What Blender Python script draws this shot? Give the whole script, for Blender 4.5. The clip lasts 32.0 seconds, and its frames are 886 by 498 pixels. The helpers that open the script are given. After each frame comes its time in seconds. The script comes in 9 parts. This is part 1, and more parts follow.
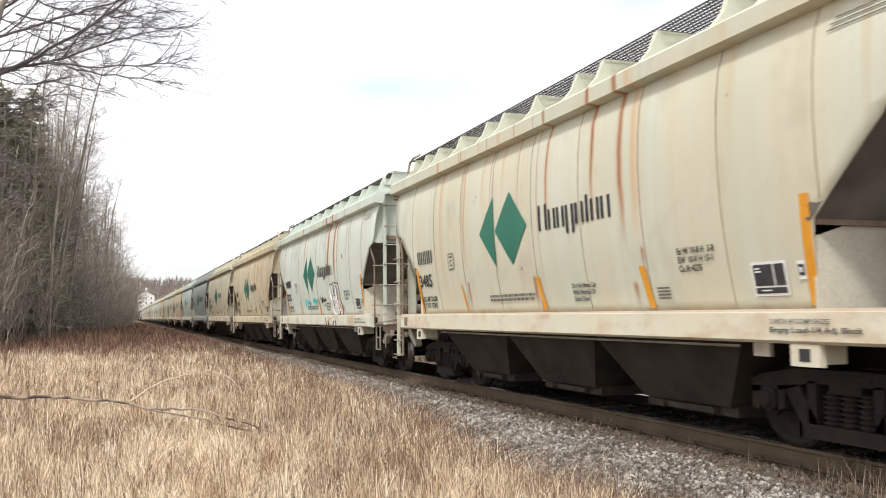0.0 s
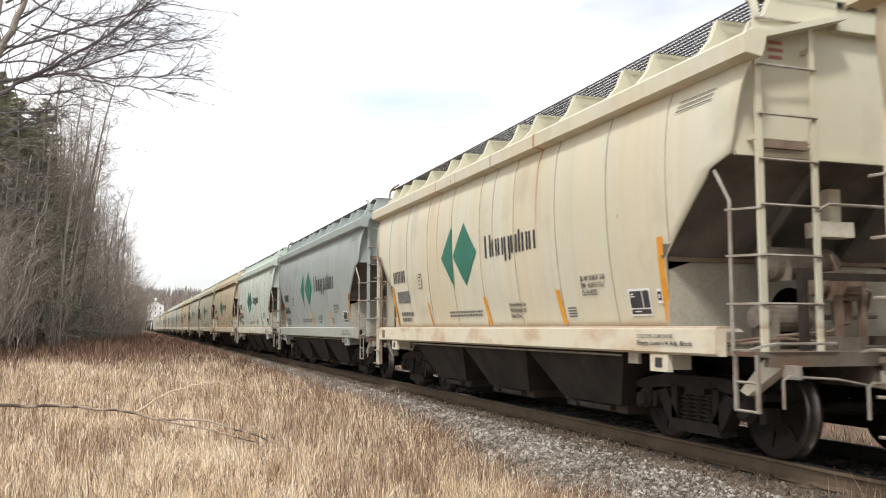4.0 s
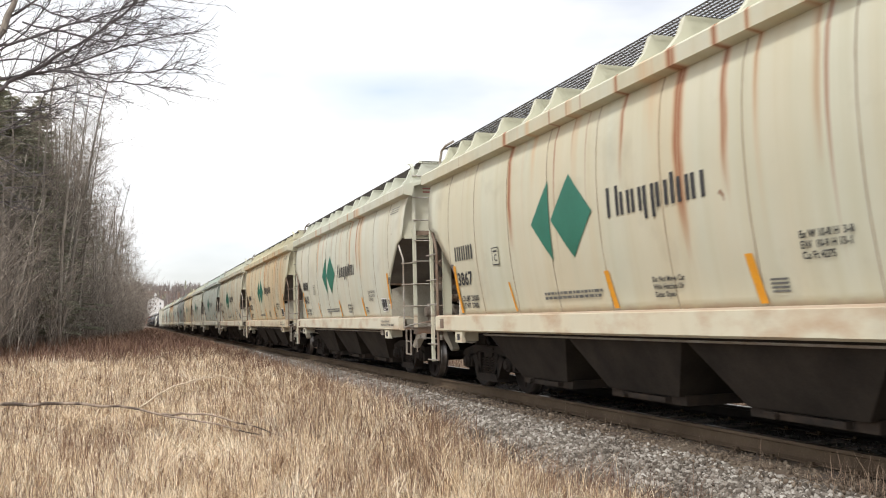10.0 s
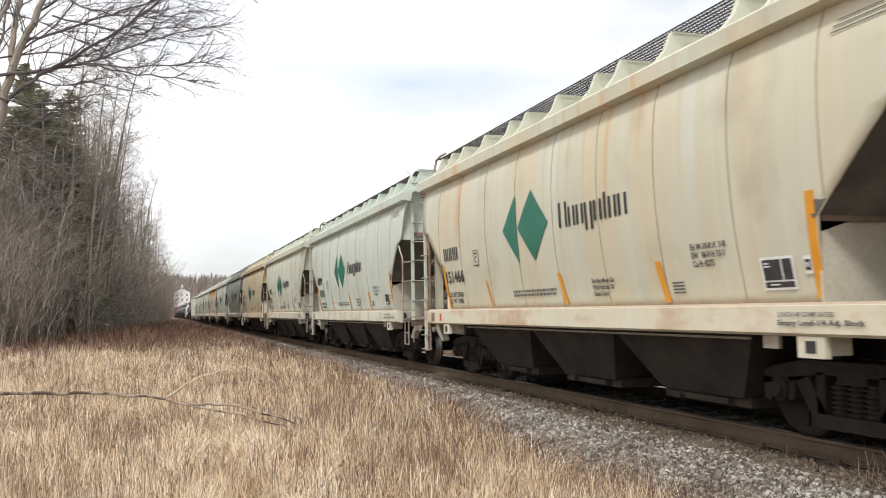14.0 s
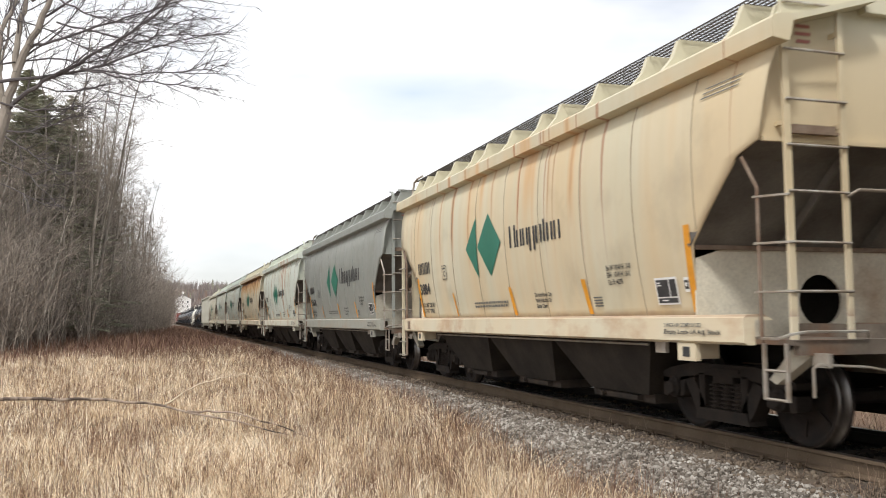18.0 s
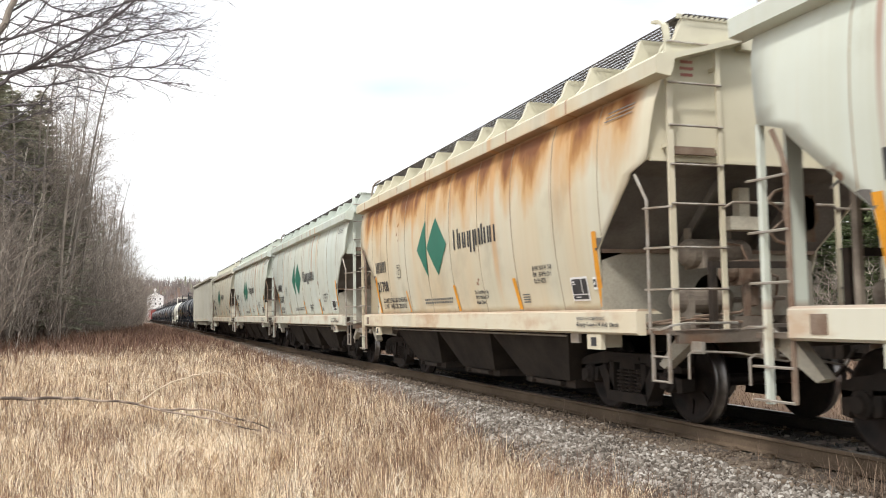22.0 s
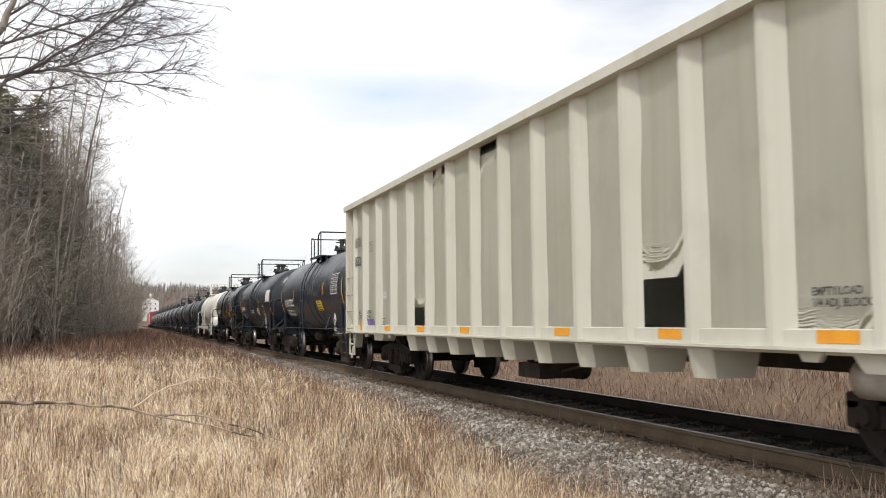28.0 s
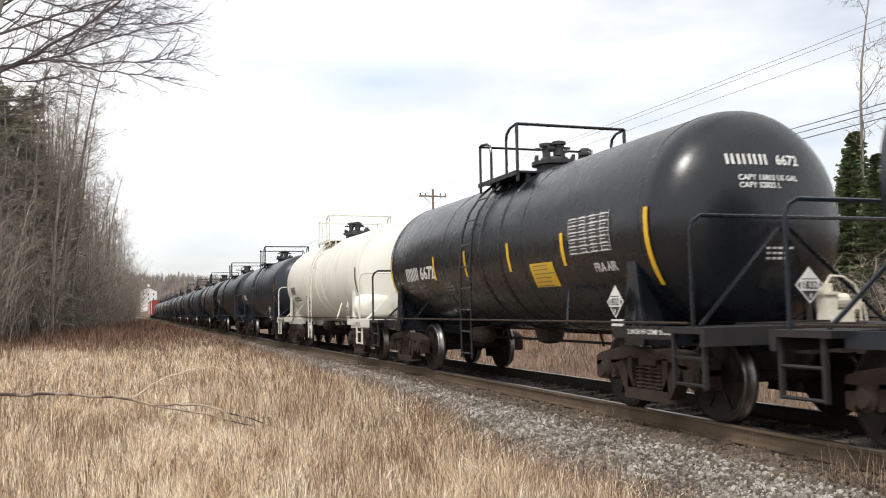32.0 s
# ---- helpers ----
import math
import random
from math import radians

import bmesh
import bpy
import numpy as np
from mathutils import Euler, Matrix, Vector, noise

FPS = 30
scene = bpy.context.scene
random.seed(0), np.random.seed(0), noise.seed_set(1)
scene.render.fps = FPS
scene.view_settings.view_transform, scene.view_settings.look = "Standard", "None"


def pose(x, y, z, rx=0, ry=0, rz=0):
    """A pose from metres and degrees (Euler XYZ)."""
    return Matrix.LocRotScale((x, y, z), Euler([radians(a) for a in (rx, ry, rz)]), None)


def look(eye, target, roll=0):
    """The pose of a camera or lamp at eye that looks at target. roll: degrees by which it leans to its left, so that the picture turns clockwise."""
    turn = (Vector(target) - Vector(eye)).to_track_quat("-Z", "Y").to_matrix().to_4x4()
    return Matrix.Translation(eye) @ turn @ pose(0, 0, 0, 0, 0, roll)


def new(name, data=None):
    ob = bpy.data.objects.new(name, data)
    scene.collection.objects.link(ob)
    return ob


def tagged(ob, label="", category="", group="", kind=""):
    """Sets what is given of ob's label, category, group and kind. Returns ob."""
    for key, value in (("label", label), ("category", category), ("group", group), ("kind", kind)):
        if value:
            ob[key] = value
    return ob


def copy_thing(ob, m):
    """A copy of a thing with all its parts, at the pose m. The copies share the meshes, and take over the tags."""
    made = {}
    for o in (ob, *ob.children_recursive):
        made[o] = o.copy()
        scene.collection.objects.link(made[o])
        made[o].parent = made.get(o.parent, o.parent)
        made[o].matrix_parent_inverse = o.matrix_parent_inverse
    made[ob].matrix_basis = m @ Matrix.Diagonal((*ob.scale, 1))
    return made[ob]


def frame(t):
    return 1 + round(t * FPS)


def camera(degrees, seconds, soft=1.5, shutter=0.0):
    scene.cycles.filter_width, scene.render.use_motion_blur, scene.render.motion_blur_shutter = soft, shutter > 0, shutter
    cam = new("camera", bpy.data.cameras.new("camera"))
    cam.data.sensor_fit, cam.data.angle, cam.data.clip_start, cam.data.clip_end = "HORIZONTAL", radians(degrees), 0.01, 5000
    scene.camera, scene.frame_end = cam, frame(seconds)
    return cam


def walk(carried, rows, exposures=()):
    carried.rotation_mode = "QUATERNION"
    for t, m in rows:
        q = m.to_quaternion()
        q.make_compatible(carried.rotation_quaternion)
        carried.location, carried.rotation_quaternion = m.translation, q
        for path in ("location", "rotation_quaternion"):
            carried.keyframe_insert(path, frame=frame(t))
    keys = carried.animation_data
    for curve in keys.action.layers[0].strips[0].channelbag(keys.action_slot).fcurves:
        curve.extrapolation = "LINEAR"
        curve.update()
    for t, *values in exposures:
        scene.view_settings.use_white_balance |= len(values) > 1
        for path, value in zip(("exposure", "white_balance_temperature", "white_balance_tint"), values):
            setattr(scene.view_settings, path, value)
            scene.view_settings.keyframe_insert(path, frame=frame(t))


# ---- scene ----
cam = camera(53.07, 32.0, soft=1.0, shutter=0.12)
EYE = (0.0, 0.0, 1.234)
TURNS = [
    (0.0, 94.229, 0.548, -19.657),
    (0.5, 94.246, 0.547, -19.619),
    (1.0, 94.128, 0.487, -19.437),
    (1.5, 94.467, 0.273, -19.250),
    (2.0, 94.924, -0.042, -19.342),
    (2.5, 94.857, -0.035, -19.446),
    (3.0, 94.869, -0.131, -19.485),
    (3.5, 95.078, -0.207, -19.234),
    (5.5, 95.039, 0.358, -19.050),
    (6.0, 95.113, 0.440, -19.153),
    (6.5, 95.201, 0.455, -19.199),
    (7.0, 95.130, 0.581, -19.226),
    (7.5, 95.130, 0.620, -19.216),
    (8.0, 95.056, 0.580, -19.259),
    (8.5, 94.874, 0.804, -19.196),
    (9.0, 94.838, 0.986, -19.057),
    (9.5, 94.616, 1.079, -19.128),
    (10.0, 94.338, 1.324, -19.100),
    (10.5, 94.300, 1.292, -18.929),
    (11.0, 94.510, 1.050, -18.689),
    (11.5, 94.666, 1.000, -18.471),
    (12.0, 94.912, 0.850, -18.250),
    (12.5, 94.795, 0.758, -18.052),
    (13.0, 94.517, 0.740, -17.905),
    (13.5, 94.257, 0.867, -17.719),
    (14.0, 93.945, 0.879, -17.550),
    (14.5, 93.957, 0.888, -17.508),
    (16.5, 94.229, 0.915, -17.569),
    (17.0, 94.155, 0.658, -17.512),
    (17.5, 94.273, 0.383, -17.606),
    (18.0, 94.506, 0.448, -17.498),
    (18.5, 94.643, 0.423, -17.347),
    (19.0, 94.680, 0.370, -17.345),
    (19.5, 94.614, 0.411, -17.532),
    (20.0, 94.595, 0.391, -17.699),
    (20.5, 94.308, 0.277, -17.988),
    (21.0, 93.965, 0.482, -18.482),
    (21.5, 94.173, 0.686, -18.819),
    (22.0, 94.181, 0.881, -19.123),
    (22.5, 93.728, 1.316, -19.577),
    (23.0, 93.474, 1.474, -19.688),
    (23.5, 93.407, 1.338, -19.584),
    (24.0, 93.591, 1.043, -19.459),
    (24.5, 93.628, 0.995, -19.358),
    (25.0, 93.801, 0.970, -19.009),
    (25.5, 94.238, 0.832, -18.820),
    (27.5, 94.426, 0.608, -19.210),
    (28.0, 94.616, 0.525, -19.400),
    (28.5, 94.455, 0.707, -19.371),
    (29.0, 94.243, 0.801, -19.522),
    (29.5, 94.327, 0.850, -19.660),
    (30.0, 94.545, 0.715, -19.617),
    (30.5, 94.378, 0.708, -19.379),
    (31.0, 94.321, 0.762, -19.193),
    (31.5, 94.123, 0.847, -19.261),
    (32.0, 93.815, 1.073, -19.518),
]
# the lens's own brightness control, in stops
EXPOSURES = [(0, 0.24), (3, 0.22), (6, 0.15), (9, 0.10), (13, 0.06), (19, 0.11), (21, 0.18), (23, 0.38), (25, 0.44), (28, 0.03), (29, -0.11), (30, 0.03), (31, 0.02), (32, 0.05)]
walk(cam, [(t, pose(*EYE, rx, ry, rz)) for t, rx, ry, rz in TURNS], EXPOSURES)

# ---- world and light ----
world = bpy.data.worlds.new("sky")
scene.world = world
world.use_nodes = True
SUN_ELEV, SUN_AZ = 51.0, 222.0   # height and compass bearing (from +Y towards +X), degrees


def build_world():
    nt = world.node_tree
    nt.nodes.clear()
    out = nt.nodes.new("ShaderNodeOutputWorld")
    bg = nt.nodes.new("ShaderNodeBackground")
    sky = nt.nodes.new("ShaderNodeTexSky")
    sky.sky_type, sky.sun_disc = "NISHITA", False
    sky.sun_elevation, sky.sun_rotation = radians(SUN_ELEV), radians(SUN_AZ)
    sky.dust_density = 2.0
    tc = nt.nodes.new("ShaderNodeTexCoord")
    mp = nt.nodes.new("ShaderNodeMapping")
    mp.inputs["Scale"].default_value = (1.0, 1.0, 3.2)
    no = nt.nodes.new("ShaderNodeTexNoise")
    no.inputs["Scale"].default_value = 2.0
    no.inputs["Detail"].default_value = 5.0
    no.inputs["Roughness"].default_value = 0.5
    ra = nt.nodes.new("ShaderNodeValToRGB")
    ra.color_ramp.elements[0].position, ra.color_ramp.elements[0].color = 0.31, (0.45, 0.45, 0.45, 1)
    ra.color_ramp.elements[1].position, ra.color_ramp.elements[1].color = 0.52, (1, 1, 1, 1)
    gain = nt.nodes.new("ShaderNodeMix")
    gain.data_type, gain.blend_type = "RGBA", "MULTIPLY"
    gain.inputs[0].default_value = 1.0
    gain.inputs[7].default_value = (0.11, 0.11, 0.11, 1)
    mx = nt.nodes.new("ShaderNodeMix")
    mx.data_type = "RGBA"
    mx.inputs[7].default_value = (1.0, 1.0, 1.01, 1)
    ln = nt.links.new
    ln(tc.outputs["Generated"], mp.inputs["Vector"])
    ln(mp.outputs["Vector"], no.inputs["Vector"])
    ln(no.outputs["Fac"], ra.inputs["Fac"])
    ln(sky.outputs["Color"], gain.inputs[6])
    ln(gain.outputs[2], mx.inputs[6])
    # a thin place in the cloud above the track, where the blue comes through
    thin = nt.nodes.new("ShaderNodeMapping")
    thin.vector_type = "TEXTURE"
    thin.inputs["Location"].default_value = (0.262, 0.932, 0.250)
    thin.inputs["Scale"].default_value = (0.15, 0.20, 0.042)
    ball = nt.nodes.new("ShaderNodeTexGradient")
    ball.gradient_type = "SPHERICAL"
    ln(tc.outputs["Generated"], thin.inputs["Vector"])
    ln(thin.outputs["Vector"], ball.inputs["Vector"])
    less = nt.nodes.new("ShaderNodeMath")
    less.operation = "MULTIPLY"
    less.inputs[1].default_value = 0.75
    ln(ball.outputs["Fac"], less.inputs[0])
    blue = nt.nodes.new("ShaderNodeMix")
    blue.data_type = "RGBA"
    blue.inputs[7].default_value = (0.50, 0.63, 0.78, 1)
    ln(ra.outputs["Color"], mx.inputs[0])
    ln(mx.outputs[2], blue.inputs[6])
    ln(less.outputs[0], blue.inputs[0])
    ln(blue.outputs[2], bg.inputs["Color"])
    bg.inputs["Strength"].default_value = 1.15
    ln(bg.outputs["Background"], out.inputs["Surface"])


build_world()
sun = new("sun", bpy.data.lights.new("sun", "SUN"))
sun.data.energy, sun.data.angle, sun.data.color = 2.2, radians(7), (1.0, 0.97, 0.92)
_d = Vector((math.sin(radians(SUN_AZ)) * math.cos(radians(SUN_ELEV)), math.cos(radians(SUN_AZ)) * math.cos(radians(SUN_ELEV)), math.sin(radians(SUN_ELEV))))
sun.matrix_world = look(_d * 50, (0, 0, 0))

# ---- materials ----


def nodes_of(name):
    m = bpy.data.materials.new(name)
    m.use_nodes = True
    nt = m.node_tree
    return m, nt, nt.nodes["Principled BSDF"]


def add(nt, kind, **values):
    n = nt.nodes.new("ShaderNode" + kind)
    for k, v in values.items():
        n.inputs[k.replace("_", " ")].default_value = v
    return n


def mixer(nt, a, b, fac, blend="MIX"):
    """A colour mix; a, b and fac are sockets or values."""
    n = nt.nodes.new("ShaderNodeMix")
    n.data_type, n.blend_type = "RGBA", blend
    for i, v in ((6, a), (7, b), (0, fac)):
        if isinstance(v, bpy.types.NodeSocket):
            nt.links.new(v, n.inputs[i])
        elif i == 0:
            n.inputs[i].default_value = v
        else:
            n.inputs[i].default_value = (*v, 1)
    return n.outputs[2]


def calc(nt, op, a, b=0.0, clamp=False):
    n = nt.nodes.new("ShaderNodeMath")
    n.operation, n.use_clamp = op, clamp
    for i, v in ((0, a), (1, b)):
        if isinstance(v, bpy.types.NodeSocket):
            nt.links.new(v, n.inputs[i])
        else:
            n.inputs[i].default_value = v
    return n.outputs[0]


def ramp(nt, fac, lo, hi):
    n = nt.nodes.new("ShaderNodeMapRange")
    nt.links.new(fac, n.inputs[0])
    n.inputs[1].default_value, n.inputs[2].default_value = lo, hi
    return n.outputs[0]


def noise_at(nt, vec, scale, detail=3.0, stretch=None, rough=0.55):
    if stretch:
        mp = nt.nodes.new("ShaderNodeMapping")
        mp.inputs["Scale"].default_value = stretch
        nt.links.new(vec, mp.inputs["Vector"])
        vec = mp.outputs["Vector"]
    n = add(nt, "TexNoise", Scale=scale, Detail=detail, Roughness=rough)
    nt.links.new(vec, n.inputs["Vector"])
    return n.outputs["Fac"]


def bumped(nt, bsdf, height, strength, distance=0.01):
    b = add(nt, "Bump", Strength=strength, Distance=distance)
    nt.links.new(height, b.inputs["Height"])
    nt.links.new(b.outputs["Normal"], bsdf.inputs["Normal"])


def surface(name, a, b, rough=0.7, metal=0.0, scale=6.0, fine=60.0, bump=0.2, stretch=None, island=0.0, per_object=0.0, third=None, third_at=(0.6, 0.75)):
    """A plain two-tone surface: coarse mottling between a and b, fine grain, bump, and shades by island or by object."""
    m, nt, bs = nodes_of(name)
    vec = nt.nodes.new("ShaderNodeTexCoord").outputs["Object"]
    big = ramp(nt, noise_at(nt, vec, scale, 4.0, stretch), 0.32, 0.68)
    small = noise_at(nt, vec, fine, 3.0, stretch)
    col = mixer(nt, a, b, big)
    if third:
        col = mixer(nt, col, third, ramp(nt, noise_at(nt, vec, scale * 0.45, 5.0), *third_at))
    grain = calc(nt, "ADD", calc(nt, "MULTIPLY", small, 0.5), 0.75)
    if island:
        g = nt.nodes.new("ShaderNodeNewGeometry").outputs["Random Per Island"]
        grain = calc(nt, "MULTIPLY", grain, calc(nt, "ADD", calc(nt, "MULTIPLY", g, island), 1 - island / 2))
    if per_object:
        g = nt.nodes.new("ShaderNodeObjectInfo").outputs["Random"]
        grain = calc(nt, "MULTIPLY", grain, calc(nt, "ADD", calc(nt, "MULTIPLY", g, per_object), 1 - per_object / 2))
    cc = nt.nodes.new("ShaderNodeCombineColor")
    for i in range(3):
        nt.links.new(grain, cc.inputs[i])
    col = mixer(nt, col, cc.outputs[0], 1.0, "MULTIPLY")
    nt.links.new(col, bs.inputs["Base Color"])
    bs.inputs["Roughness"].default_value, bs.inputs["Metallic"].default_value = rough, metal
    if bump:
        bumped(nt, bs, small, bump)
    return m


def streaked(nt, col, v, y, z, streaks):
    """Rust run-off below the roof edge; each streak is (place along the car, height it reaches down to, half width, dark core, orange bloom)."""
    way = calc(nt, "ADD", y, calc(nt, "MULTIPLY", calc(nt, "SUBTRACT", noise_at(nt, v, 1.0, 2.0, (0.0, 0.5, 0.9)), 0.5), 0.16))
    cr = nt.nodes.new("ShaderNodeValToRGB")
    nt.links.new(calc(nt, "DIVIDE", calc(nt, "ADD", way, 6.6), 13.2), cr.inputs["Fac"])
    el = cr.color_ramp.elements
    el[0].color = el[1].color = (0, 0, 0, 1)
    stops = []
    for at, low, wide, dark, bloom in streaks:
        deep = (low - 1.2) / 2.6
        stops += [(at - wide, 0, 0, deep), (at, dark, bloom, deep), (at + wide, 0, 0, deep)]
    for at, dark, bloom, deep in sorted(stops):
        e = el.new((at + 6.6) / 13.2)
        e.color = (dark, bloom, deep, 1)
    sc = nt.nodes.new("ShaderNodeSeparateColor")
    nt.links.new(cr.outputs["Color"], sc.inputs[0])
    strand = noise_at(nt, v, 1.0, 3.0, (0.0, 26.0, 0.22))
    low = calc(nt, "ADD", calc(nt, "MULTIPLY", sc.outputs[2], 2.6), calc(nt, "ADD", calc(nt, "MULTIPLY", strand, 0.9), 0.55))
    down = calc(nt, "MULTIPLY", calc(nt, "SUBTRACT", z, low), 1.7, True)
    down = calc(nt, "MULTIPLY", down, ramp(nt, z, 3.92, 3.86))
    bloom = calc(nt, "MULTIPLY", calc(nt, "MULTIPLY", ramp(nt, sc.outputs[1], 0.02, 0.75), calc(nt, "ADD", calc(nt, "MULTIPLY", strand, 0.9), 0.35, True)), down)
    col = mixer(nt, col, (0.60, 0.33, 0.13), calc(nt, "MULTIPLY", bloom, 0.72))
    core = calc(nt, "MULTIPLY", calc(nt, "MULTIPLY", ramp(nt, sc.outputs[0], 0.30, 0.72), ramp(nt, strand, 0.25, 0.5)), down)
    return mixer(nt, col, (0.29, 0.095, 0.045), calc(nt, "MULTIPLY", core, 0.88))


def car_paint(name, base, rust=0.3, seed=0.0, gloss=0.55, warm=0.0, top_rust=0.0, dirt=0.3, sill=0.0, streaks=(), drips=(), sheen=0.5, chalk=0.0):
    """Weathered freight-car paint: faded coat, dust, soft orange run-off and dark rust streaks that start at the roof edge."""
    m, nt, bs = nodes_of(name)
    vec = nt.nodes.new("ShaderNodeTexCoord").outputs["Object"]
    mp = nt.nodes.new("ShaderNodeMapping")
    mp.inputs["Location"].default_value = (seed * 3.1, seed * 17.3, 0)
    nt.links.new(vec, mp.inputs["Vector"])
    v = mp.outputs["Vector"]
    sep = nt.nodes.new("ShaderNodeSeparateXYZ")
    nt.links.new(vec, sep.inputs[0])
    z = sep.outputs["Z"]
    fade = ramp(nt, noise_at(nt, v, 0.7, 4.0), 0.3, 0.7)
    col = mixer(nt, base, [c * k for c, k in zip(base, (0.9, 0.91, 0.88))], fade)
    runs = noise_at(nt, v, 1.0, 4.0, (0.0, 5.0, 0.16))
    col = mixer(nt, col, [c * k for c, k in zip(base, (0.82, 0.79, 0.68))], calc(nt, "MULTIPLY", ramp(nt, runs, 0.45, 0.75), 0.5))
    if warm:
        wide = ramp(nt, noise_at(nt, v, 1.0, 3.0, (0.0, 0.9, 0.12)), 0.38, 0.62)
        col = mixer(nt, col, (0.66, 0.51, 0.31), calc(nt, "MULTIPLY", calc(nt, "MULTIPLY", wide, warm), calc(nt, "MULTIPLY", ramp(nt, z, 3.95, 3.68), ramp(nt, z, 0.7, 0.9))))
    if rust:
        reach = noise_at(nt, v, 1.0, 2.0, (0.0, 1.7, 0.0))
        down = ramp(nt, calc(nt, "ADD", z, calc(nt, "MULTIPLY", reach, 4.4)), 3.9, 5.3)
        down = calc(nt, "MULTIPLY", calc(nt, "MULTIPLY", down, ramp(nt, z, 3.98, 3.90)), ramp(nt, calc(nt, "ABSOLUTE", sep.outputs["Y"]), 6.045, 6.02))
        at = 0.735 - 0.17 * rust
        lane = noise_at(nt, v, 1.0, 1.0, (0.0, 3.3, 0.04))
        strand = noise_at(nt, v, 1.0, 2.0, (0.0, 17.0, 0.10))
        soft = calc(nt, "MULTIPLY", ramp(nt, lane, at - 0.05, at + 0.03), ramp(nt, strand, 0.28, 0.6))
        col = mixer(nt, col, (0.58, 0.28, 0.09), calc(nt, "MULTIPLY", calc(nt, "MULTIPLY", soft, down), 0.8 * min(1, 0.35 + rust)))
        thin = ramp(nt, calc(nt, "ADD", lane, calc(nt, "MULTIPLY", strand, 0.12)), at + 0.085, at + 0.115)
        hair = ramp(nt, noise_at(nt, v, 1.0, 1.0, (0.0, 7.0, 0.05)), 0.70 - 0.06 * rust, 0.73 - 0.06 * rust)
        core = calc(nt, "MAXIMUM", thin, calc(nt, "MULTIPLY", hair, 0.7))
        col = mixer(nt, col, (0.30, 0.085, 0.03), calc(nt, "MULTIPLY", calc(nt, "MULTIPLY", core, down), 0.85))
        spot = ramp(nt, noise_at(nt, v, 2.1, 3.0), 0.735, 0.76)
        col = mixer(nt, col, (0.22, 0.09, 0.04), calc(nt, "MULTIPLY", spot, 0.8))
    if top_rust:
        edge = calc(nt, "ADD", z, calc(nt, "MULTIPLY", noise_at(nt, v, 1.0, 5.0, (0.4, 1.5, 0.55)), 2.1))
        sides = calc(nt, "MULTIPLY", ramp(nt, calc(nt, "ABSOLUTE", sep.outputs["Y"]), 6.08, 5.7), ramp(nt, z, 3.66, 3.56))
        col = mixer(nt, col, (0.56, 0.29, 0.085), calc(nt, "MULTIPLY", calc(nt, "MULTIPLY", ramp(nt, edge, 3.75, 4.4), sides), top_rust))
        col = mixer(nt, col, (0.19, 0.075, 0.035), calc(nt, "MULTIPLY", calc(nt, "MULTIPLY", ramp(nt, edge, 4.2, 4.6), sides), top_rust))
    if sill:
        low = calc(nt, "MULTIPLY", calc(nt, "MULTIPLY", ramp(nt, z, 1.30, 1.215), ramp(nt, z, 0.7, 0.9)), sill)
        col = mixer(nt, col, (0.72, 0.655, 0.51), calc(nt, "MULTIPLY", low, 0.5))
        blot = ramp(nt, noise_at(nt, v, 1.0, 5.0, (1.2, 1.3, 2.6)), 0.50, 0.68)
        col = mixer(nt, col, (0.45, 0.25, 0.13), calc(nt, "MULTIPLY", calc(nt, "MULTIPLY", low, blot), 0.6))
        ledge = calc(nt, "MULTIPLY", ramp(nt, z, 1.224, 1.236), ramp(nt, calc(nt, "ADD", z, calc(nt, "MULTIPLY", runs, 0.1)), 1.36, 1.29))
        col = mixer(nt, col, (0.36, 0.235, 0.165), calc(nt, "MULTIPLY", ledge, 0.65 * sill))
    if streaks:
        col = streaked(nt, col, v, sep.outputs["Y"], z, streaks)
    for at, top, foot, wide in drips:
        off = calc(nt, "ABSOLUTE", calc(nt, "SUBTRACT", sep.outputs["Y"], calc(nt, "ADD", calc(nt, "MULTIPLY", runs, 0.1), at - 0.05)))
        here = calc(nt, "MULTIPLY", ramp(nt, off, wide, wide * 0.2), calc(nt, "MULTIPLY", ramp(nt, z, foot, foot + 0.25), ramp(nt, z, top + 0.02, top - 0.03)))
        col = mixer(nt, col, (0.36, 0.15, 0.065), calc(nt, "MULTIPLY", here, 0.85))
    bs.inputs["Specular IOR Level"].default_value = sheen
    if chalk:
        worn = calc(nt, "MULTIPLY", ramp(nt, noise_at(nt, v, 1.0, 5.0, (0.8, 1.5, 0.7)), 0.52, 0.75), ramp(nt, z, 2.1, 3.0))
        col = mixer(nt, col, (0.27, 0.29, 0.32), calc(nt, "MULTIPLY", worn, chalk))
        scuff = calc(nt, "MULTIPLY", ramp(nt, noise_at(nt, v, 1.0, 3.0, (2.0, 3.4, 0.9)), 0.66, 0.72), ramp(nt, z, 1.75, 1.5))
        col = mixer(nt, col, (0.20, 0.19, 0.17), calc(nt, "MULTIPLY", scuff, chalk))
    grime = ramp(nt, noise_at(nt, v, 1.2, 5.0), 0.56, 0.8)
    col = mixer(nt, col, (0.2, 0.16, 0.11), calc(nt, "MULTIPLY", grime, dirt))
    nt.links.new(col, bs.inputs["Base Color"])
    rr = calc(nt, "ADD", calc(nt, "MULTIPLY", noise_at(nt, v, 5.0, 4.0), 0.25), gloss - 0.12)
    nt.links.new(rr, bs.inputs["Roughness"])
    hb = calc(nt, "ADD", noise_at(nt, v, 1.1, 2.0), calc(nt, "MULTIPLY", noise_at(nt, v, 45.0, 2.0), 0.06))
    bumped(nt, bs, hb, 0.35, 0.03)
    return m


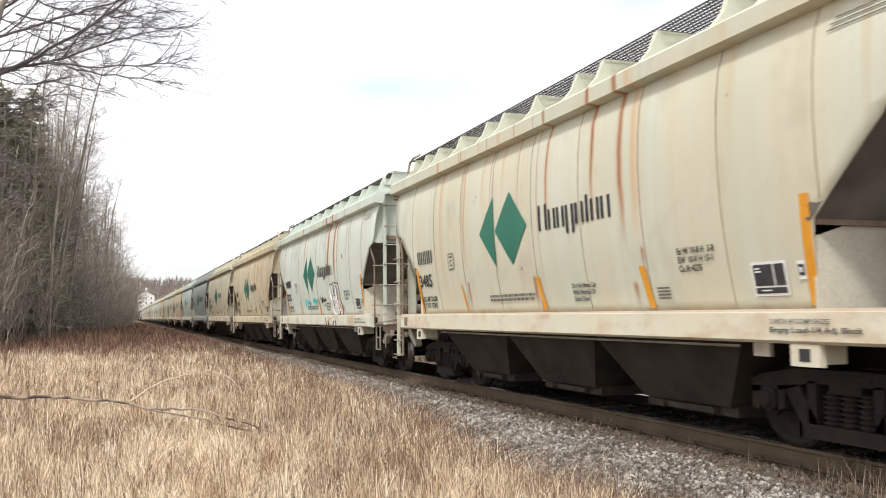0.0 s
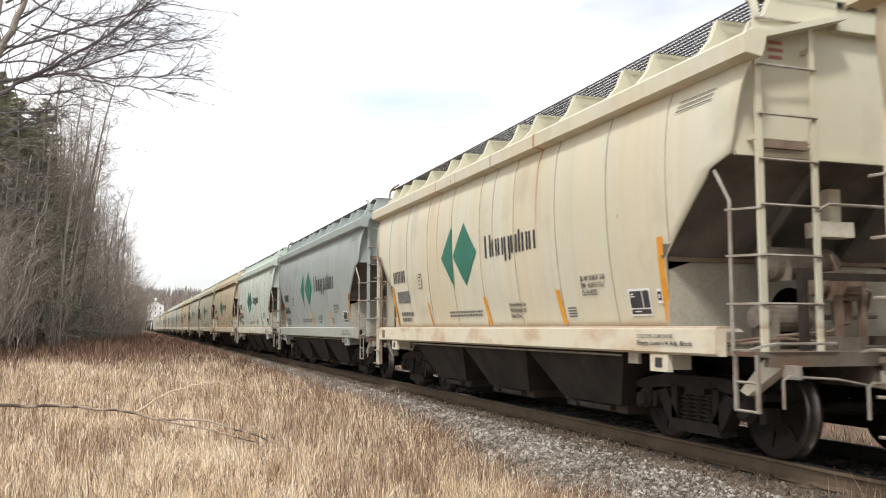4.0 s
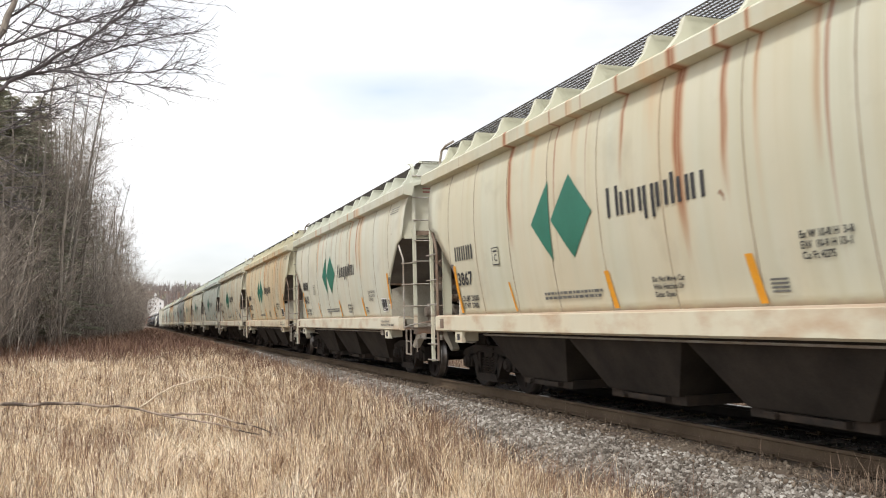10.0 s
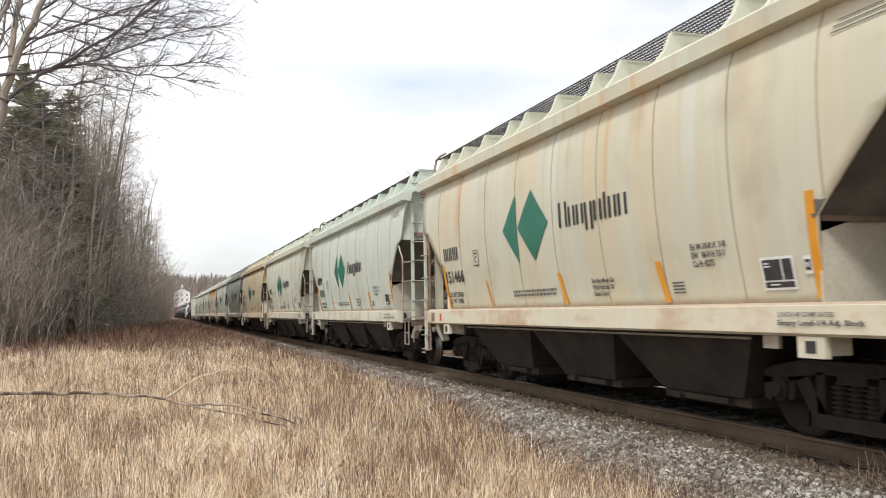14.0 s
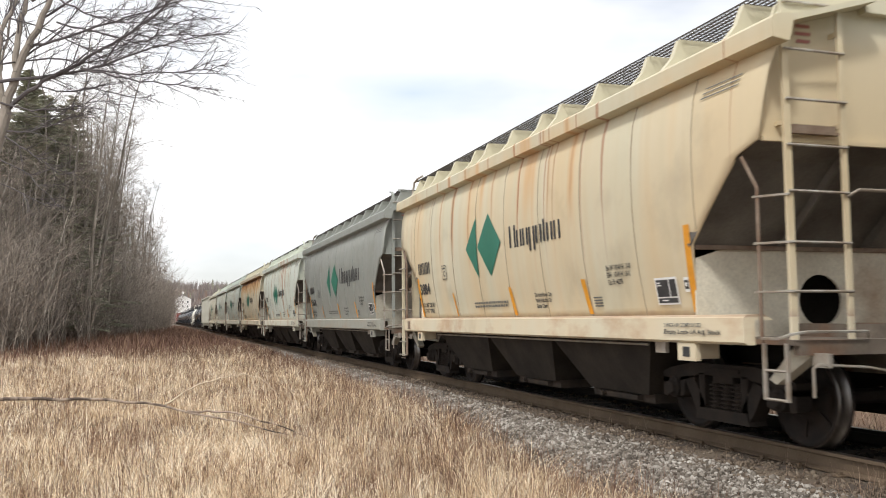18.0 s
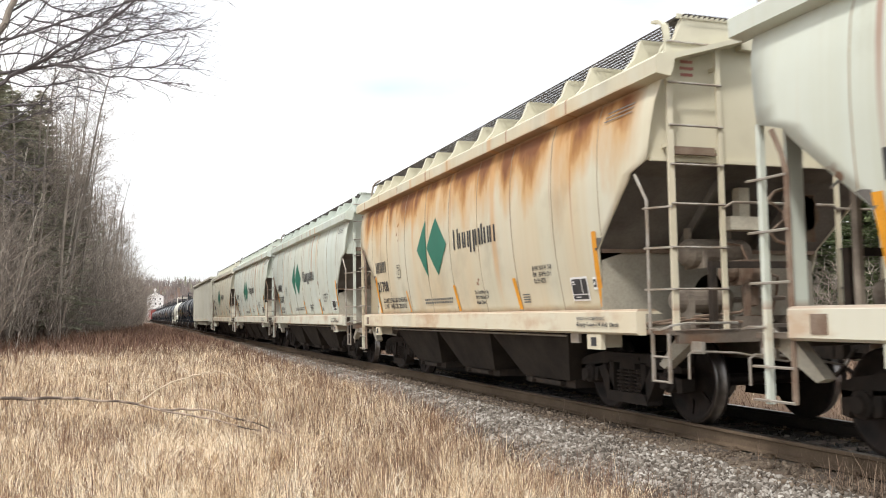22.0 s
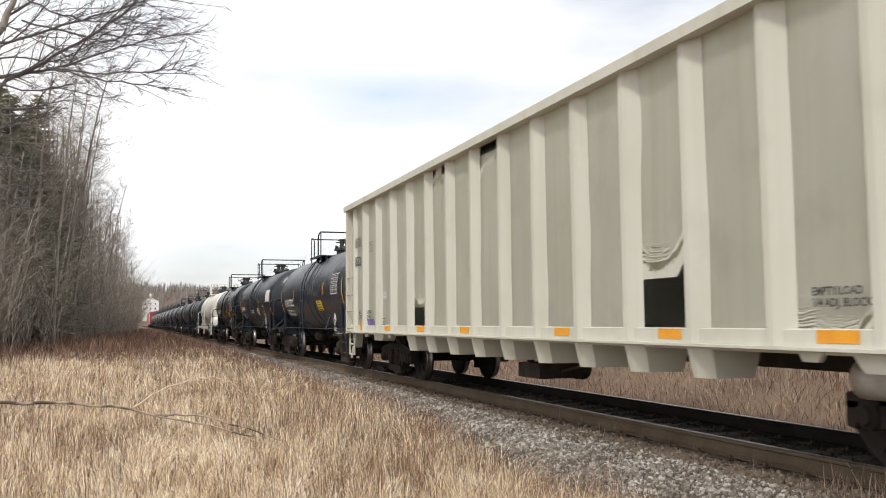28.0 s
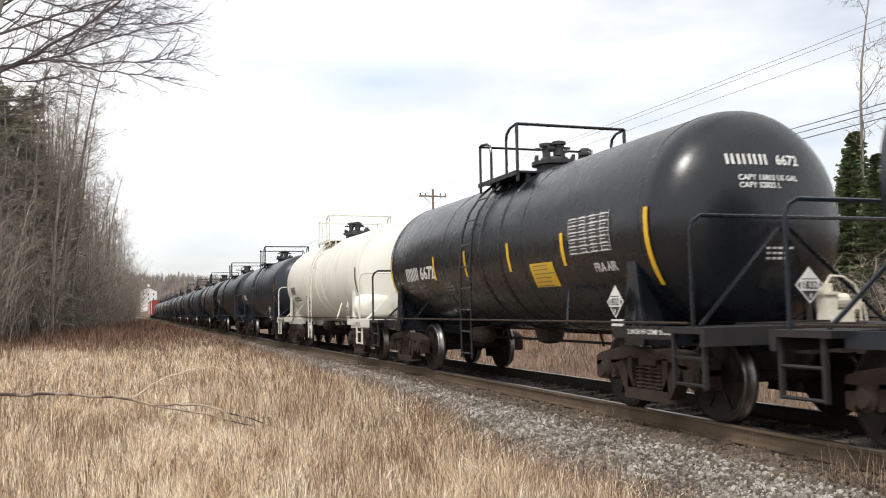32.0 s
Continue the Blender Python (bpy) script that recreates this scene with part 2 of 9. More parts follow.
M_GREEN = surface("logo_green", (0.018, 0.155, 0.10), (0.025, 0.185, 0.125), 0.5, scale=2, bump=0.05)
M_BLACK = surface("stencil_black", (0.025, 0.025, 0.028), (0.05, 0.05, 0.05), 0.6, scale=9, bump=0)
M_FADED = surface("faded_stencil", (0.10, 0.10, 0.10), (0.2, 0.2, 0.18), 0.7, scale=14, bump=0)
M_SMEAR = surface("dusty_smear", (0.23, 0.245, 0.26), (0.030, 0.034, 0.042), 0.6, scale=7, fine=40, bump=0)
M_WHITE = surface("stencil_white", (0.78, 0.78, 0.76), (0.66, 0.66, 0.63), 0.6, scale=9, bump=0)
M_BRIGHT = surface("bright_white_paint", (0.88, 0.88, 0.86), (0.80, 0.80, 0.78), 0.5, scale=9, bump=0)
M_CREAM = surface("chipped_cream_paint", (0.82, 0.79, 0.68), (0.70, 0.64, 0.50), 0.6, scale=4, fine=30, bump=0.1, third=(0.30, 0.17, 0.09), third_at=(0.62, 0.74))
M_ORANGE = surface("reflector_orange", (0.80, 0.36, 0.02), (0.72, 0.30, 0.02), 0.45, scale=5, bump=0)
M_SIGNYELLOW = surface("sign_yellow", (0.78, 0.50, 0.025), (0.70, 0.44, 0.03), 0.6, scale=5, bump=0)
M_YELLOW = surface("reflector_yellow", (0.85, 0.52, 0.02), (0.78, 0.45, 0.02), 0.45, scale=5, bump=0)
M_TEAL = surface("spray_teal", (0.06, 0.42, 0.42), (0.10, 0.5, 0.48), 0.5, scale=5, bump=0)
M_SPRAYGREY = surface("spray_grey", (0.50, 0.51, 0.50), (0.22, 0.22, 0.22), 0.5, scale=4, bump=0, third=(0.66, 0.66, 0.64), third_at=(0.45, 0.6))
M_VIOLET = surface("spray_violet", (0.16, 0.12, 0.32), (0.22, 0.18, 0.36), 0.5, scale=5, bump=0)
M_RED = surface("placard_red", (0.6, 0.06, 0.04), (0.5, 0.08, 0.05), 0.5, scale=5, bump=0)
M_REDINK = surface("faded_red_ink", (0.42, 0.16, 0.13), (0.36, 0.16, 0.14), 0.7, scale=9, bump=0)
# Dirt-coated undersides, with the shade below the car darkened into the colour.
M_GRIMESHADE = surface("grimy_shaded_underside", (0.050, 0.042, 0.035), (0.028, 0.024, 0.021), 0.9, scale=2.2, fine=40, bump=0.3)
M_TRUCK = surface("truck_casting", (0.023, 0.020, 0.018), (0.036, 0.028, 0.023), 0.85, scale=5, fine=70, bump=0.4)
M_TRUCKB = surface("brown_truck_casting", (0.036, 0.027, 0.023), (0.056, 0.039, 0.031), 0.85, scale=5, fine=70, bump=0.4)
M_WHEEL = surface("wheel_steel", (0.018, 0.016, 0.015), (0.035, 0.026, 0.022), 0.6, 0.2, scale=6, fine=60, bump=0.2)
M_TREAD = surface("polished_tread", (0.27, 0.26, 0.25), (0.16, 0.15, 0.145), 0.35, 1.0, scale=12, bump=0.03)
M_GRATE = surface("roof_grating", (0.055, 0.052, 0.05), (0.085, 0.072, 0.06), 0.75, 0.2, scale=3, bump=0.1)
# Darker grey-brown than the car paint, for the end slopes' undersides.
M_SLOPE = surface("dark_slope_sheet", (0.17, 0.16, 0.145), (0.085, 0.076, 0.066), 0.85, scale=1.4, fine=30, bump=0.2)
M_ENDPLATE = surface("grimy_end_plate", (0.60, 0.57, 0.47), (0.45, 0.41, 0.33), 0.8, scale=1.6, fine=30, bump=0.2, third=(0.26, 0.17, 0.10), third_at=(0.58, 0.76), per_object=0.7)
M_PLATFORM = surface("rusty_platform", (0.21, 0.175, 0.14), (0.095, 0.075, 0.058), 0.85, scale=2.0, fine=30, bump=0.2, third=(0.19, 0.095, 0.05), third_at=(0.5, 0.66))
M_GEAR = surface("dusty_brake_gear", (0.30, 0.26, 0.21), (0.13, 0.10, 0.078), 0.85, scale=3, fine=30, bump=0.2)
M_STEEL = surface("galvanised_steel", (0.44, 0.42, 0.38), (0.28, 0.225, 0.17), 0.55, 0.35, scale=4, fine=50, bump=0.1)
M_RUSTY = surface("rusty_fitting", (0.17, 0.105, 0.070), (0.27, 0.21, 0.16), 0.8, 0.1, scale=5, fine=50, bump=0.3)
M_BLACKSTEEL = surface("grimy_black_steel", (0.013, 0.013, 0.015), (0.024, 0.021, 0.020), 0.7, scale=4, bump=0.2)
M_DARKGEAR = surface("dark_brake_gear", (0.03, 0.027, 0.024), (0.06, 0.045, 0.035), 0.75, scale=5, bump=0.2)
M_TANK = car_paint("tank_black_paint", (0.0105, 0.0125, 0.0165), 0.0, 1.0, 0.27, dirt=0.01)
M_TANK2 = car_paint("tank_black_dusty", (0.0160, 0.0230, 0.0350), 0.0, 2.0, 0.34, dirt=0.03, chalk=0.60)
M_TANK3 = car_paint("tank_charcoal", (0.0135, 0.0190, 0.0280), 0.0, 5.0, 0.34, dirt=0.02, chalk=0.12)
M_TANKW = car_paint("tank_white_paint", (0.80, 0.785, 0.72), 0.06, 3.0, 0.5)
M_GONDOLA = car_paint("gondola_cream_grey", (0.605, 0.590, 0.515), 0.0, 7.0, 0.6, dirt=0.22, sheen=0.25)
M_REDCAR = car_paint("far_red_paint", (0.36, 0.05, 0.04), 0.0, 4.0, 0.6)
M_SEAM = surface("stained_weld", (0.40, 0.34, 0.25), (0.26, 0.20, 0.14), 0.8, scale=1.5, fine=30, bump=0.1)
M_RAIL = surface("rusty_rail", (0.105, 0.076, 0.052), (0.145, 0.107, 0.074), 0.85, 0.0, scale=2.5, fine=45, bump=0.2)
M_RAILTOP = surface("worn_railhead", (0.30, 0.265, 0.23), (0.20, 0.17, 0.145), 0.32, 1.0, scale=3, bump=0.04)
# Greasy inner rail faces, with the deep shade under the cars coloured in.
M_OILSHADE = surface("oiled_shaded_rail_web", (0.020, 0.017, 0.015), (0.034, 0.027, 0.022), 0.8, scale=3, fine=40, bump=0.2)
M_TIE = surface("creosoted_tie", (0.058, 0.044, 0.034), (0.105, 0.08, 0.062), 0.9, scale=3, fine=40, bump=0.5, per_object=0.4)
M_BARK = surface("grey_bark", (0.27, 0.24, 0.205), (0.17, 0.15, 0.125), 0.9, scale=3, fine=40, bump=0.4, stretch=(1, 1, 0.3))
M_TWIG = surface("bare_twig", (0.21, 0.178, 0.150), (0.30, 0.255, 0.21), 0.85, scale=2, fine=10, bump=0, island=1.3)
M_BIRCH = surface("birch_bark", (0.62, 0.58, 0.50), (0.42, 0.38, 0.32), 0.75, scale=5, fine=30, bump=0.2, third=(0.10, 0.09, 0.08), third_at=(0.62, 0.66))
M_NEEDLE = surface("conifer_needles", (0.215, 0.220, 0.150), (0.290, 0.290, 0.205), 0.8, scale=1.2, fine=9, bump=0, island=0.8)
M_GREENNEEDLE = surface("green_needles", (0.070, 0.100, 0.040), (0.125, 0.150, 0.065), 0.8, scale=1.2, fine=9, bump=0, island=0.8)
M_DEADWOOD = surface("dead_branch", (0.40, 0.32, 0.25), (0.24, 0.18, 0.135), 0.85, scale=4, fine=40, bump=0.6, third=(0.075, 0.055, 0.042), third_at=(0.52, 0.60))
M_PALETWIG = surface("pale_twig", (0.66, 0.55, 0.42), (0.50, 0.40, 0.29), 0.8, scale=4, fine=40, bump=0.2)
M_POLE = surface("weathered_pole", (0.24, 0.2, 0.16), (0.17, 0.14, 0.11), 0.9, scale=2, fine=30, bump=0.3)
M_CABLE = surface("black_cable", (0.03, 0.03, 0.033), (0.045, 0.045, 0.048), 0.6, bump=0)
M_WIRE = surface("dull_cable", (0.20, 0.20, 0.21), (0.26, 0.26, 0.27), 0.6, bump=0)
M_WALLW = surface("white_clapboard", (0.85, 0.84, 0.82), (0.78, 0.77, 0.75), 0.7, scale=0.6, bump=0.1)
M_ROOFG = surface("grey_roof", (0.30, 0.29, 0.29), (0.22, 0.21, 0.21), 0.8, scale=0.8, bump=0.2)
M_PANE = surface("dark_window_pane", (0.03, 0.035, 0.04), (0.05, 0.055, 0.06), 0.1, scale=2, bump=0)
M_FARWOOD = surface("distant_bare_wood", (0.30, 0.26, 0.24), (0.23, 0.20, 0.19), 0.9, scale=0.05, fine=1, bump=0, island=0.5)


def mixed_islands(name, stops, rough=0.85, scale=0.5, blend=0.35, shade=None):
    """Loose pieces whose colours differ from piece to piece, with broad patches of shade."""
    m, nt, bs = nodes_of(name)
    r = nt.nodes.new("ShaderNodeNewGeometry").outputs["Random Per Island"]
    vec = nt.nodes.new("ShaderNodeTexCoord").outputs["Object"]
    big = noise_at(nt, vec, scale, 4.0)
    f = calc(nt, "ADD", calc(nt, "MULTIPLY", r, 1 - blend), calc(nt, "MULTIPLY", ramp(nt, big, 0.3, 0.7), blend))
    cr = nt.nodes.new("ShaderNodeValToRGB")
    el = cr.color_ramp.elements
    while len(el) < len(stops):
        el.new(0.5)
    for e, (p, c) in zip(el, stops):
        e.position, e.color = p, (*c, 1)
    nt.links.new(f, cr.inputs["Fac"])
    nt.links.new(cr.outputs["Color"], bs.inputs["Base Color"])
    bs.inputs["Roughness"].default_value = rough
    return m


M_GRASS = mixed_islands("dry_grass", [(0.0, (0.085, 0.046, 0.027)), (0.22, (0.26, 0.155, 0.085)), (0.40, (0.60, 0.435, 0.27)), (0.62, (0.86, 0.72, 0.52)), (1.0, (0.95, 0.89, 0.77))], blend=0.5, scale=1.9)
M_BANKGRASS = mixed_islands("bank_grass", [(0.0, (0.08, 0.048, 0.034)), (0.35, (0.205, 0.135, 0.094)), (0.7, (0.36, 0.265, 0.19)), (0.9, (0.50, 0.41, 0.29)), (1.0, (0.25, 0.225, 0.135))], blend=0.3)
M_STONE = mixed_islands("ballast_stone", [(0.0, (0.036, 0.028, 0.022)), (0.3, (0.105, 0.088, 0.070)), (0.6, (0.24, 0.21, 0.178)), (0.85, (0.46, 0.43, 0.385)), (1.0, (0.80, 0.78, 0.74))], scale=1.2)
# Oily stones under the train; its shade is blackened into these tones.
M_OILSHADESTONE = mixed_islands("oiled_shaded_stone", [(0.0, (0.016, 0.014, 0.012)), (0.6, (0.045, 0.038, 0.032)), (1.0, (0.12, 0.105, 0.088))], scale=1.2)
M_BROWNSTONE = mixed_islands("rust_dusted_stone", [(0.0, (0.04, 0.028, 0.02)), (0.5, (0.12, 0.088, 0.062)), (0.85, (0.22, 0.175, 0.13)), (1.0, (0.42, 0.37, 0.31))], scale=1.2)
M_REDBRUSH = mixed_islands("red_brown_brush", [(0.0, (0.065, 0.036, 0.028)), (0.5, (0.165, 0.09, 0.062)), (1.0, (0.36, 0.235, 0.15))], scale=0.6)
M_LIMB = surface("pale_limb_bark", (0.33, 0.29, 0.24), (0.22, 0.19, 0.16), 0.85, scale=4, fine=30, bump=0.3, stretch=(1, 1, 0.3))
M_BOUGH = surface("dark_bough_bark", (0.135, 0.120, 0.122), (0.090, 0.080, 0.082), 0.9, scale=2, fine=20, bump=0.3)

# ---- building helpers ----
TC = 6.6           # the track's centre line


def bx(bm, x0, x1, y0, y1, z0, z1, m=None):
    vs = [bm.verts.new((x, y, z)) for x in (x0, x1) for y in (y0, y1) for z in (z0, z1)]
    if m is not None:
        for v in vs:
            v.co = m @ v.co
    for f in ((0, 1, 3, 2), (4, 6, 7, 5), (0, 4, 5, 1), (2, 3, 7, 6), (0, 2, 6, 4), (1, 5, 7, 3)):
        bm.faces.new([vs[i] for i in f])


def prism(bm, pts, axis, a, b):
    """A polygon, given in the two other axes, drawn out along one axis from a to b."""
    def at(p, t):
        return {"x": (t, p[0], p[1]), "y": (p[0], t, p[1]), "z": (p[0], p[1], t)}[axis]
    lo = [bm.verts.new(at(p, a)) for p in pts]
    hi = [bm.verts.new(at(p, b)) for p in pts]
    n = len(pts)
    faces = [bm.faces.new(lo), bm.faces.new(hi[::-1])]
    for i in range(n):
        faces.append(bm.faces.new((lo[i], hi[i], hi[(i + 1) % n], lo[(i + 1) % n])))
    bmesh.ops.recalc_face_normals(bm, faces=faces)


def tube(bm, pts, r, n=6, r2=None, cap=True):
    """A round bar along a polyline, tapering from r to r2."""
    pts = [Vector(p) for p in pts]
    rings, last = [], None
    for i, p in enumerate(pts):
        d = (pts[min(i + 1, len(pts) - 1)] - pts[max(i - 1, 0)]).normalized()
        if last is None:
            u = d.orthogonal().normalized()
        else:
            u = (last - d * last.dot(d))
            u = u.normalized() if u.length > 1e-5 else d.orthogonal().normalized()
        last, w = u, d.cross(u)
        rr = r if r2 is None else r + (r2 - r) * i / max(1, len(pts) - 1)
        rings.append([bm.verts.new(p + (u * math.cos(6.2832 * k / n) + w * math.sin(6.2832 * k / n)) * rr) for k in range(n)])
    for a, b in zip(rings, rings[1:]):
        for k in range(n):
            bm.faces.new((a[k], a[(k + 1) % n], b[(k + 1) % n], b[k]))
    if cap:
        bm.faces.new(rings[0][::-1])
        bm.faces.new(rings[-1])


def lathe(bm, prof, axis="x", n=24, centre=(0, 0, 0)):
    """Turns (along, radius) pairs about an axis."""
    rings = []
    for a, r in prof:
        ring = []
        for k in range(n):
            c, s = r * math.cos(6.2832 * k / n), r * math.sin(6.2832 * k / n)
            p = {"x": (a, c, s), "y": (c, a, s), "z": (c, s, a)}[axis]
            ring.append(bm.verts.new(Vector(centre) + Vector(p)))
        rings.append(ring)
    faces = []
    for a, b in zip(rings, rings[1:]):
        for k in range(n):
            faces.append(bm.faces.new((a[k], a[(k + 1) % n], b[(k + 1) % n], b[k])))
    faces += [bm.faces.new(rings[0]), bm.faces.new(rings[-1][::-1])]
    bmesh.ops.recalc_face_normals(bm, faces=faces)
    return faces


def mesh_of(name, bm, materials, smooth=False):
    me = bpy.data.meshes.new(name)
    bm.to_mesh(me)
    bm.free()
    for m in (materials if isinstance(materials, (list, tuple)) else [materials]):
        me.materials.append(m)
    if smooth:
        me.shade_smooth()
    return me


def part(name, bm, material, parent, label="", smooth=False):
    ob = new(name, mesh_of(name, bm, material, smooth))
    ob.parent = parent
    return tagged(ob, label)


def share(name, me, parent, m):
    """Another piece on a mesh that is there already."""
    ob = new(name, me)
    ob.parent = parent
    ob.matrix_basis = m
    return ob


def empty(name, label, category, group="", kind="", at=None):
    ob = new(name)
    if at is not None:
        ob.matrix_basis = at
    return tagged(ob, label, category, group, kind)


for dull in (M_TRUCK, M_TRUCKB, M_WHEEL, M_GRIMESHADE, M_DARKGEAR, M_OILSHADE, M_RAIL):
    dull.node_tree.nodes["Principled BSDF"].inputs["Specular IOR Level"].default_value = 0.15


# ---- lettering ----
TEXTS = ["3485", "3235", "151461", "150426", "302023", "302901", "3867", "4615", "302070", "151466", "3754", "3884", "150676",
         "3018", "21708", "151597", "4798", "7522", "73491", "6672", "1832", "8", "C",
         "LD LMT 226200\nLT WT  57800", "1532", "LD L\nLT W", "213600\n72400", "Do Not Move Car\nWith Hatches Or\nGates Open",
         "Ex W 10-8 H  3-8\nEW  10-9 H 13-1\nCu Ft 4275", "2 INCH HF COMP SHOES", "Empty Load-1/4 Adj. Block", "EMPTY/LOAD\n1/4 ADJ. BLOCK", "FRA AIR",
         "CAPY 13802 US GAL\nCAPY 52825 L", "CONSULT OWNER BEFORE\nREPAIRING OR CLEANING", "LD LMT 205100 LB 93050 KG\nLT WT  57900 LB 26250 KG", "LD LMT 207000 LB 94250 KG\nLT WT  56200 LB 25050 KG", "LD LMT 227600 LBS 103450 KG\nLT WT   58400 LBS  26550 KG"]


def make_letters():
    obs = []
    for s in TEXTS:
        cu = bpy.data.curves.new("letters", "FONT")
        cu.body, cu.size, cu.resolution_u, cu.offset = s, 1.0, 2, 0.026
        obs.append((s, new("letters", cu)))
    dg = bpy.context.evaluated_depsgraph_get()
    found = {}
    for s, ob in obs:
        me = bpy.data.meshes.new_from_object(ob.evaluated_get(dg))
        co = np.array([v.co[:2] for v in me.vertices])
        found[s] = (co - co.min(0), [tuple(p.vertices) for p in me.polygons])
    for s, ob in obs:
        bpy.data.objects.remove(ob)
    return found


LETTERS = make_letters()


def wrap(bm, co, polys, y0, z0, skin, gap=0.015):
    """Lays a flat figure (x to the reader's right, y up) on the car's near side, whose half width at a height is skin(z)."""
    vs = [bm.verts.new((-(skin(z0 + v) + gap), y0 - u, z0 + v)) for u, v in co]
    for p in polys:
        try:
            bm.faces.new([vs[i] for i in p])
        except ValueError:
            pass


def lettering(bm, s, y0, z0, high, skin, wide=None, gap=0.015):
    """Text whose block is so high (and so wide), its lower left corner at y0, z0."""
    co, polys = LETTERS[s]
    k = high / co[:, 1].max()
    kx = wide / co[:, 0].max() if wide else k
    wrap(bm, co * (kx, k), polys, y0, z0, skin, gap)


def patch(bm, u0, u1, v0, v1, y0, z0, skin, lean=0.0, rows=4, gap=0.015):
    """A painted rectangle from u0 to u1 and v0 to v1, leaning by so much over its height."""
    co = [(u + lean * (i / rows), v0 + (v1 - v0) * i / rows) for i in range(rows + 1) for u in (u0, u1)]
    wrap(bm, co, [(2 * i, 2 * i + 1, 2 * i + 3, 2 * i + 2) for i in range(rows)], y0, z0, skin, gap)


def twin_bars(bm, u0, u1, v0, v1, stroke, y0, z0, skin, gap=0.015):
    """A pair of upright bars that fill the room of one painted letter; a narrow one gets a single bar."""
    for u in ((u0, u1 - stroke) if u1 - u0 > 2.4 * stroke else ((u0 + u1 - stroke) / 2,)):
        patch(bm, u, u + stroke, v0, v1, y0, z0, skin, rows=3, gap=gap)


def bars(bm, lines, y0, z0, high, wide, skin, rng, gap=0.015):
    """Lines of small print as broken bars."""
    for i in range(lines):
        v = (lines - 1 - i) * high * 1.6
        u = 0.0
        end = wide * rng.uniform(0.75, 1.0)
        while u < end:
            w = rng.uniform(0.06, 0.17)
            patch(bm, u, min(u + w, end), v, v + high, y0, z0, skin, rows=1, gap=gap)
            u += w + 0.03

# ---- running gear shared by all cars ----
WHEEL_R = 0.457


def wheelset_mesh():
    bm = bmesh.new()
    lathe(bm, [(-1.02, 0.07), (1.02, 0.07)], n=10)
    for s in (-1, 1):
        prof = [(0.655, 0.10), (0.66, 0.30), (0.672, 0.40), (0.675, 0.478), (0.69, 0.486), (0.712, 0.478), (0.722, 0.461), (0.80, 0.455), (0.822, 0.448),
                (0.825, 0.40), (0.785, 0.375), (0.775, 0.22), (0.83, 0.15), (0.83, 0.09)]
        fs = lathe(bm, [(s * a, r) for a, r in prof], n=40)
        for f in fs:
            c = f.calc_center_median()
            rr = math.hypot(c.y, c.z)
            if 0.44 < rr < 0.475:
                f.material_index = 1
            f.smooth = len(f.verts) == 4
    # web ribs, so that the turning shows
    for k in range(6):
        a = 6.2832 * k / 6
        for s in (-1, 1):
            bx(bm, s * 0.79 - 0.012, s * 0.79 + 0.012, -0.012, 0.012, 0.17, 0.36, Matrix.Rotation(a, 4, "X"))
    return mesh_of("wheelset", bm, [M_WHEEL, M_TREAD])


ME_WHEELS = wheelset_mesh()


def sideframe_mesh():
    """One cast truck side, its axle holes at y = -0.89 and 0.89; outer face towards -x."""
    bm = bmesh.new()
    t0, t1 = -1.10, -0.93
    prism(bm, [(-1.12, 0.50), (-1.12, 0.62), (-0.98, 0.67), (-0.55, 0.74), (0.55, 0.74), (0.98, 0.67), (1.12, 0.62), (1.12, 0.50), (0.66, 0.55), (0.42, 0.62), (-0.42, 0.62), (-0.66, 0.55)], "x", t0, t1)
    for s in (-1, 1):
        prism(bm, [(s * 0.70, 0.58), (s * 0.52, 0.60), (s * 0.30, 0.30), (s * 0.42, 0.18), (s * 0.50, 0.28)], "x", t0, t1)
        bx(bm, t0, t1, s * 0.36 - 0.05, s * 0.36 + 0.05, 0.24, 0.64)
        prism(bm, [(s * 1.12, 0.36), (s * 1.03, 0.34), (s * 0.99, 0.56), (s * 1.12, 0.56)], "x", t0, t1)
        prism(bm, [(s * 0.78, 0.36), (s * 0.70, 0.38), (s * 0.68, 0.58), (s * 0.78, 0.58)], "x", t0, t1)
    prism(bm, [(-0.46, 0.16), (0.46, 0.16), (0.40, 0.28), (-0.40, 0.28)], "x", t0 - 0.02, t1 + 0.02)
    bx(bm, t0 - 0.015, t0, -0.30, 0.30, 0.66, 0.70)
    return mesh_of("side_frame", bm, M_TRUCK)


def bearing_mesh():
    bm = bmesh.new()
    lathe(bm, [(-1.17, 0.0), (-1.17, 0.07), (-1.14, 0.085), (-1.12, 0.115), (-0.92, 0.125), (-0.90, 0.10)], n=16)
    bx(bm, -1.09, -0.93, -0.13, 0.13, 0.08, 0.155)
    return mesh_of("axle_bearing", bm, M_TRUCK)


def springs_mesh():
    bm = bmesh.new()
    prof = [(0.28, 0.06)]
    for k in range(6):
        z = 0.29 + 0.043 * k
        prof += [(z, 0.06), (z + 0.006, 0.088), (z + 0.022, 0.088), (z + 0.028, 0.06)]
    lathe(bm, prof + [(0.56, 0.06)], "z", 10, (-1.015, 0, 0))
    return mesh_of("spring", bm, M_TRUCK)


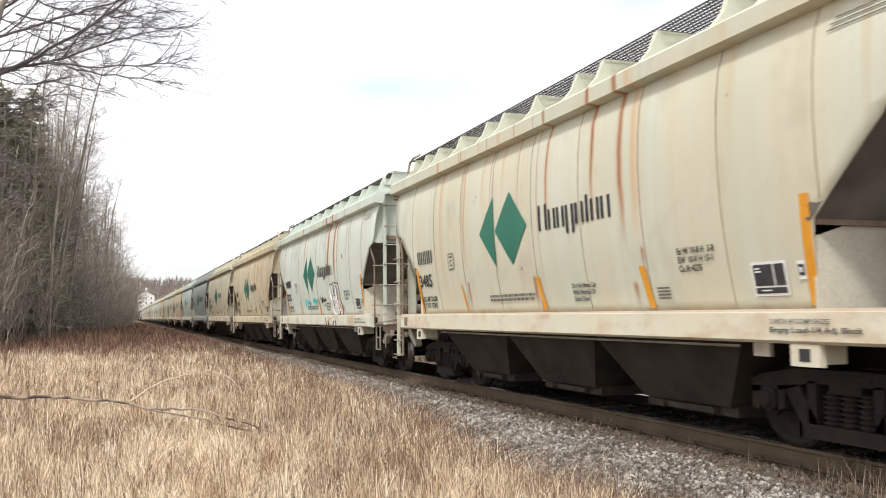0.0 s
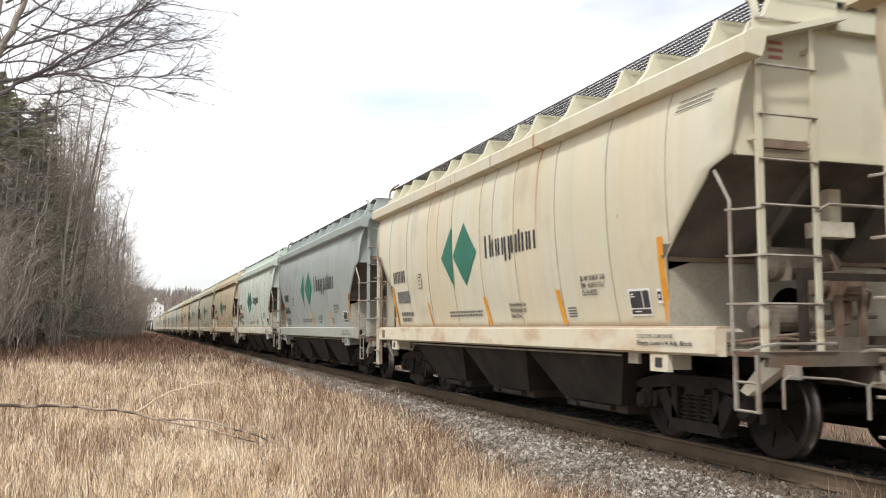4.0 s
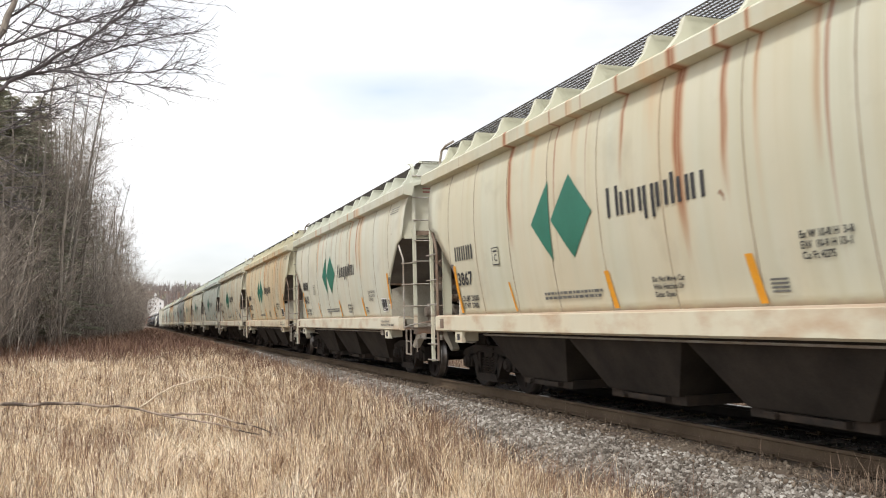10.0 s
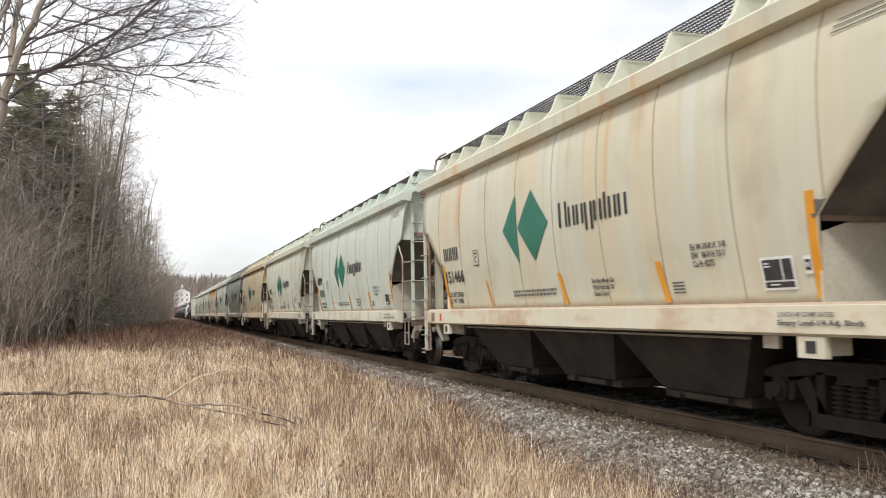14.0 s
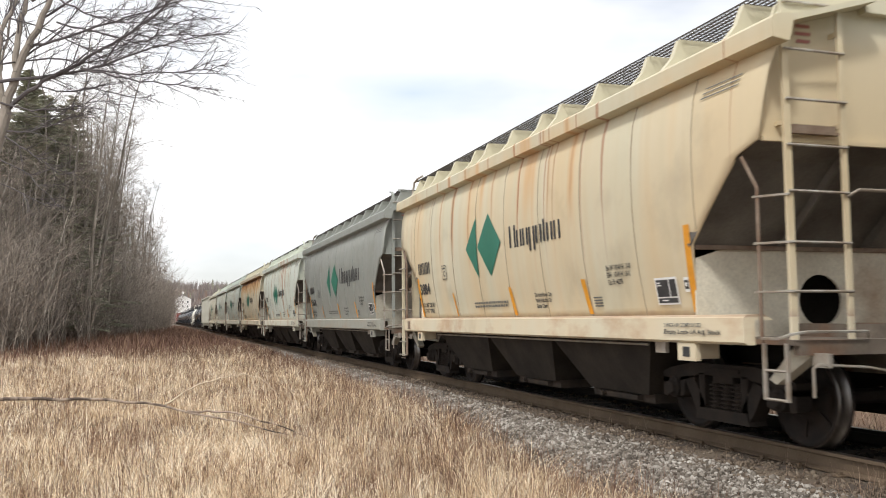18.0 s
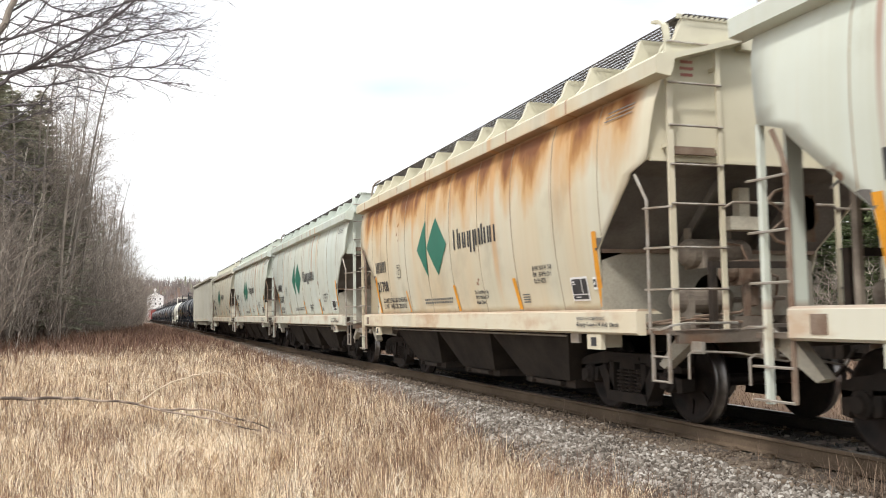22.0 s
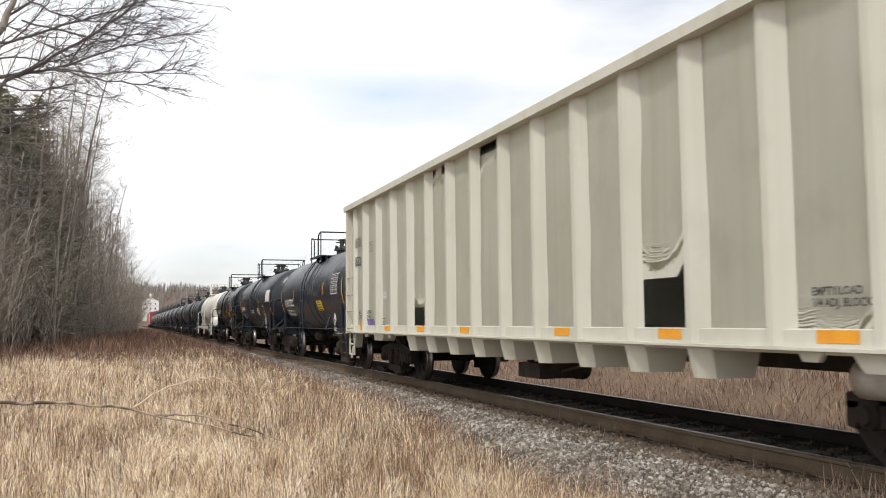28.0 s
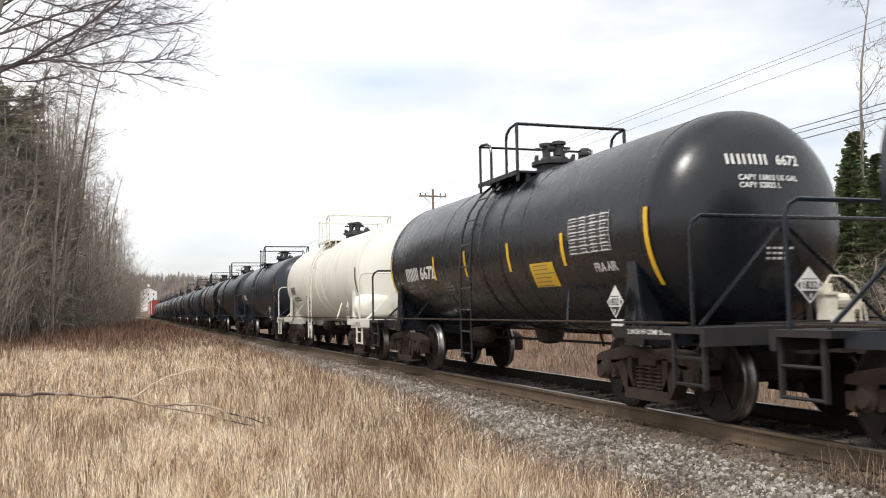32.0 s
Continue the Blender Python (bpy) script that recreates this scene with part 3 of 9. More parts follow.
def bolster_mesh():
    bm = bmesh.new()
    prism(bm, [(-1.09, 0.55), (-1.09, 0.64), (-0.4, 0.74), (0.4, 0.74), (1.09, 0.64), (1.09, 0.55), (0.4, 0.42), (-0.4, 0.42)], "y", -0.17, 0.17)
    for s in (-1, 1):
        bx(bm, -0.78, 0.78, s * 0.38 - 0.04, s * 0.38 + 0.04, 0.38, 0.48)
        for x in (-0.75, 0.75):
            bx(bm, x - 0.05, x + 0.05, s * 0.41 - 0.03, s * 0.41 + 0.03, 0.30, 0.56)
    return mesh_of("bolster", bm, M_TRUCK)


ME_FRAME, ME_BEARING, ME_SPRINGS, ME_BOLSTER = sideframe_mesh(), bearing_mesh(), springs_mesh(), bolster_mesh()
FLIP = Matrix.Rotation(math.pi, 4, "Z")


def add_trucks(car, y):
    for s in (-1, 1):
        at = Matrix.Translation((0, s * y, 0))
        share("bolster", ME_BOLSTER, car, at)
        for side in (Matrix(), FLIP):
            fr = share("side_frame", ME_FRAME, car, at @ side)
            for a in (-0.19, 0.0, 0.19):
                share("spring", ME_SPRINGS, fr, Matrix.Translation((0, a, 0)))
            for a in (-0.89, 0.89):
                share("axle_bearing", ME_BEARING, fr, Matrix.Translation((0, a, WHEEL_R)))
        for a in (-0.89, 0.89):
            share("wheelset", ME_WHEELS, car, Matrix.Translation((0, s * y + a, WHEEL_R)))


def coupler_mesh():
    """A knuckle coupler that points to +y, its pulling face at y = 0."""
    bm = bmesh.new()
    bx(bm, -0.08, 0.08, -0.75, -0.16, 0.80, 0.96)
    prism(bm, [(-0.17, -0.18), (0.17, -0.18), (0.20, 0.10), (0.10, 0.12), (0.06, -0.02), (-0.06, -0.02), (-0.12, 0.06), (-0.20, 0.02)], "z", 0.74, 1.02)
    bx(bm, -0.24, 0.24, -0.62, -0.50, 0.74, 1.04)
    tube(bm, [(-0.22, -0.4, 0.86), (-0.24, -0.2, 0.62), (-0.2, 0.0, 0.52), (-0.12, 0.12, 0.56)], 0.022)
    return mesh_of("coupler", bm, M_DARKGEAR)


ME_COUPLER = coupler_mesh()


def add_couplers(car, y):
    for s in (-1, 1):
        share("coupler", ME_COUPLER, car, Matrix.Translation((0, s * y, 0)) @ (Matrix() if s > 0 else FLIP))


# ---- covered hopper car ----
H_PROFILE = [(1.20, 1.425), (1.45, 1.475), (1.75, 1.53), (2.07, 1.575), (2.40, 1.60), (2.70, 1.61), (2.80, 1.61), (3.10, 1.60), (3.40, 1.565), (3.60, 1.50), (3.70, 1.46)]
H_ENDS = [(1.20, 4.86), (1.96, 5.00), (2.62, 5.76), (2.70, 5.82), (2.80, 6.14), (3.70, 6.30)]


def between(table, z):
    z = max(table[0][0], min(table[-1][0], z))
    for (a, p), (b, r) in zip(table, table[1:]):
        if z <= b:
            return p + (r - p) * (z - a) / (b - a)
    return table[-1][1]


def h_skin(z):
    return between(H_PROFILE, z)


PAINT0 = car_paint("hopper_paint", (0.6, 0.62, 0.55), 0.3, 0.0)
H_SEAMS = [-5.1, -3.9, -2.6, -1.3, 0.0, 1.3, 2.6, 3.9, 5.1]


def build_hopper():
    car = empty("covered_hopper_car", "pale covered hopper freight car on the rails", "railway car", "covered hopper cars of the train")
    P = PAINT0

    def side(s):
        bm = bmesh.new()
        zs = [1.20, 1.35, 1.55, 1.80, 1.96, 2.25, 2.50, 2.62, 2.70, 2.80, 2.95, 3.15, 3.40, 3.52, 3.60, 3.70]
        cols = sorted({-6.26, 6.26, *[-6.26 + i * 0.26 for i in range(1, 48)], *H_SEAMS})
        edges = [-6.32, *H_SEAMS, 6.32]
        grid = []
        for z in zs:
            ye, row = between(H_ENDS, z), []
            for y in cols:
                yy = y if abs(y) <= 3.9 else math.copysign(3.9 + (abs(y) - 3.9) * (ye - 3.9) / 2.36, y)
                lo = max(e for e in edges if e <= yy + 1e-6)
                hi = min(e for e in edges if e > lo + 1e-6)
                t = (yy - lo) / max(0.01, hi - lo)
                puff = 0.009 * math.sin(math.pi * t) * math.sin(math.pi * (z - 1.2) / 2.5)
                row.append(bm.verts.new((s * (h_skin(z) + puff), yy, z)))
            grid.append(row)
        for a, b in zip(grid, grid[1:]):
            for i in range(len(cols) - 1):
                bm.faces.new((a[i], a[i + 1], b[i + 1], b[i]) if s > 0 else (a[i + 1], a[i], b[i], b[i + 1]))
        bmesh.ops.remove_doubles(bm, verts=bm.verts, dist=1e-4)
        bmesh.ops.solidify(bm, geom=bm.faces[:], thickness=0.02)
        return part("side_sheet", bm, P, car, smooth=True)

    side(-1)
    side(1)
    for s in (-1, 1):
        for y in H_SEAMS:
            bm = bmesh.new()
            zs = [z / 10 for z in range(12, 38) if abs(y) < between(H_ENDS, z / 10) - 0.02]
            tube(bm, [(s * (h_skin(z) + 0.001), y, z) for z in zs], 0.007, 4)
            part("weld_seam", bm, M_SEAM, car)
        # roof edge fascia with its lip
        bm = bmesh.new()
        prism(bm, [(s * 1.475, 3.61), (s * 1.645, 3.635), (s * 1.645, 3.80), (s * 1.62, 3.83), (s * 1.45, 3.87), (s * 1.42, 3.80), (s * 1.44, 3.70)], "y", -6.43, 6.43)
        part("roof_fascia", bm, P, car)
        # side sill
        bm = bmesh.new()
        prism(bm, [(s * 1.30, 1.20), (s * 1.40, 1.255), (s * 1.585, 1.25), (s * 1.62, 1.225), (s * 1.62, 1.00), (s * 1.58, 0.975), (s * 1.50, 0.975), (s * 1.50, 1.20)], "y", -5.86, 5.86)
        part("side_sill", bm, P, car)
        # roof
        bm = bmesh.new()
        prism(bm, [(s * 1.45, 3.80), (s * 1.45, 3.86), (s * 0.42, 4.15), (s * 0.42, 4.10)], "y", -6.35, 6.35)
        part("roof_sheet", bm, P, car)
        # roof walk brackets
        ys = [-6.2, -5.4, -4.25, -3.6, -2.35, -1.2, -0.55, 0.65, 1.8, 2.45, 3.65, 4.8, 5.5, 6.15]
        pts = [(s * 1.47, 3.85), (s * 1.41, 3.93), (s * 1.27, 4.09), (s * 1.18, 4.305), (s * 0.45, 4.305), (s * 0.45, 4.13)]
        bm = bmesh.new()
        prism(bm, pts, "y", -0.04, 0.04)
        me = mesh_of("walk_bracket", bm, P)
        for y in ys:
            share("walk_bracket", me, car, Matrix.Translation((0, y, 0)))
        # roof walk grating
        bm = bmesh.new()
        for i in range(12):
            x = s * (0.47 + 0.715 * i / 11)
            bx(bm, x - 0.004, x + 0.004, -6.3, 6.42, 4.315, 4.33)
        for i in range(201):
            y = -6.3 + 12.72 * i / 200
            bx(bm, min(s * 0.47, s * 1.185), max(s * 0.47, s * 1.185), y - 0.004, y + 0.004, 4.318, 4.328)
        part("roof_walk", bm, M_GRATE, car)
    bm = bmesh.new()
    bx(bm, -0.42, 0.42, -6.2, 6.3, 4.04, 4.24)
    part("hatch_trough", bm, P, car)
    bm = bmesh.new()
    prism(bm, [(-0.40, 4.24), (-0.36, 4.30), (0.36, 4.30), (0.40, 4.24)], "y", -0.72, 0.72)
    me = mesh_of("roof_hatch", bm, P)
    for i in range(8):
        share("roof_hatch", me, car, Matrix.Translation((0, -5.4 + i * 1.543, 0)))
    # ends
    for s in (-1, 1):
        bm = bmesh.new()
        pts = [(-h_skin(z) + 0.03, z) for z in (2.80, 3.1, 3.4, 3.70)] + [(-1.42, 3.86), (-1.33, 4.06), (-0.42, 4.27), (0.42, 4.27), (1.33, 4.06), (1.42, 3.86)] + [(h_skin(z) - 0.03, z) for z in (3.70, 3.4, 3.1, 2.80)]
        prism(bm, pts, "y", s * 6.06, s * 6.10)
        part("end_sheet", bm, P, car)
        bm = bmesh.new()
        bx(bm, -1.55, 1.55, min(s * 6.104, s * 6.14), max(s * 6.104, s * 6.14), 2.79, 2.83)
        part("end_flange", bm, P, car)
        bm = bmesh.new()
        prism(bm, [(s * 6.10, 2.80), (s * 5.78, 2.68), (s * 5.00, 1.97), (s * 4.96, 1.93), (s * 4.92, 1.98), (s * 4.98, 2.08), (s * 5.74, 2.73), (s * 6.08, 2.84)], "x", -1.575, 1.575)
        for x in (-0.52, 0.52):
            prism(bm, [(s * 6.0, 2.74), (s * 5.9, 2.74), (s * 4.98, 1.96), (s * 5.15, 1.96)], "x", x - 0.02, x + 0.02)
        part("slope_sheet", bm, M_SLOPE, car, "dark grey underside of the end slope")
        bm = bmesh.new()
        bx(bm, -1.52, 1.52, min(s * 4.96, s * 5.0), max(s * 4.96, s * 5.0), 1.91, 1.955)
        part("ledge_angle", bm, M_RUSTY, car)
        # lower end plate with its round opening
        bm = bmesh.new()
        n, ring, outer = 24, [], []
        for k in range(n):
            a = 6.2832 * (k + 0.5) / n
            c, d = math.cos(a), math.sin(a)
            ring.append((0.27 * c, 1.40 + 0.27 * d))
            q = 1.0 / max(abs(c), abs(d))
            outer.append((1.50 * c * q, 1.47 + 0.46 * d * q))
        layers = [[bm.verts.new((x, y, z)) for x, z in loop] for loop, y in ((outer, s * 4.96), (ring, s * 4.96), (ring, s * 4.93), (outer, s * 4.93))]
        for A, B in zip(layers, layers[1:] + layers[:1]):
            for k in range(n):
                bm.faces.new((A[k], A[(k + 1) % n], B[(k + 1) % n], B[k]))
        bmesh.ops.recalc_face_normals(bm, faces=bm.faces[:])
        part("end_plate", bm, M_ENDPLATE, car)
        # plate behind the opening, in the same dirt-and-painted-shade colour
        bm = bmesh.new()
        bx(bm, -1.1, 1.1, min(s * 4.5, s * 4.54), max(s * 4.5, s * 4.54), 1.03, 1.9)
        part("inner_bulkhead", bm, M_GRIMESHADE, car)
        # end platform, end sill and draft box
        bm = bmesh.new()
        bx(bm, -1.50, 1.50, min(s * 4.9, s * 6.40), max(s * 4.9, s * 6.40), 0.985, 1.03)
        bx(bm, -1.46, 1.46, min(s * 6.32, s * 6.40), max(s * 6.32, s * 6.40), 0.90, 0.985)
        bx(bm, -0.30, 0.30, min(s * 4.0, s * 6.36), max(s * 4.0, s * 6.36), 0.70, 0.98)
        part("end_platform", bm, M_PLATFORM, car)
        bm = bmesh.new()
        bx(bm, -0.40, 0.40, min(s * 4.98, s * 5.5), max(s * 4.98, s * 5.5), 1.03, 1.10)
        bx(bm, -0.34, 0.34, min(s * 5.5, s * 6.3), max(s * 5.5, s * 6.3), 1.03, 1.07)
        for x in (-0.37, 0.37):
            bx(bm, x - 0.02, x + 0.02, min(s * 4.98, s * 6.3), max(s * 4.98, s * 6.3), 1.03, 1.16)
        part("draft_cover", bm, M_PLATFORM, car)
        for k in (-1, 1):
            if s < 0:
                # end ladder from the platform to the roof, its outer stile bent over at the top
                bm = bmesh.new()
                prism(bm, [(k * 1.345, -6.22), (k * 1.415, -6.22), (k * 1.415, -6.25), (k * 1.345, -6.25)], "z", 0.98, 4.10)
                prism(bm, [(-6.22, 4.10), (-6.25, 4.10), (-6.22, 4.22), (-6.12, 4.30), (-6.0, 4.32), (-6.0, 4.29), (-6.11, 4.27), (-6.19, 4.20)], "x", min(k * 1.345, k * 1.415), max(k * 1.345, k * 1.415))
                part("ladder_stile", bm, P, car)
                bm = bmesh.new()
                bx(bm, k * 0.76 - 0.028, k * 0.76 + 0.028, -6.235, -6.205, 1.03, 4.26)
                part("ladder_stile", bm, P, car)
                for x in (0.76, 1.38):
                    for z in (2.95, 3.8):
                        bm = bmesh.new()
                        bx(bm, k * x - 0.02, k * x + 0.02, -6.21, -6.104, z - 0.02, z + 0.02)
                        part("ladder_bracket", bm, P, car)
                bm = bmesh.new()
                tube(bm, [(k * 1.40, -6.265, 0), (k * 0.74, -6.25, 0)], 0.013, 5)
                me = mesh_of("rung", bm, M_STEEL)
                for z in (1.45, 1.88, 2.33, 2.74, 3.15, 3.60, 4.03):
                    share("rung", me, car, Matrix.Translation((0, 0, z)))
                # the step ledge let into the end sheet
                bm = bmesh.new()
                bx(bm, min(k * 0.78, k * 1.32), max(k * 0.78, k * 1.32), -6.2, -6.144, 2.86, 2.885)
                bx(bm, min(k * 0.78, k * 1.32), max(k * 0.78, k * 1.32), -6.16, -6.144, 2.885, 2.95)
                part("step_ledge", bm, M_RUSTY, car, "rust-stained step ledge")
                # side stile and the short side rungs
                bm = bmesh.new()
                tube(bm, [(k * 1.55, -6.02, 1.0), (k * 1.55, -6.02, 2.38), (k * 1.58, -5.95, 2.54), (k * 1.60, -5.88, 2.68)], 0.018)
                part("ladder_stile", bm, M_STEEL, car)
                bm = bmesh.new()
                tube(bm, [(k * 1.58, -5.99, 0), (k * 1.40, -6.265, 0)], 0.013, 5)
                me = mesh_of("rung", bm, M_STEEL)
                for z in (1.45, 1.88, 2.30):
                    share("rung", me, car, Matrix.Translation((0, 0, z)))
                bm = bmesh.new()
                tube(bm, [(k * 1.55, -6.0, 1.04), (k * 1.60, -6.28, 1.04), (k * 1.56, -6.42, 1.08), (k * 1.44, -6.45, 1.10), (k * 0.8, -6.45, 1.10), (k * 0.74, -6.40, 1.05)], 0.013, 5)
                part("grab_iron", bm, M_STEEL, car)
            else:
                bm = bmesh.new()
                bx(bm, k * 1.565 - 0.028, k * 1.565 + 0.028, 6.14, 6.19, 0.44, 2.81)
                part("ladder_stile", bm, P, car)
                bm = bmesh.new()
                tube(bm, [(k * 1.57, 5.86, 0.46), (k * 1.57, 5.86, 2.36), (k * 1.58, 5.90, 2.52), (k * 1.60, 5.98, 2.72)], 0.026)
                part("ladder_stile", bm, M_RUSTY, car)
                bm = bmesh.new()
                tube(bm, [(k * 1.62, 6.30, 0), (k * 1.60, 6.17, 0), (k * 1.60, 5.84, 0)], 0.013, 5)
                me = mesh_of("rung", bm, M_STEEL)
                for z in (0.47, 0.75, 1.45, 1.88, 2.33):
                    share("rung", me, car, Matrix.Translation((0, 0, z)))
                bm = bmesh.new()
                bx(bm, min(k * 1.24, k * 1.40), max(k * 1.24, k * 1.40), 6.04, 6.075, 1.03, 2.80)
                part("corner_plate", bm, P, car)
                bm = bmesh.new()
                bx(bm, min(k * 1.20, k * 1.25), max(k * 1.20, k * 1.25), 5.46, 5.52, 1.03, 2.42)
                part("slope_post", bm, M_GEAR, car)
                bm = bmesh.new()
                bx(bm, min(k * 0.50, k * 0.57), max(k * 0.50, k * 0.57), 5.30, 5.38, 1.03, 2.26)
                part("slope_post", bm, M_GEAR, car)
                bm = bmesh.new()
                tube(bm, [(k * 1.25, 6.39, 1.0), (k * 1.25, 6.50, 1.06), (k * 1.56, 6.50, 1.06), (k * 1.60, 6.36, 1.08), (k * 1.60, 6.15, 1.08)], 0.013, 5)
                part("grab_iron", bm, M_STEEL, car)
                # bent roof grab
                bm = bmesh.new()
                tube(bm, [(k * 1.25, 6.40, 3.86), (k * 1.25, 6.50, 4.08), (k * 1.22, 6.46, 4.30), (k * 1.19, 6.30, 4.37), (k * 1.19, 5.9, 4.37)], 0.024)
                part("roof_grab", bm, M_STEEL, car)
            # sill step below
            bm = bmesh.new()
            if s < 0:
                for y in (-6.28, -5.98):
                    bx(bm, k * 1.50 - 0.012, k * 1.50 + 0.012, y - 0.02, y + 0.02, 0.50, 1.0)
                for z in (0.51, 0.76):
                    tube(bm, [(k * 1.50, -6.28, z), (k * 1.50, -5.98, z)], 0.014, 5)
                part("sill_step", bm, M_STEEL, car)
            else:
                bm.free()
            # uncoupling rod
            bm = bmesh.new()
            tube(bm, [(k * 1.46, s * 6.55, 0.56), (k * 1.46, s * 6.55, 0.80), (k * 1.40, s * 6.55, 0.83), (k * 0.9, s * 6.55, 0.80), (k * 0.35, s * 6.62, 0.70), (k * 0.12, s * 6.75, 0.80)], 0.013, 5)
            bx(bm, k * 1.30 - 0.02, k * 1.30 + 0.02, min(s * 6.38, s * 6.57), max(s * 6.38, s * 6.57), 0.80, 0.92)
            part("cut_lever", bm, M_STEEL, car)
        # push-pole bracket
        for x in (-1.32, 1.20):
            bm = bmesh.new()
            prism(bm, [(s * 6.36, 0.98), (s * 6.38, 0.90), (s * 5.9, 0.62), (s * 5.8, 0.66), (s * 6.16, 0.98)], "x", x, x + 0.12)
            part("end_brace", bm, M_ENDPLATE, car)
        # brake gear on the platform
        bm = bmesh.new()
        lathe(bm, [(-0.40, 0.04), (-0.37, 0.12), (-0.30, 0.165), (0.42, 0.165), (0.49, 0.12), (0.52, 0.04)], "x", 20, (-0.35, s * 5.42, 1.88))
        for x in (-0.55, 0.0):
            bx(bm, x - 0.02, x + 0.02, s * 5.42 - 0.19, s * 5.42 + 0.19, 1.70, 1.90)
            bx(bm, x - 0.02, x + 0.02, s * 5.28 - 0.05, s * 5.28 + 0.05, 1.90, 2.18)
        part("air_reservoir", bm, M_GEAR, car, smooth=False)
        bm = bmesh.new()
        lathe(bm, [(-0.42, 0.03), (-0.40, 0.10), (-0.30, 0.14), (0.30, 0.14), (0.34, 0.06)], "x", 18, (-0.55, s * 5.55, 1.34))
        bx(bm, -0.85, -0.78, s * 5.55 - 0.16, s * 5.55 + 0.16, 1.03, 1.40)
        bx(bm, -0.36, -0.29, s * 5.55 - 0.16, s * 5.55 + 0.16, 1.03, 1.40)
        tube(bm, [(-0.2, s * 5.55, 1.34), (0.55, s * 5.55, 1.36)], 0.03)
        part("brake_cylinder", bm, M_GEAR, car)
        bm = bmesh.new()
        bx(bm, -0.36, 0.06, s * 5.72 - 0.10, s * 5.72 + 0.10, 2.12, 2.27)
        bx(bm, -0.20, -0.06, s * 5.72 - 0.06, s * 5.72 + 0.06, 2.27, 2.60)
        part("valve_cover", bm, M_ENDPLATE, car)
        bm = bmesh.new()
        bx(bm, -0.30, 0.10, s * 5.78 - 0.12, s * 5.78 + 0.12, 1.50, 1.78)
        bx(bm, -0.20, 0.0, s * 5.78 - 0.17, s * 5.78 + 0.17, 1.56, 1.72)
        lathe(bm, [(-0.46, 0.0), (-0.46, 0.09), (-0.38, 0.115), (-0.30, 0.08)], "x", 14, (0, s * 5.78, 1.64))
        lathe(bm, [(1.26, 0.03), (1.28, 0.09), (1.48, 0.10), (1.50, 0.05)], "z", 14, (-0.1, s * 5.78, 0))
        for x in (-0.24, 0.04):
            bx(bm, x - 0.03, x + 0.03, s * 5.9 - 0.03, s * 5.9 + 0.03, 1.03, 1.52)
        part("brake_valve", bm, M_RUSTY, car)
        bm = bmesh.new()
        bx(bm, -0.82, -0.76, s * 6.05 - 0.04, s * 6.05 + 0.04, 1.03, 1.75)
        bx(bm, -0.82, 0.2, s * 6.05 - 0.03, s * 6.05 + 0.03, 1.68, 1.75)
        part("gear_bracket", bm, M_DARKGEAR, car)
        bm = bmesh.new()
        tube(bm, [(-1.35, s * 5.2, 1.06), (-1.0, s * 5.3, 1.10), (-0.8, s * 5.7, 1.16), (-0.3, s * 5.85, 1.2), (-0.1, s * 5.8, 1.3)], 0.018)
        tube(bm, [(-1.35, s * 5.6, 1.06), (-0.9, s * 5.9, 1.14), (-0.4, s * 6.0, 1.10), (0.4, s * 5.6, 1.1)], 0.014)
        tube(bm, [(-0.1, s * 5.75, 1.78), (-0.15, s * 5.72, 1.95), (-0.25, s * 5.5, 2.0)], 0.016)
        tube(bm, [(0.1, s * 5.78, 1.65), (0.35, s * 5.7, 1.6), (0.5, s * 5.5, 1.45), (0.55, s * 5.3, 1.1)], 0.016)
        part("air_pipe", bm, M_RUSTY, car)
        bm = bmesh.new()
        tube(bm, [(-0.76, s * 6.24, 2.30), (-0.66, s * 6.27, 2.36), (0.66, s * 6.27, 2.36), (0.76, s * 6.24, 2.30)], 0.015)
        part("end_handrail", bm, M_STEEL, car)
        # a small retainer box beside the side sheet's foot
        bm = bmesh.new()
        bx(bm, -1.46, -1.28, s * 5.18 - 0.10, s * 5.18 + 0.10, 1.03, 1.19)
        tube(bm, [(-1.50, s * 5.10, 1.03), (-1.50, s * 5.10, 1.14), (-1.50, s * 5.32, 1.14), (-1.50, s * 5.32, 1.03)], 0.012, 5)
        part("retainer_box", bm, M_GEAR, car)
        if s > 0:
            # hand wheel at the far end
            bm = bmesh.new()
            tube(bm, [(-1.20 + 0.25 * math.cos(a * 0.524), 6.30, 2.04 + 0.25 * math.sin(a * 0.524)) for a in range(13)], 0.016, 6)
            for a in range(5):
                tube(bm, [(-1.20, 6.30, 2.04), (-1.20 + 0.25 * math.cos(a * 1.257), 6.30, 2.04 + 0.25 * math.sin(a * 1.257))], 0.011, 5)
            lathe(bm, [(6.08, 0.15), (6.16, 0.17), (6.22, 0.12), (6.32, 0.04)], "y", 16, (-1.20, 0, 2.04))
            bx(bm, -1.30, -1.10, 6.08, 6.16, 1.80, 2.2)
            part("hand_brake", bm, M_RUSTY, car)
        else:
            # cross walk over the end
            bm = bmesh.new()
            for i in range(8):
                y = -6.22 + 0.30 * i / 7
                bx(bm, -1.22, 1.22, y - 0.007, y + 0.007, 4.315, 4.335)
            for i in range(40):
                x = -1.22 + 2.44 * i / 39
                bx(bm, x - 0.006, x + 0.006, -6.22, -5.92, 4.312, 4.332)
            part("cross_walk", bm, M_GRATE, car)
            bm = bmesh.new()
            bx(bm, -1.25, 1.25, -6.25, -6.228, 4.295, 4.345)
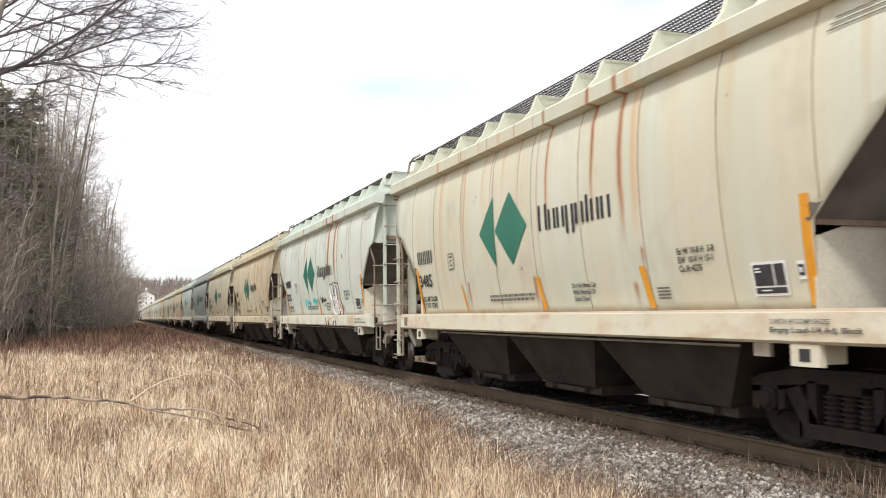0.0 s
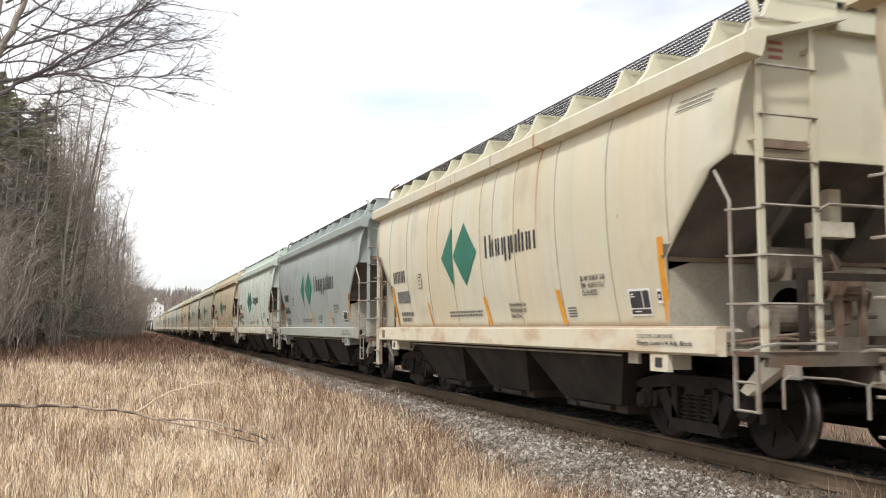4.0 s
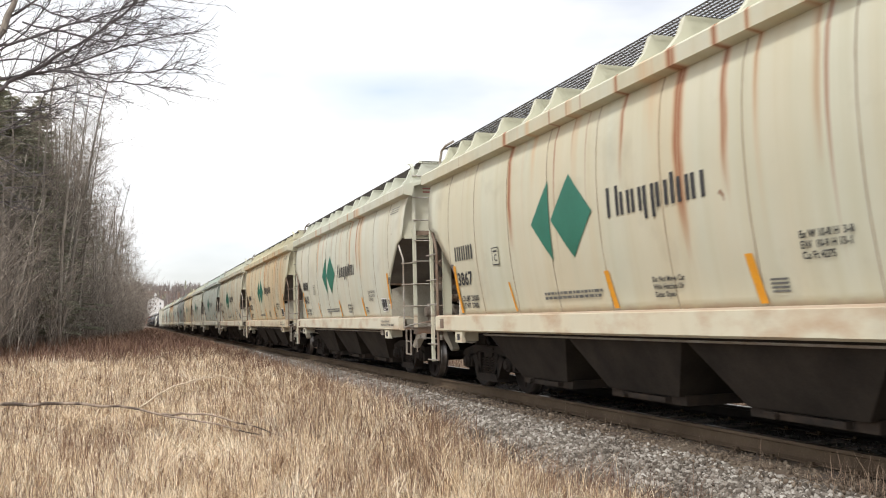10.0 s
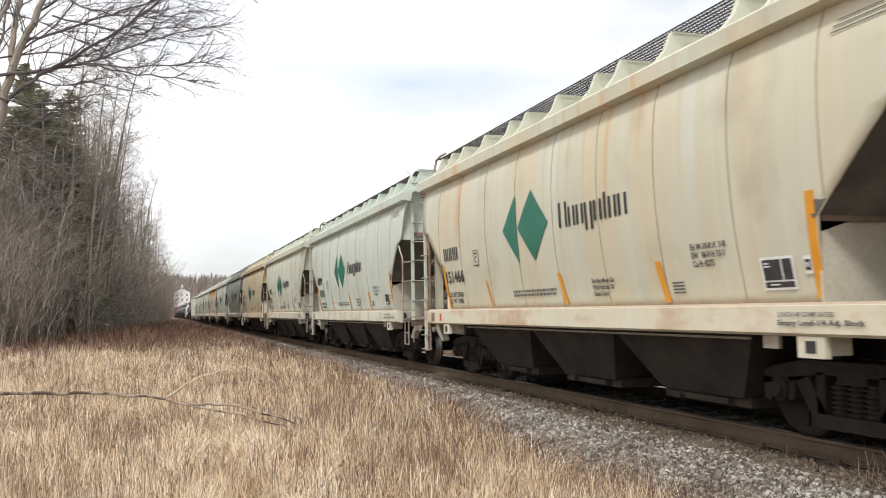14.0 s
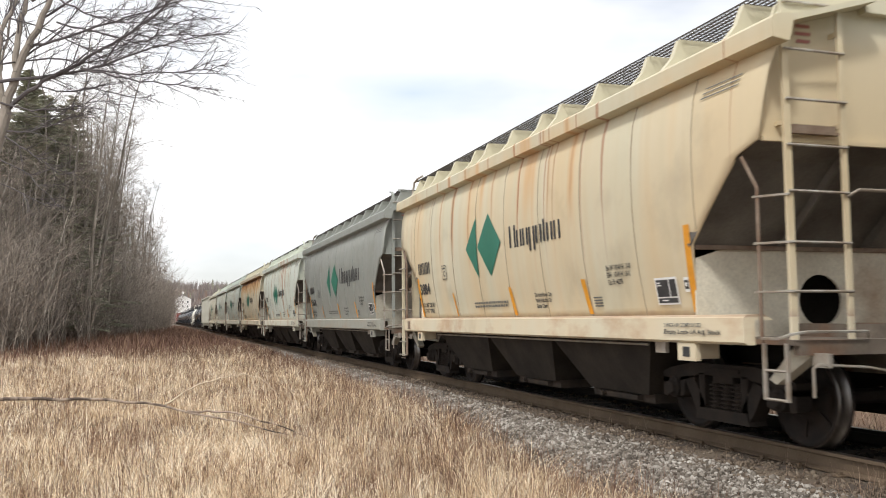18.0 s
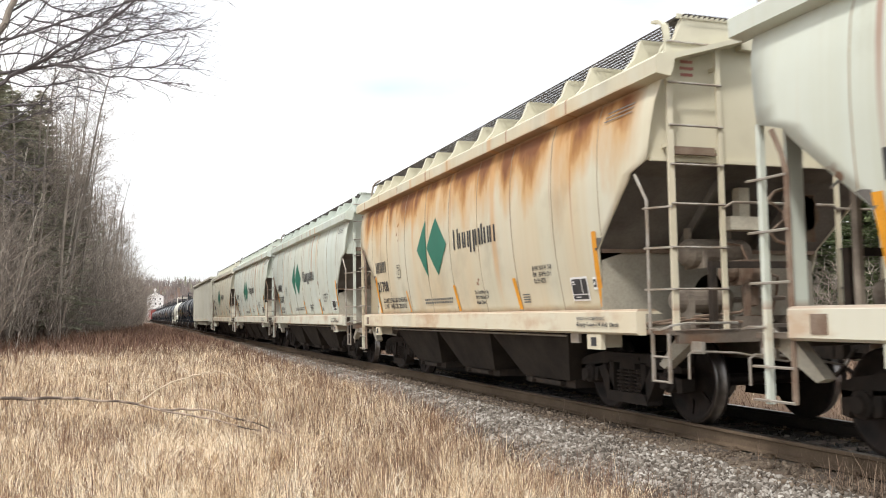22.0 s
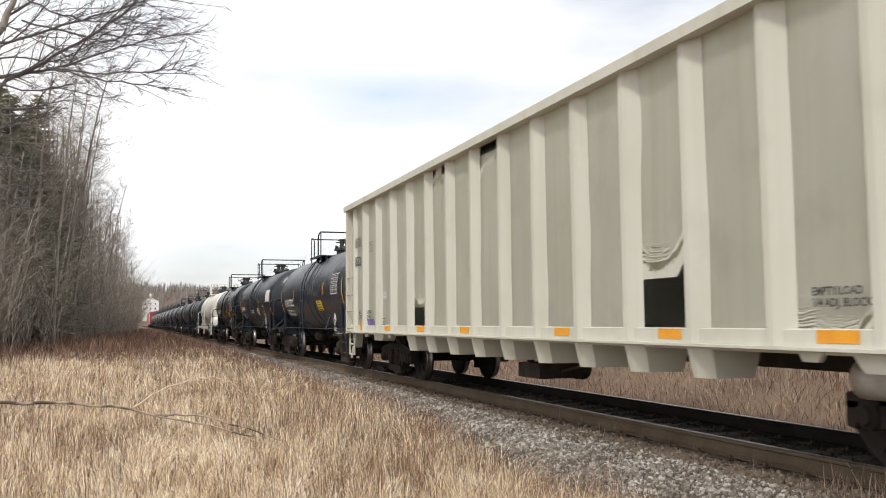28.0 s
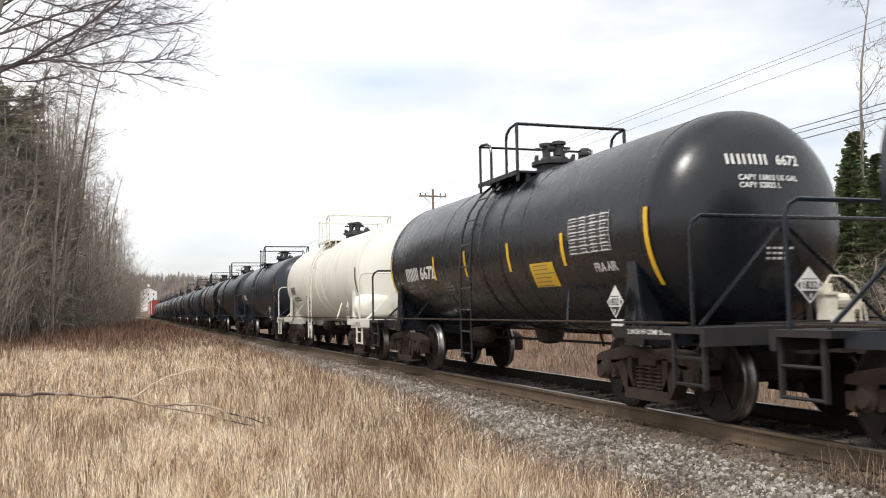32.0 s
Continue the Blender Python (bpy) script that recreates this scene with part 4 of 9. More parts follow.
            for x in (-1.1, -0.3, 0.3, 1.1):
                prism(bm, [(-6.10, 4.06), (-6.10, 4.14), (-6.22, 4.31), (-6.18, 4.31)], "x", x - 0.02, x + 0.02)
            part("walk_brace", bm, P, car)
            # small red caution stencil on the end sheet
            for z, w in ((3.86, 0.15), (3.79, 0.17), (3.72, 0.15)):
                bm = bmesh.new()
                bx(bm, -1.06 - w / 2, -1.06 + w / 2, -6.108, -6.104, z, z + 0.032)
                part("caution_bar", bm, M_REDINK, car)
    # hopper bays below the sill, dirt and under-car shade both in their colour
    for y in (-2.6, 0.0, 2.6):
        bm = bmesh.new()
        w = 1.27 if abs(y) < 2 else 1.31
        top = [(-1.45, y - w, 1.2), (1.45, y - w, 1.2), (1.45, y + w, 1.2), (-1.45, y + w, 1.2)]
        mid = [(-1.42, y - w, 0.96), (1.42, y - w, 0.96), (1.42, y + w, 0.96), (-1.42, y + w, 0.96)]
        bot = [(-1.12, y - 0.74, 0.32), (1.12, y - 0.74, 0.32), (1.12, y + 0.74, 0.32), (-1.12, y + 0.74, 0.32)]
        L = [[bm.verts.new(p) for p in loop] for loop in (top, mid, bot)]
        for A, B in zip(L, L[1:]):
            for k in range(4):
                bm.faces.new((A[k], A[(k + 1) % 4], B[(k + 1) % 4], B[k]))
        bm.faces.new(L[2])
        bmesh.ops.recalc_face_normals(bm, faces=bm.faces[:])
        part("hopper_bay", bm, M_GRIMESHADE, car)
        bm = bmesh.new()
        bx(bm, -1.06, 1.06, y - 0.78, y + 0.78, 0.22, 0.33)
        bx(bm, -1.14, -1.06, y - 0.5, y + 0.5, 0.24, 0.30)
        tube(bm, [(-1.2, y + 0.3, 0.27), (1.2, y + 0.3, 0.27)], 0.03)
        part("outlet_gate", bm, M_DARKGEAR, car)
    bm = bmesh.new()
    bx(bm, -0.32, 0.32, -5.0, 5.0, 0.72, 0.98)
    part("centre_sill", bm, M_GRIMESHADE, car)
    for k in (-1, 1):
        bm = bmesh.new()
        tube(bm, [(k * 1.47, -3.95, 0.935), (k * 1.47, 3.95, 0.935)], 0.013, 5)
        part("gate_rod", bm, M_STEEL, car)
    for y in (-4.9, 4.75):
        bm = bmesh.new()
        bx(bm, -1.60, -1.54, y - 0.16, y + 0.16, 0.80, 0.975)
        bx(bm, -1.54, -1.30, y - 0.12, y + 0.12, 0.82, 0.975)
        jack = part("jacking_pad", bm, P, car)
        bm = bmesh.new()
        bx(bm, -1.606, -1.60, y - 0.06, y + 0.06, 0.84, 0.94)
        part("pad_socket", bm, M_BLACK, jack)
    bm = bmesh.new()
    bx(bm, -1.56, -1.52, -4.45, -4.25, 0.86, 0.975)
    part("card_board", bm, M_STEEL, car)
    add_trucks(car, 4.76)
    add_couplers(car, 7.0)

    # markings on the near side
    bm = bmesh.new()
    n = 14
    co, polys = [], []
    for i in range(n + 1):
        v = 1.02 * i / n
        w = 0.55 * (1 - abs(v - 0.51) / 0.51)
        co += [(0.55 - w, v), (0.55, v)]
    wrap(bm, co, [(2 * i, 2 * i + 1, 2 * i + 3, 2 * i + 2) for i in range(n)], 1.80, 1.91, h_skin)
    part("logo_triangle", bm, M_GREEN, car, "green painted triangle")
    bm = bmesh.new()
    co = []
    for i in range(n + 1):
        v = 1.02 * i / n
        w = 0.535 * (1 - abs(v - 0.51) / 0.51)
        co += [(0.535 - w, v), (0.535 + w, v)]
    wrap(bm, co, [(2 * i, 2 * i + 1, 2 * i + 3, 2 * i + 2) for i in range(n)], 1.21, 1.91, h_skin)
    part("logo_diamond", bm, M_GREEN, car, "green painted diamond")
    u = 0.0
    for w, lo, hi in ((0.25, 0, 0.33), (0.20, 0, 0.25), (0.20, 0, 0.25), (0.21, -0.09, 0.25), (0.21, 0, 0.25), (0.10, 0, 0.31), (0.20, 0, 0.25), (0.21, 0, 0.25)):
        bm = bmesh.new()
        twin_bars(bm, u, u + w, lo, hi, 0.062, -0.22, 2.29, h_skin)
        u += w + 0.032
        part("wordmark_block", bm, M_BLACK, car)
    rng = random.Random(5)
    for v in (0.0, 0.058):
        u = 0.0
        bm = bmesh.new()
        while u < 1.5 + v:
            w = rng.uniform(0.04, 0.12)
            patch(bm, u, u + w, v, v + 0.034, 1.68, 1.42, h_skin, rows=1)
            u += w + 0.025
        part("coating_note", bm, M_FADED, car)
    bm = bmesh.new()
    lettering(bm, "Do Not Move Car\nWith Hatches Or\nGates Open", -0.92, 1.36, 0.235, h_skin, 0.58)
    part("hatch_notice", bm, M_BLACK, car)
    bm = bmesh.new()
    lettering(bm, "Ex W 10-8 H  3-8\nEW  10-9 H 13-1\nCu Ft 4275", -3.16, 1.62, 0.235, h_skin, 0.58)
    part("size_stencil", bm, M_BLACK, car)
    bm = bmesh.new()
    patch(bm, 0, 0.43, 0, 0.29, -4.20, 1.365, h_skin)
    panel = part("test_panel", bm, M_BRIGHT, car, "white-edged black stencil panel")
    for r in ((0.025, 0.265, 0.085, 0.265), (0.285, 0.405, 0.085, 0.265), (0.025, 0.405, 0.02, 0.07)):
        bm = bmesh.new()
        patch(bm, *r, -4.20, 1.365, h_skin, gap=0.019)
        part("panel_block", bm, M_BLACK, panel)
    for r in ((0.05, 0.11, 0.225, 0.24), (0.05, 0.13, 0.20, 0.212), (0.10, 0.22, 0.04, 0.052)):
        bm = bmesh.new()
        patch(bm, *r, -4.20, 1.365, h_skin, rows=1, gap=0.023)
        part("panel_note", bm, M_BRIGHT, panel)
    bm = bmesh.new()
    patch(bm, 0, 0.09, 0, 0.15, -4.76, 1.49, h_skin)
    seal = part("wheel_sign", bm, M_BRIGHT, car)
    bm = bmesh.new()
    patch(bm, 0.012, 0.078, 0.03, 0.12, -4.76, 1.49, h_skin, gap=0.019)
    part("sign_mark", bm, M_BLACK, seal)
    bm = bmesh.new()
    patch(bm, 0.03, 0.06, 0.055, 0.095, -4.76, 1.49, h_skin, rows=1, gap=0.023)
    part("sign_hub", bm, M_BRIGHT, seal)
    bm = bmesh.new()
    patch(bm, 0, 0.25, 0, 0.26, 3.24, 1.97, h_skin)
    plate = part("clearance_plate", bm, P, car, "small framed plate with the letter C")
    bm = bmesh.new()
    for r in ((0, 0.25, 0, 0.013), (0, 0.25, 0.247, 0.26), (0, 0.013, 0, 0.26), (0.237, 0.25, 0, 0.26), (0.05, 0.20, 0.19, 0.215)):
        patch(bm, *r, 3.24, 1.97, h_skin, rows=1, gap=0.019)
    lettering(bm, "C", 3.16, 2.02, 0.11, h_skin, gap=0.019)
    part("plate_letter", bm, M_BLACK, plate)
    for y, z0, z1, lean in ((4.97, 1.28, 2.06, -0.03), (2.80, 1.28, 1.70, -0.10), (0.04, 1.28, 1.71, -0.09), (-2.45, 1.28, 1.72, -0.09), (-4.89, 1.28, 2.16, 0.05)):
        bm = bmesh.new()
        patch(bm, lean * -1, (0.055 if y > 2 and z1 < 2 else 0.105) - lean, 0, z1 - z0, y, z0, h_skin, lean=lean)
        part("reflector", bm, M_ORANGE, car)
    bm = bmesh.new()
    for i in range(4):
        patch(bm, 0, 0.22, i * 0.034, i * 0.034 + 0.018, -2.72, 1.37, h_skin, rows=1)
    part("barcode_plate", bm, M_FADED, car)
    bm = bmesh.new()
    for i in range(3):
        patch(bm, i * 0.03, 0.60 + i * 0.02, i * 0.045, i * 0.045 + 0.013, -5.25, 3.36, h_skin, rows=1)
    part("roof_notice", bm, M_FADED, car)
    bm = bmesh.new()
    lettering(bm, "2 INCH HF COMP SHOES", -4.55, 1.135, 0.04, lambda z: 1.62, 0.66)
    part("shoe_stencil", bm, M_FADED, car)
    bm = bmesh.new()
    lettering(bm, "Empty Load-1/4 Adj. Block", -4.55, 1.05, 0.06, lambda z: 1.62, 0.98)
    part("load_stencil", bm, M_BLACK, car)
    bm = bmesh.new()
    bx(bm, -1.626, -1.62, 5.42, 5.60, 1.03, 1.19)
    part("data_tag", bm, M_RUSTY, car)
    return car


HOPPERS = [  # number, base colour, rust, warm run-off, rust along the top, gloss
    ("3485", (0.643, 0.643, 0.550), 0.80, 0.30, 0.0, 0.6), ("3235", (0.647, 0.675, 0.610), 0.75, 0.10, 0.0, 0.55), ("151461", (0.632, 0.575, 0.445), 0.70, 0.55, 0.0, 0.6),
    (None, (0.660, 0.622, 0.511), 0.15, 0.35, 0.0, 0.6), ("150426", (0.390, 0.414, 0.395), 0.0, 0.0, 0.0, 0.33), ("302023", (0.627, 0.664, 0.599), 0.05, 0.05, 0.0, 0.5),
    ("302901", (0.654, 0.580, 0.450), 0.58, 0.60, 0.0, 0.6), ("3867", (0.641, 0.622, 0.510), 0.72, 0.35, 0.0, 0.6), ("4615", (0.640, 0.640, 0.560), 0.62, 0.22, 0.0, 0.55)]
HOPPERS += [
    ("302070", (0.655, 0.610, 0.470), 1.0, 0.85, 0.0, 0.65), ("151466", (0.642, 0.633, 0.540), 0.5, 0.45, 0.0, 0.6), (None, (0.615, 0.643, 0.578), 0.15, 0.10, 0.0, 0.55),
    ("3754", (0.674, 0.665, 0.572), 0.35, 0.15, 0.0, 0.55), ("3884", (0.656, 0.601, 0.471), 0.72, 0.70, 0.0, 0.6), ("150676", (0.322, 0.322, 0.295), 0.0, 0.0, 0.0, 0.36),
    ("3018", (0.645, 0.654, 0.580), 0.95, 0.05, 0.0, 0.55), ("21708", (0.660, 0.622, 0.511), 0.5, 0.55, 0.95, 0.65), ("151597", (0.612, 0.632, 0.570), 0.55, 0.12, 0.0, 0.6),
    ("4798", (0.636, 0.654, 0.589), 0.85, 0.12, 0.0, 0.55), (None, (0.663, 0.644, 0.551), 0.15, 0.25, 0.0, 0.6)]
H_LABELS = {"150426": "clean grey covered hopper car with a green diamond", "150676": "dull dark grey covered hopper car with a green diamond",
            "21708": "cream covered hopper car with heavy brown rust along the roof", "302070": "beige covered hopper car with broad orange rust streaks",
            "3235": "pale green covered hopper car with teal spray scribbles"}
# short rust drips lower down: place along the car, top, foot, half width
DRIPS = {0: [(-2.53, 1.92, 1.62, 0.05), (-2.33, 1.56, 1.25, 0.07), (2.5, 1.74, 1.27, 0.08), (0.1, 1.73, 1.26, 0.07)], 12: [(-2.99, 3.2, 2.55, 0.06)],
         15: [(-1.72, 1.66, 1.24, 0.06), (-2.2, 1.58, 1.24, 0.06), (-2.22, 2.4, 2.05, 0.05)], 18: [(-1.68, 1.72, 1.45, 0.05), (-3.2, 1.36, 1.24, 0.09), (-3.7, 1.34, 1.24, 0.08)]}
# rust run-off by car: place along it, lowest height, half width, dark core, orange bloom
STREAKS = {}
STREAKS[0] = [(3.55, 1.78, 0.12, 0, 0.5), (2.49, 1.92, 0.05, 0.8, 0.5), (1.72, 2.81, 0.05, 0.7, 0.4), (0.93, 2.94, 0.08, 0, 0.6), (-0.47, 2.34, 0.07, 0.8, 0.7), (-1.6, 2.56, 0.08, 0.9, 0.8), (-2.26, 2.11, 0.14, 1, 1), (-2.48, 2.03, 0.2, 0.1, 0.8), (-4.07, 2.84, 0.1, 0, 0.3)]
STREAKS[1] = [(2.4, 2.49, 0.05, 0.8, 0.5), (1.66, 2.62, 0.1, 0.8, 0.9), (-0.54, 2.73, 0.06, 0.1, 0.7), (-1.16, 3.01, 0.08, 0.6, 0.8), (-1.59, 2.23, 0.17, 1, 1), (-2.1, 2.84, 0.06, 0.6, 0.6), (-2.31, 2.16, 0.14, 1, 1), (-2.62, 2.49, 0.07, 0.7, 0.7), (-2.77, 2.83, 0.12, 0, 0.7)]
STREAKS[2] = [(2.57, 2.99, 0.1, 0.1, 0.6), (1.04, 3.14, 0.12, 0, 0.6), (-0.88, 2.65, 0.2, 0.35, 1), (-1.58, 2.07, 0.11, 0.95, 0.9), (-2.27, 2.2, 0.1, 0.8, 0.8), (-2.49, 3.05, 0.15, 0, 0.7), (-3.15, 2.23, 0.06, 0.7, 0.4), (-3.45, 2.28, 0.18, 0.5, 1)]
STREAKS[6] = [(1.77, 3.03, 0.12, 0.1, 0.7), (-1.41, 2.73, 0.1, 0, 0.4), (0.04, 2.45, 0.08, 0.2, 0.3)]
STREAKS[7] = [(2.52, 2.25, 0.12, 0.8, 0.8), (1.75, 3.09, 0.1, 0.1, 0.7), (0.61, 3.12, 0.05, 0.7, 0.5), (-0.56, 2.85, 0.08, 0.8, 0.6), (-1.13, 3.1, 0.2, 0, 0.6), (-1.62, 1.95, 0.14, 0.9, 0.9), (-2.33, 2.45, 0.09, 0.9, 0.8), (-3.49, 2.53, 0.06, 0.8, 0.7)]
STREAKS[8] = [(2.46, 2.53, 0.16, 0.5, 1), (1.79, 2.96, 0.06, 0.7, 0.6), (0.62, 3.09, 0.05, 0.6, 0.6), (-0.49, 2.82, 0.06, 0.7, 0.5), (-1.61, 2.43, 0.1, 0.6, 0.8), (-2.31, 2.41, 0.1, 0.85, 0.9), (-2.56, 2.24, 0.34, 0.05, 0.9)]
STREAKS[9] = [(4.75, 2.22, 0.16, 0.2, 0.9), (3.7, 2.05, 0.14, 0.7, 1), (2.51, 2.58, 0.1, 0.7, 0.7), (0.9, 2.8, 0.28, 0.3, 1), (-0.4, 2.15, 0.22, 0.6, 1), (-0.89, 2.63, 0.14, 0.1, 0.9), (-1.57, 2.42, 0.09, 0.8, 0.7), (-3.05, 2.59, 0.22, 0.35, 0.9), (-3.46, 2.53, 0.1, 0.8, 0.8), (-4.51, 1.71, 0.2, 0.35, 0.9)]
STREAKS[10] = [(3.97, 2.32, 0.22, 0.1, 0.9), (-0.49, 2.74, 0.05, 0.7, 0.6), (-1.57, 2.4, 0.08, 0.3, 0.8), (-2.3, 3.06, 0.07, 0.3, 0.8), (-3.11, 2.33, 0.06, 0.3, 0.4)]
STREAKS[12] = [(2.45, 2.51, 0.05, 0.8, 0.5), (1.72, 3.33, 0.12, 0, 0.6), (-1.63, 2.42, 0.06, 0.3, 0.7), (-0.97, 3.26, 0.1, 0, 0.4), (-3.15, 2.56, 0.06, 0.6, 0.4)]
STREAKS[13] = [(4.83, 2.65, 0.06, 0.7, 0.5), (3.32, 2.34, 0.07, 0.7, 0.7), (2.6, 2.35, 0.12, 0.7, 1), (1.69, 2.26, 0.1, 0.6, 0.9), (1.07, 3.01, 0.14, 0.05, 0.9), (0.54, 2.74, 0.06, 0.8, 0.6), (-0.57, 2.51, 0.09, 0.8, 0.9), (-0.93, 2.86, 0.34, 0.25, 1), (-1.61, 2.53, 0.06, 0.7, 0.6), (-2.34, 2.53, 0.12, 0.5, 1)]
STREAKS[15] = [(2.57, 2.27, 0.09, 0.8, 0.7), (1.69, 2.86, 0.06, 0.8, 0.6), (-0.47, 2.94, 0.06, 0.7, 0.5), (-1.02, 2.72, 0.16, 0.9, 0.9), (-1.52, 1.66, 0.22, 1, 1), (-1.98, 3.13, 0.14, 0.8, 0.9), (-2.3, 2.43, 0.15, 0.95, 1), (-3.04, 2.6, 0.05, 0.7, 0.5), (-3.41, 2.34, 0.08, 0.8, 0.9)]
STREAKS[16] = [(2.06, 2.26, 0.1, 0.3, 0.8), (-0.04, 2.65, 0.12, 0.5, 0.9), (-1.95, 1.58, 0.14, 0.3, 1), (-4.06, 2.31, 0.25, 0, 0.6)]
STREAKS[17] = [(4.91, 2.6, 0.08, 0.1, 0.6), (3.59, 1.85, 0.08, 0.6, 0.7), (2.22, 2.9, 0.12, 0, 0.5), (-1.14, 2.6, 0.12, 0, 0.4), (-1.66, 2.28, 0.11, 0.7, 1), (-2.39, 2.47, 0.09, 0.3, 1)]
STREAKS[18] = [(2.26, 3.1, 0.08, 0.1, 0.6), (1.44, 2.91, 0.07, 0.7, 0.8), (1.0, 2.94, 0.09, 0.8, 0.6), (-1.02, 2.13, 0.08, 0.8, 0.7), (-1.57, 3.03, 0.06, 0.6, 0.8), (-1.69, 1.75, 0.11, 0.9, 0.9), (-2.48, 2.17, 0.16, 0.8, 1), (-3.22, 2.58, 0.12, 0.1, 0.9), (-4.81, 2.59, 0.12, 0.6, 1)]
NO_GEAR = ("3884", "151597", "4798")     # no brake gear on the trailing platform
PITCH, FIRST = 14.014, 10.48
CARS = []          # every car with its place along the track at the start


def spray_line(car, name, pts, r, material):
    """A sprayed line along (place, height) points on the near side."""
    bm = bmesh.new()
    tube(bm, [(-((1.622 if z < 1.21 else h_skin(z)) + 0.003 + r * 0.3), y, z) for y, z in pts], r, 4)
    part(name, bm, material, car)


def spray(car, rng):
    """Scribbles in teal and black, and a swollen grey figure with white and black outlines."""
    for y, z, w, m, r, h in ((1.92, 1.46, 0.78, M_TEAL, 0.010, 0.30), (0.72, 1.50, 0.62, M_TEAL, 0.010, 0.28), (-0.34, 1.56, 0.66, M_BLACK, 0.009, 0.20)):
        for k in range(3):
            ph, pts = rng.uniform(0, 6), []
            n = 30
            for i in range(n):
                a = i / (n - 1)
                pts.append((y - w * a + 0.05 * math.sin(a * 34 + ph), z + h * (0.5 + 0.42 * math.sin(a * (17 + 4 * k) + ph) * (0.6 + 0.4 * math.sin(a * 5 + k)))))
            spray_line(car, "spray_scribble", pts, r, m)
    spray_line(car, "spray_arrow", [(-0.62, 1.50), (-0.86, 1.52), (-0.80, 1.56)], 0.009, M_BLACK)
    lobes = [(-1.80, 1.83, 0.20, 0.20), (-2.16, 1.84, 0.20, 0.22), (-2.44, 1.80, 0.19, 0.24), (-2.06, 1.46, 0.34, 0.26), (-2.58, 1.44, 0.12, 0.16)]
    for y, z, ry, rz in lobes:
        ring = [(y + ry * math.cos(i * 0.3491), z + rz * math.sin(i * 0.3491)) for i in range(19)]
        bm = bmesh.new()
        co = [(0.0, 0.0)] + [(y - a, b - z) for a, b in ring[:-1]]
        wrap(bm, co, [(0, i + 1, (i + 1) % 18 + 1) for i in range(18)], y, z, h_skin, 0.006 + 0.001 * lobes.index((y, z, ry, rz)))
        part("spray_fill", bm, M_SPRAYGREY, car)
        spray_line(car, "spray_outline", ring, 0.016, M_BRIGHT)
        spray_line(car, "spray_shadow", [(y + (ry + 0.035) * math.cos(i * 0.3491), z + (rz + 0.035) * math.sin(i * 0.3491)) for i in range(2, 13)], 0.013, M_BLACK)
    for pts in ([(-1.98, 1.62), (-1.97, 1.44), (-2.08, 1.43)], [(-2.12, 1.60), (-2.13, 1.46), (-2.24, 1.45)], [(-2.30, 1.86), (-2.32, 1.66)], [(-2.0, 1.37), (-2.15, 1.40), (-2.3, 1.36)]):
        spray_line(car, "spray_outline", pts, 0.012, M_BRIGHT)
    for pts in ([(-1.52, 1.24), (-1.40, 1.16), (-1.52, 1.0)], [(-1.78, 1.22), (-1.70, 1.12), (-1.80, 1.0)], [(-2.30, 1.22), (-2.36, 1.1), (-2.30, 1.0)], [(-2.62, 1.22), (-2.56, 1.1), (-2.64, 1.0)]):
        spray_line(car, "spray_shadow", pts, 0.014, M_BLACK)


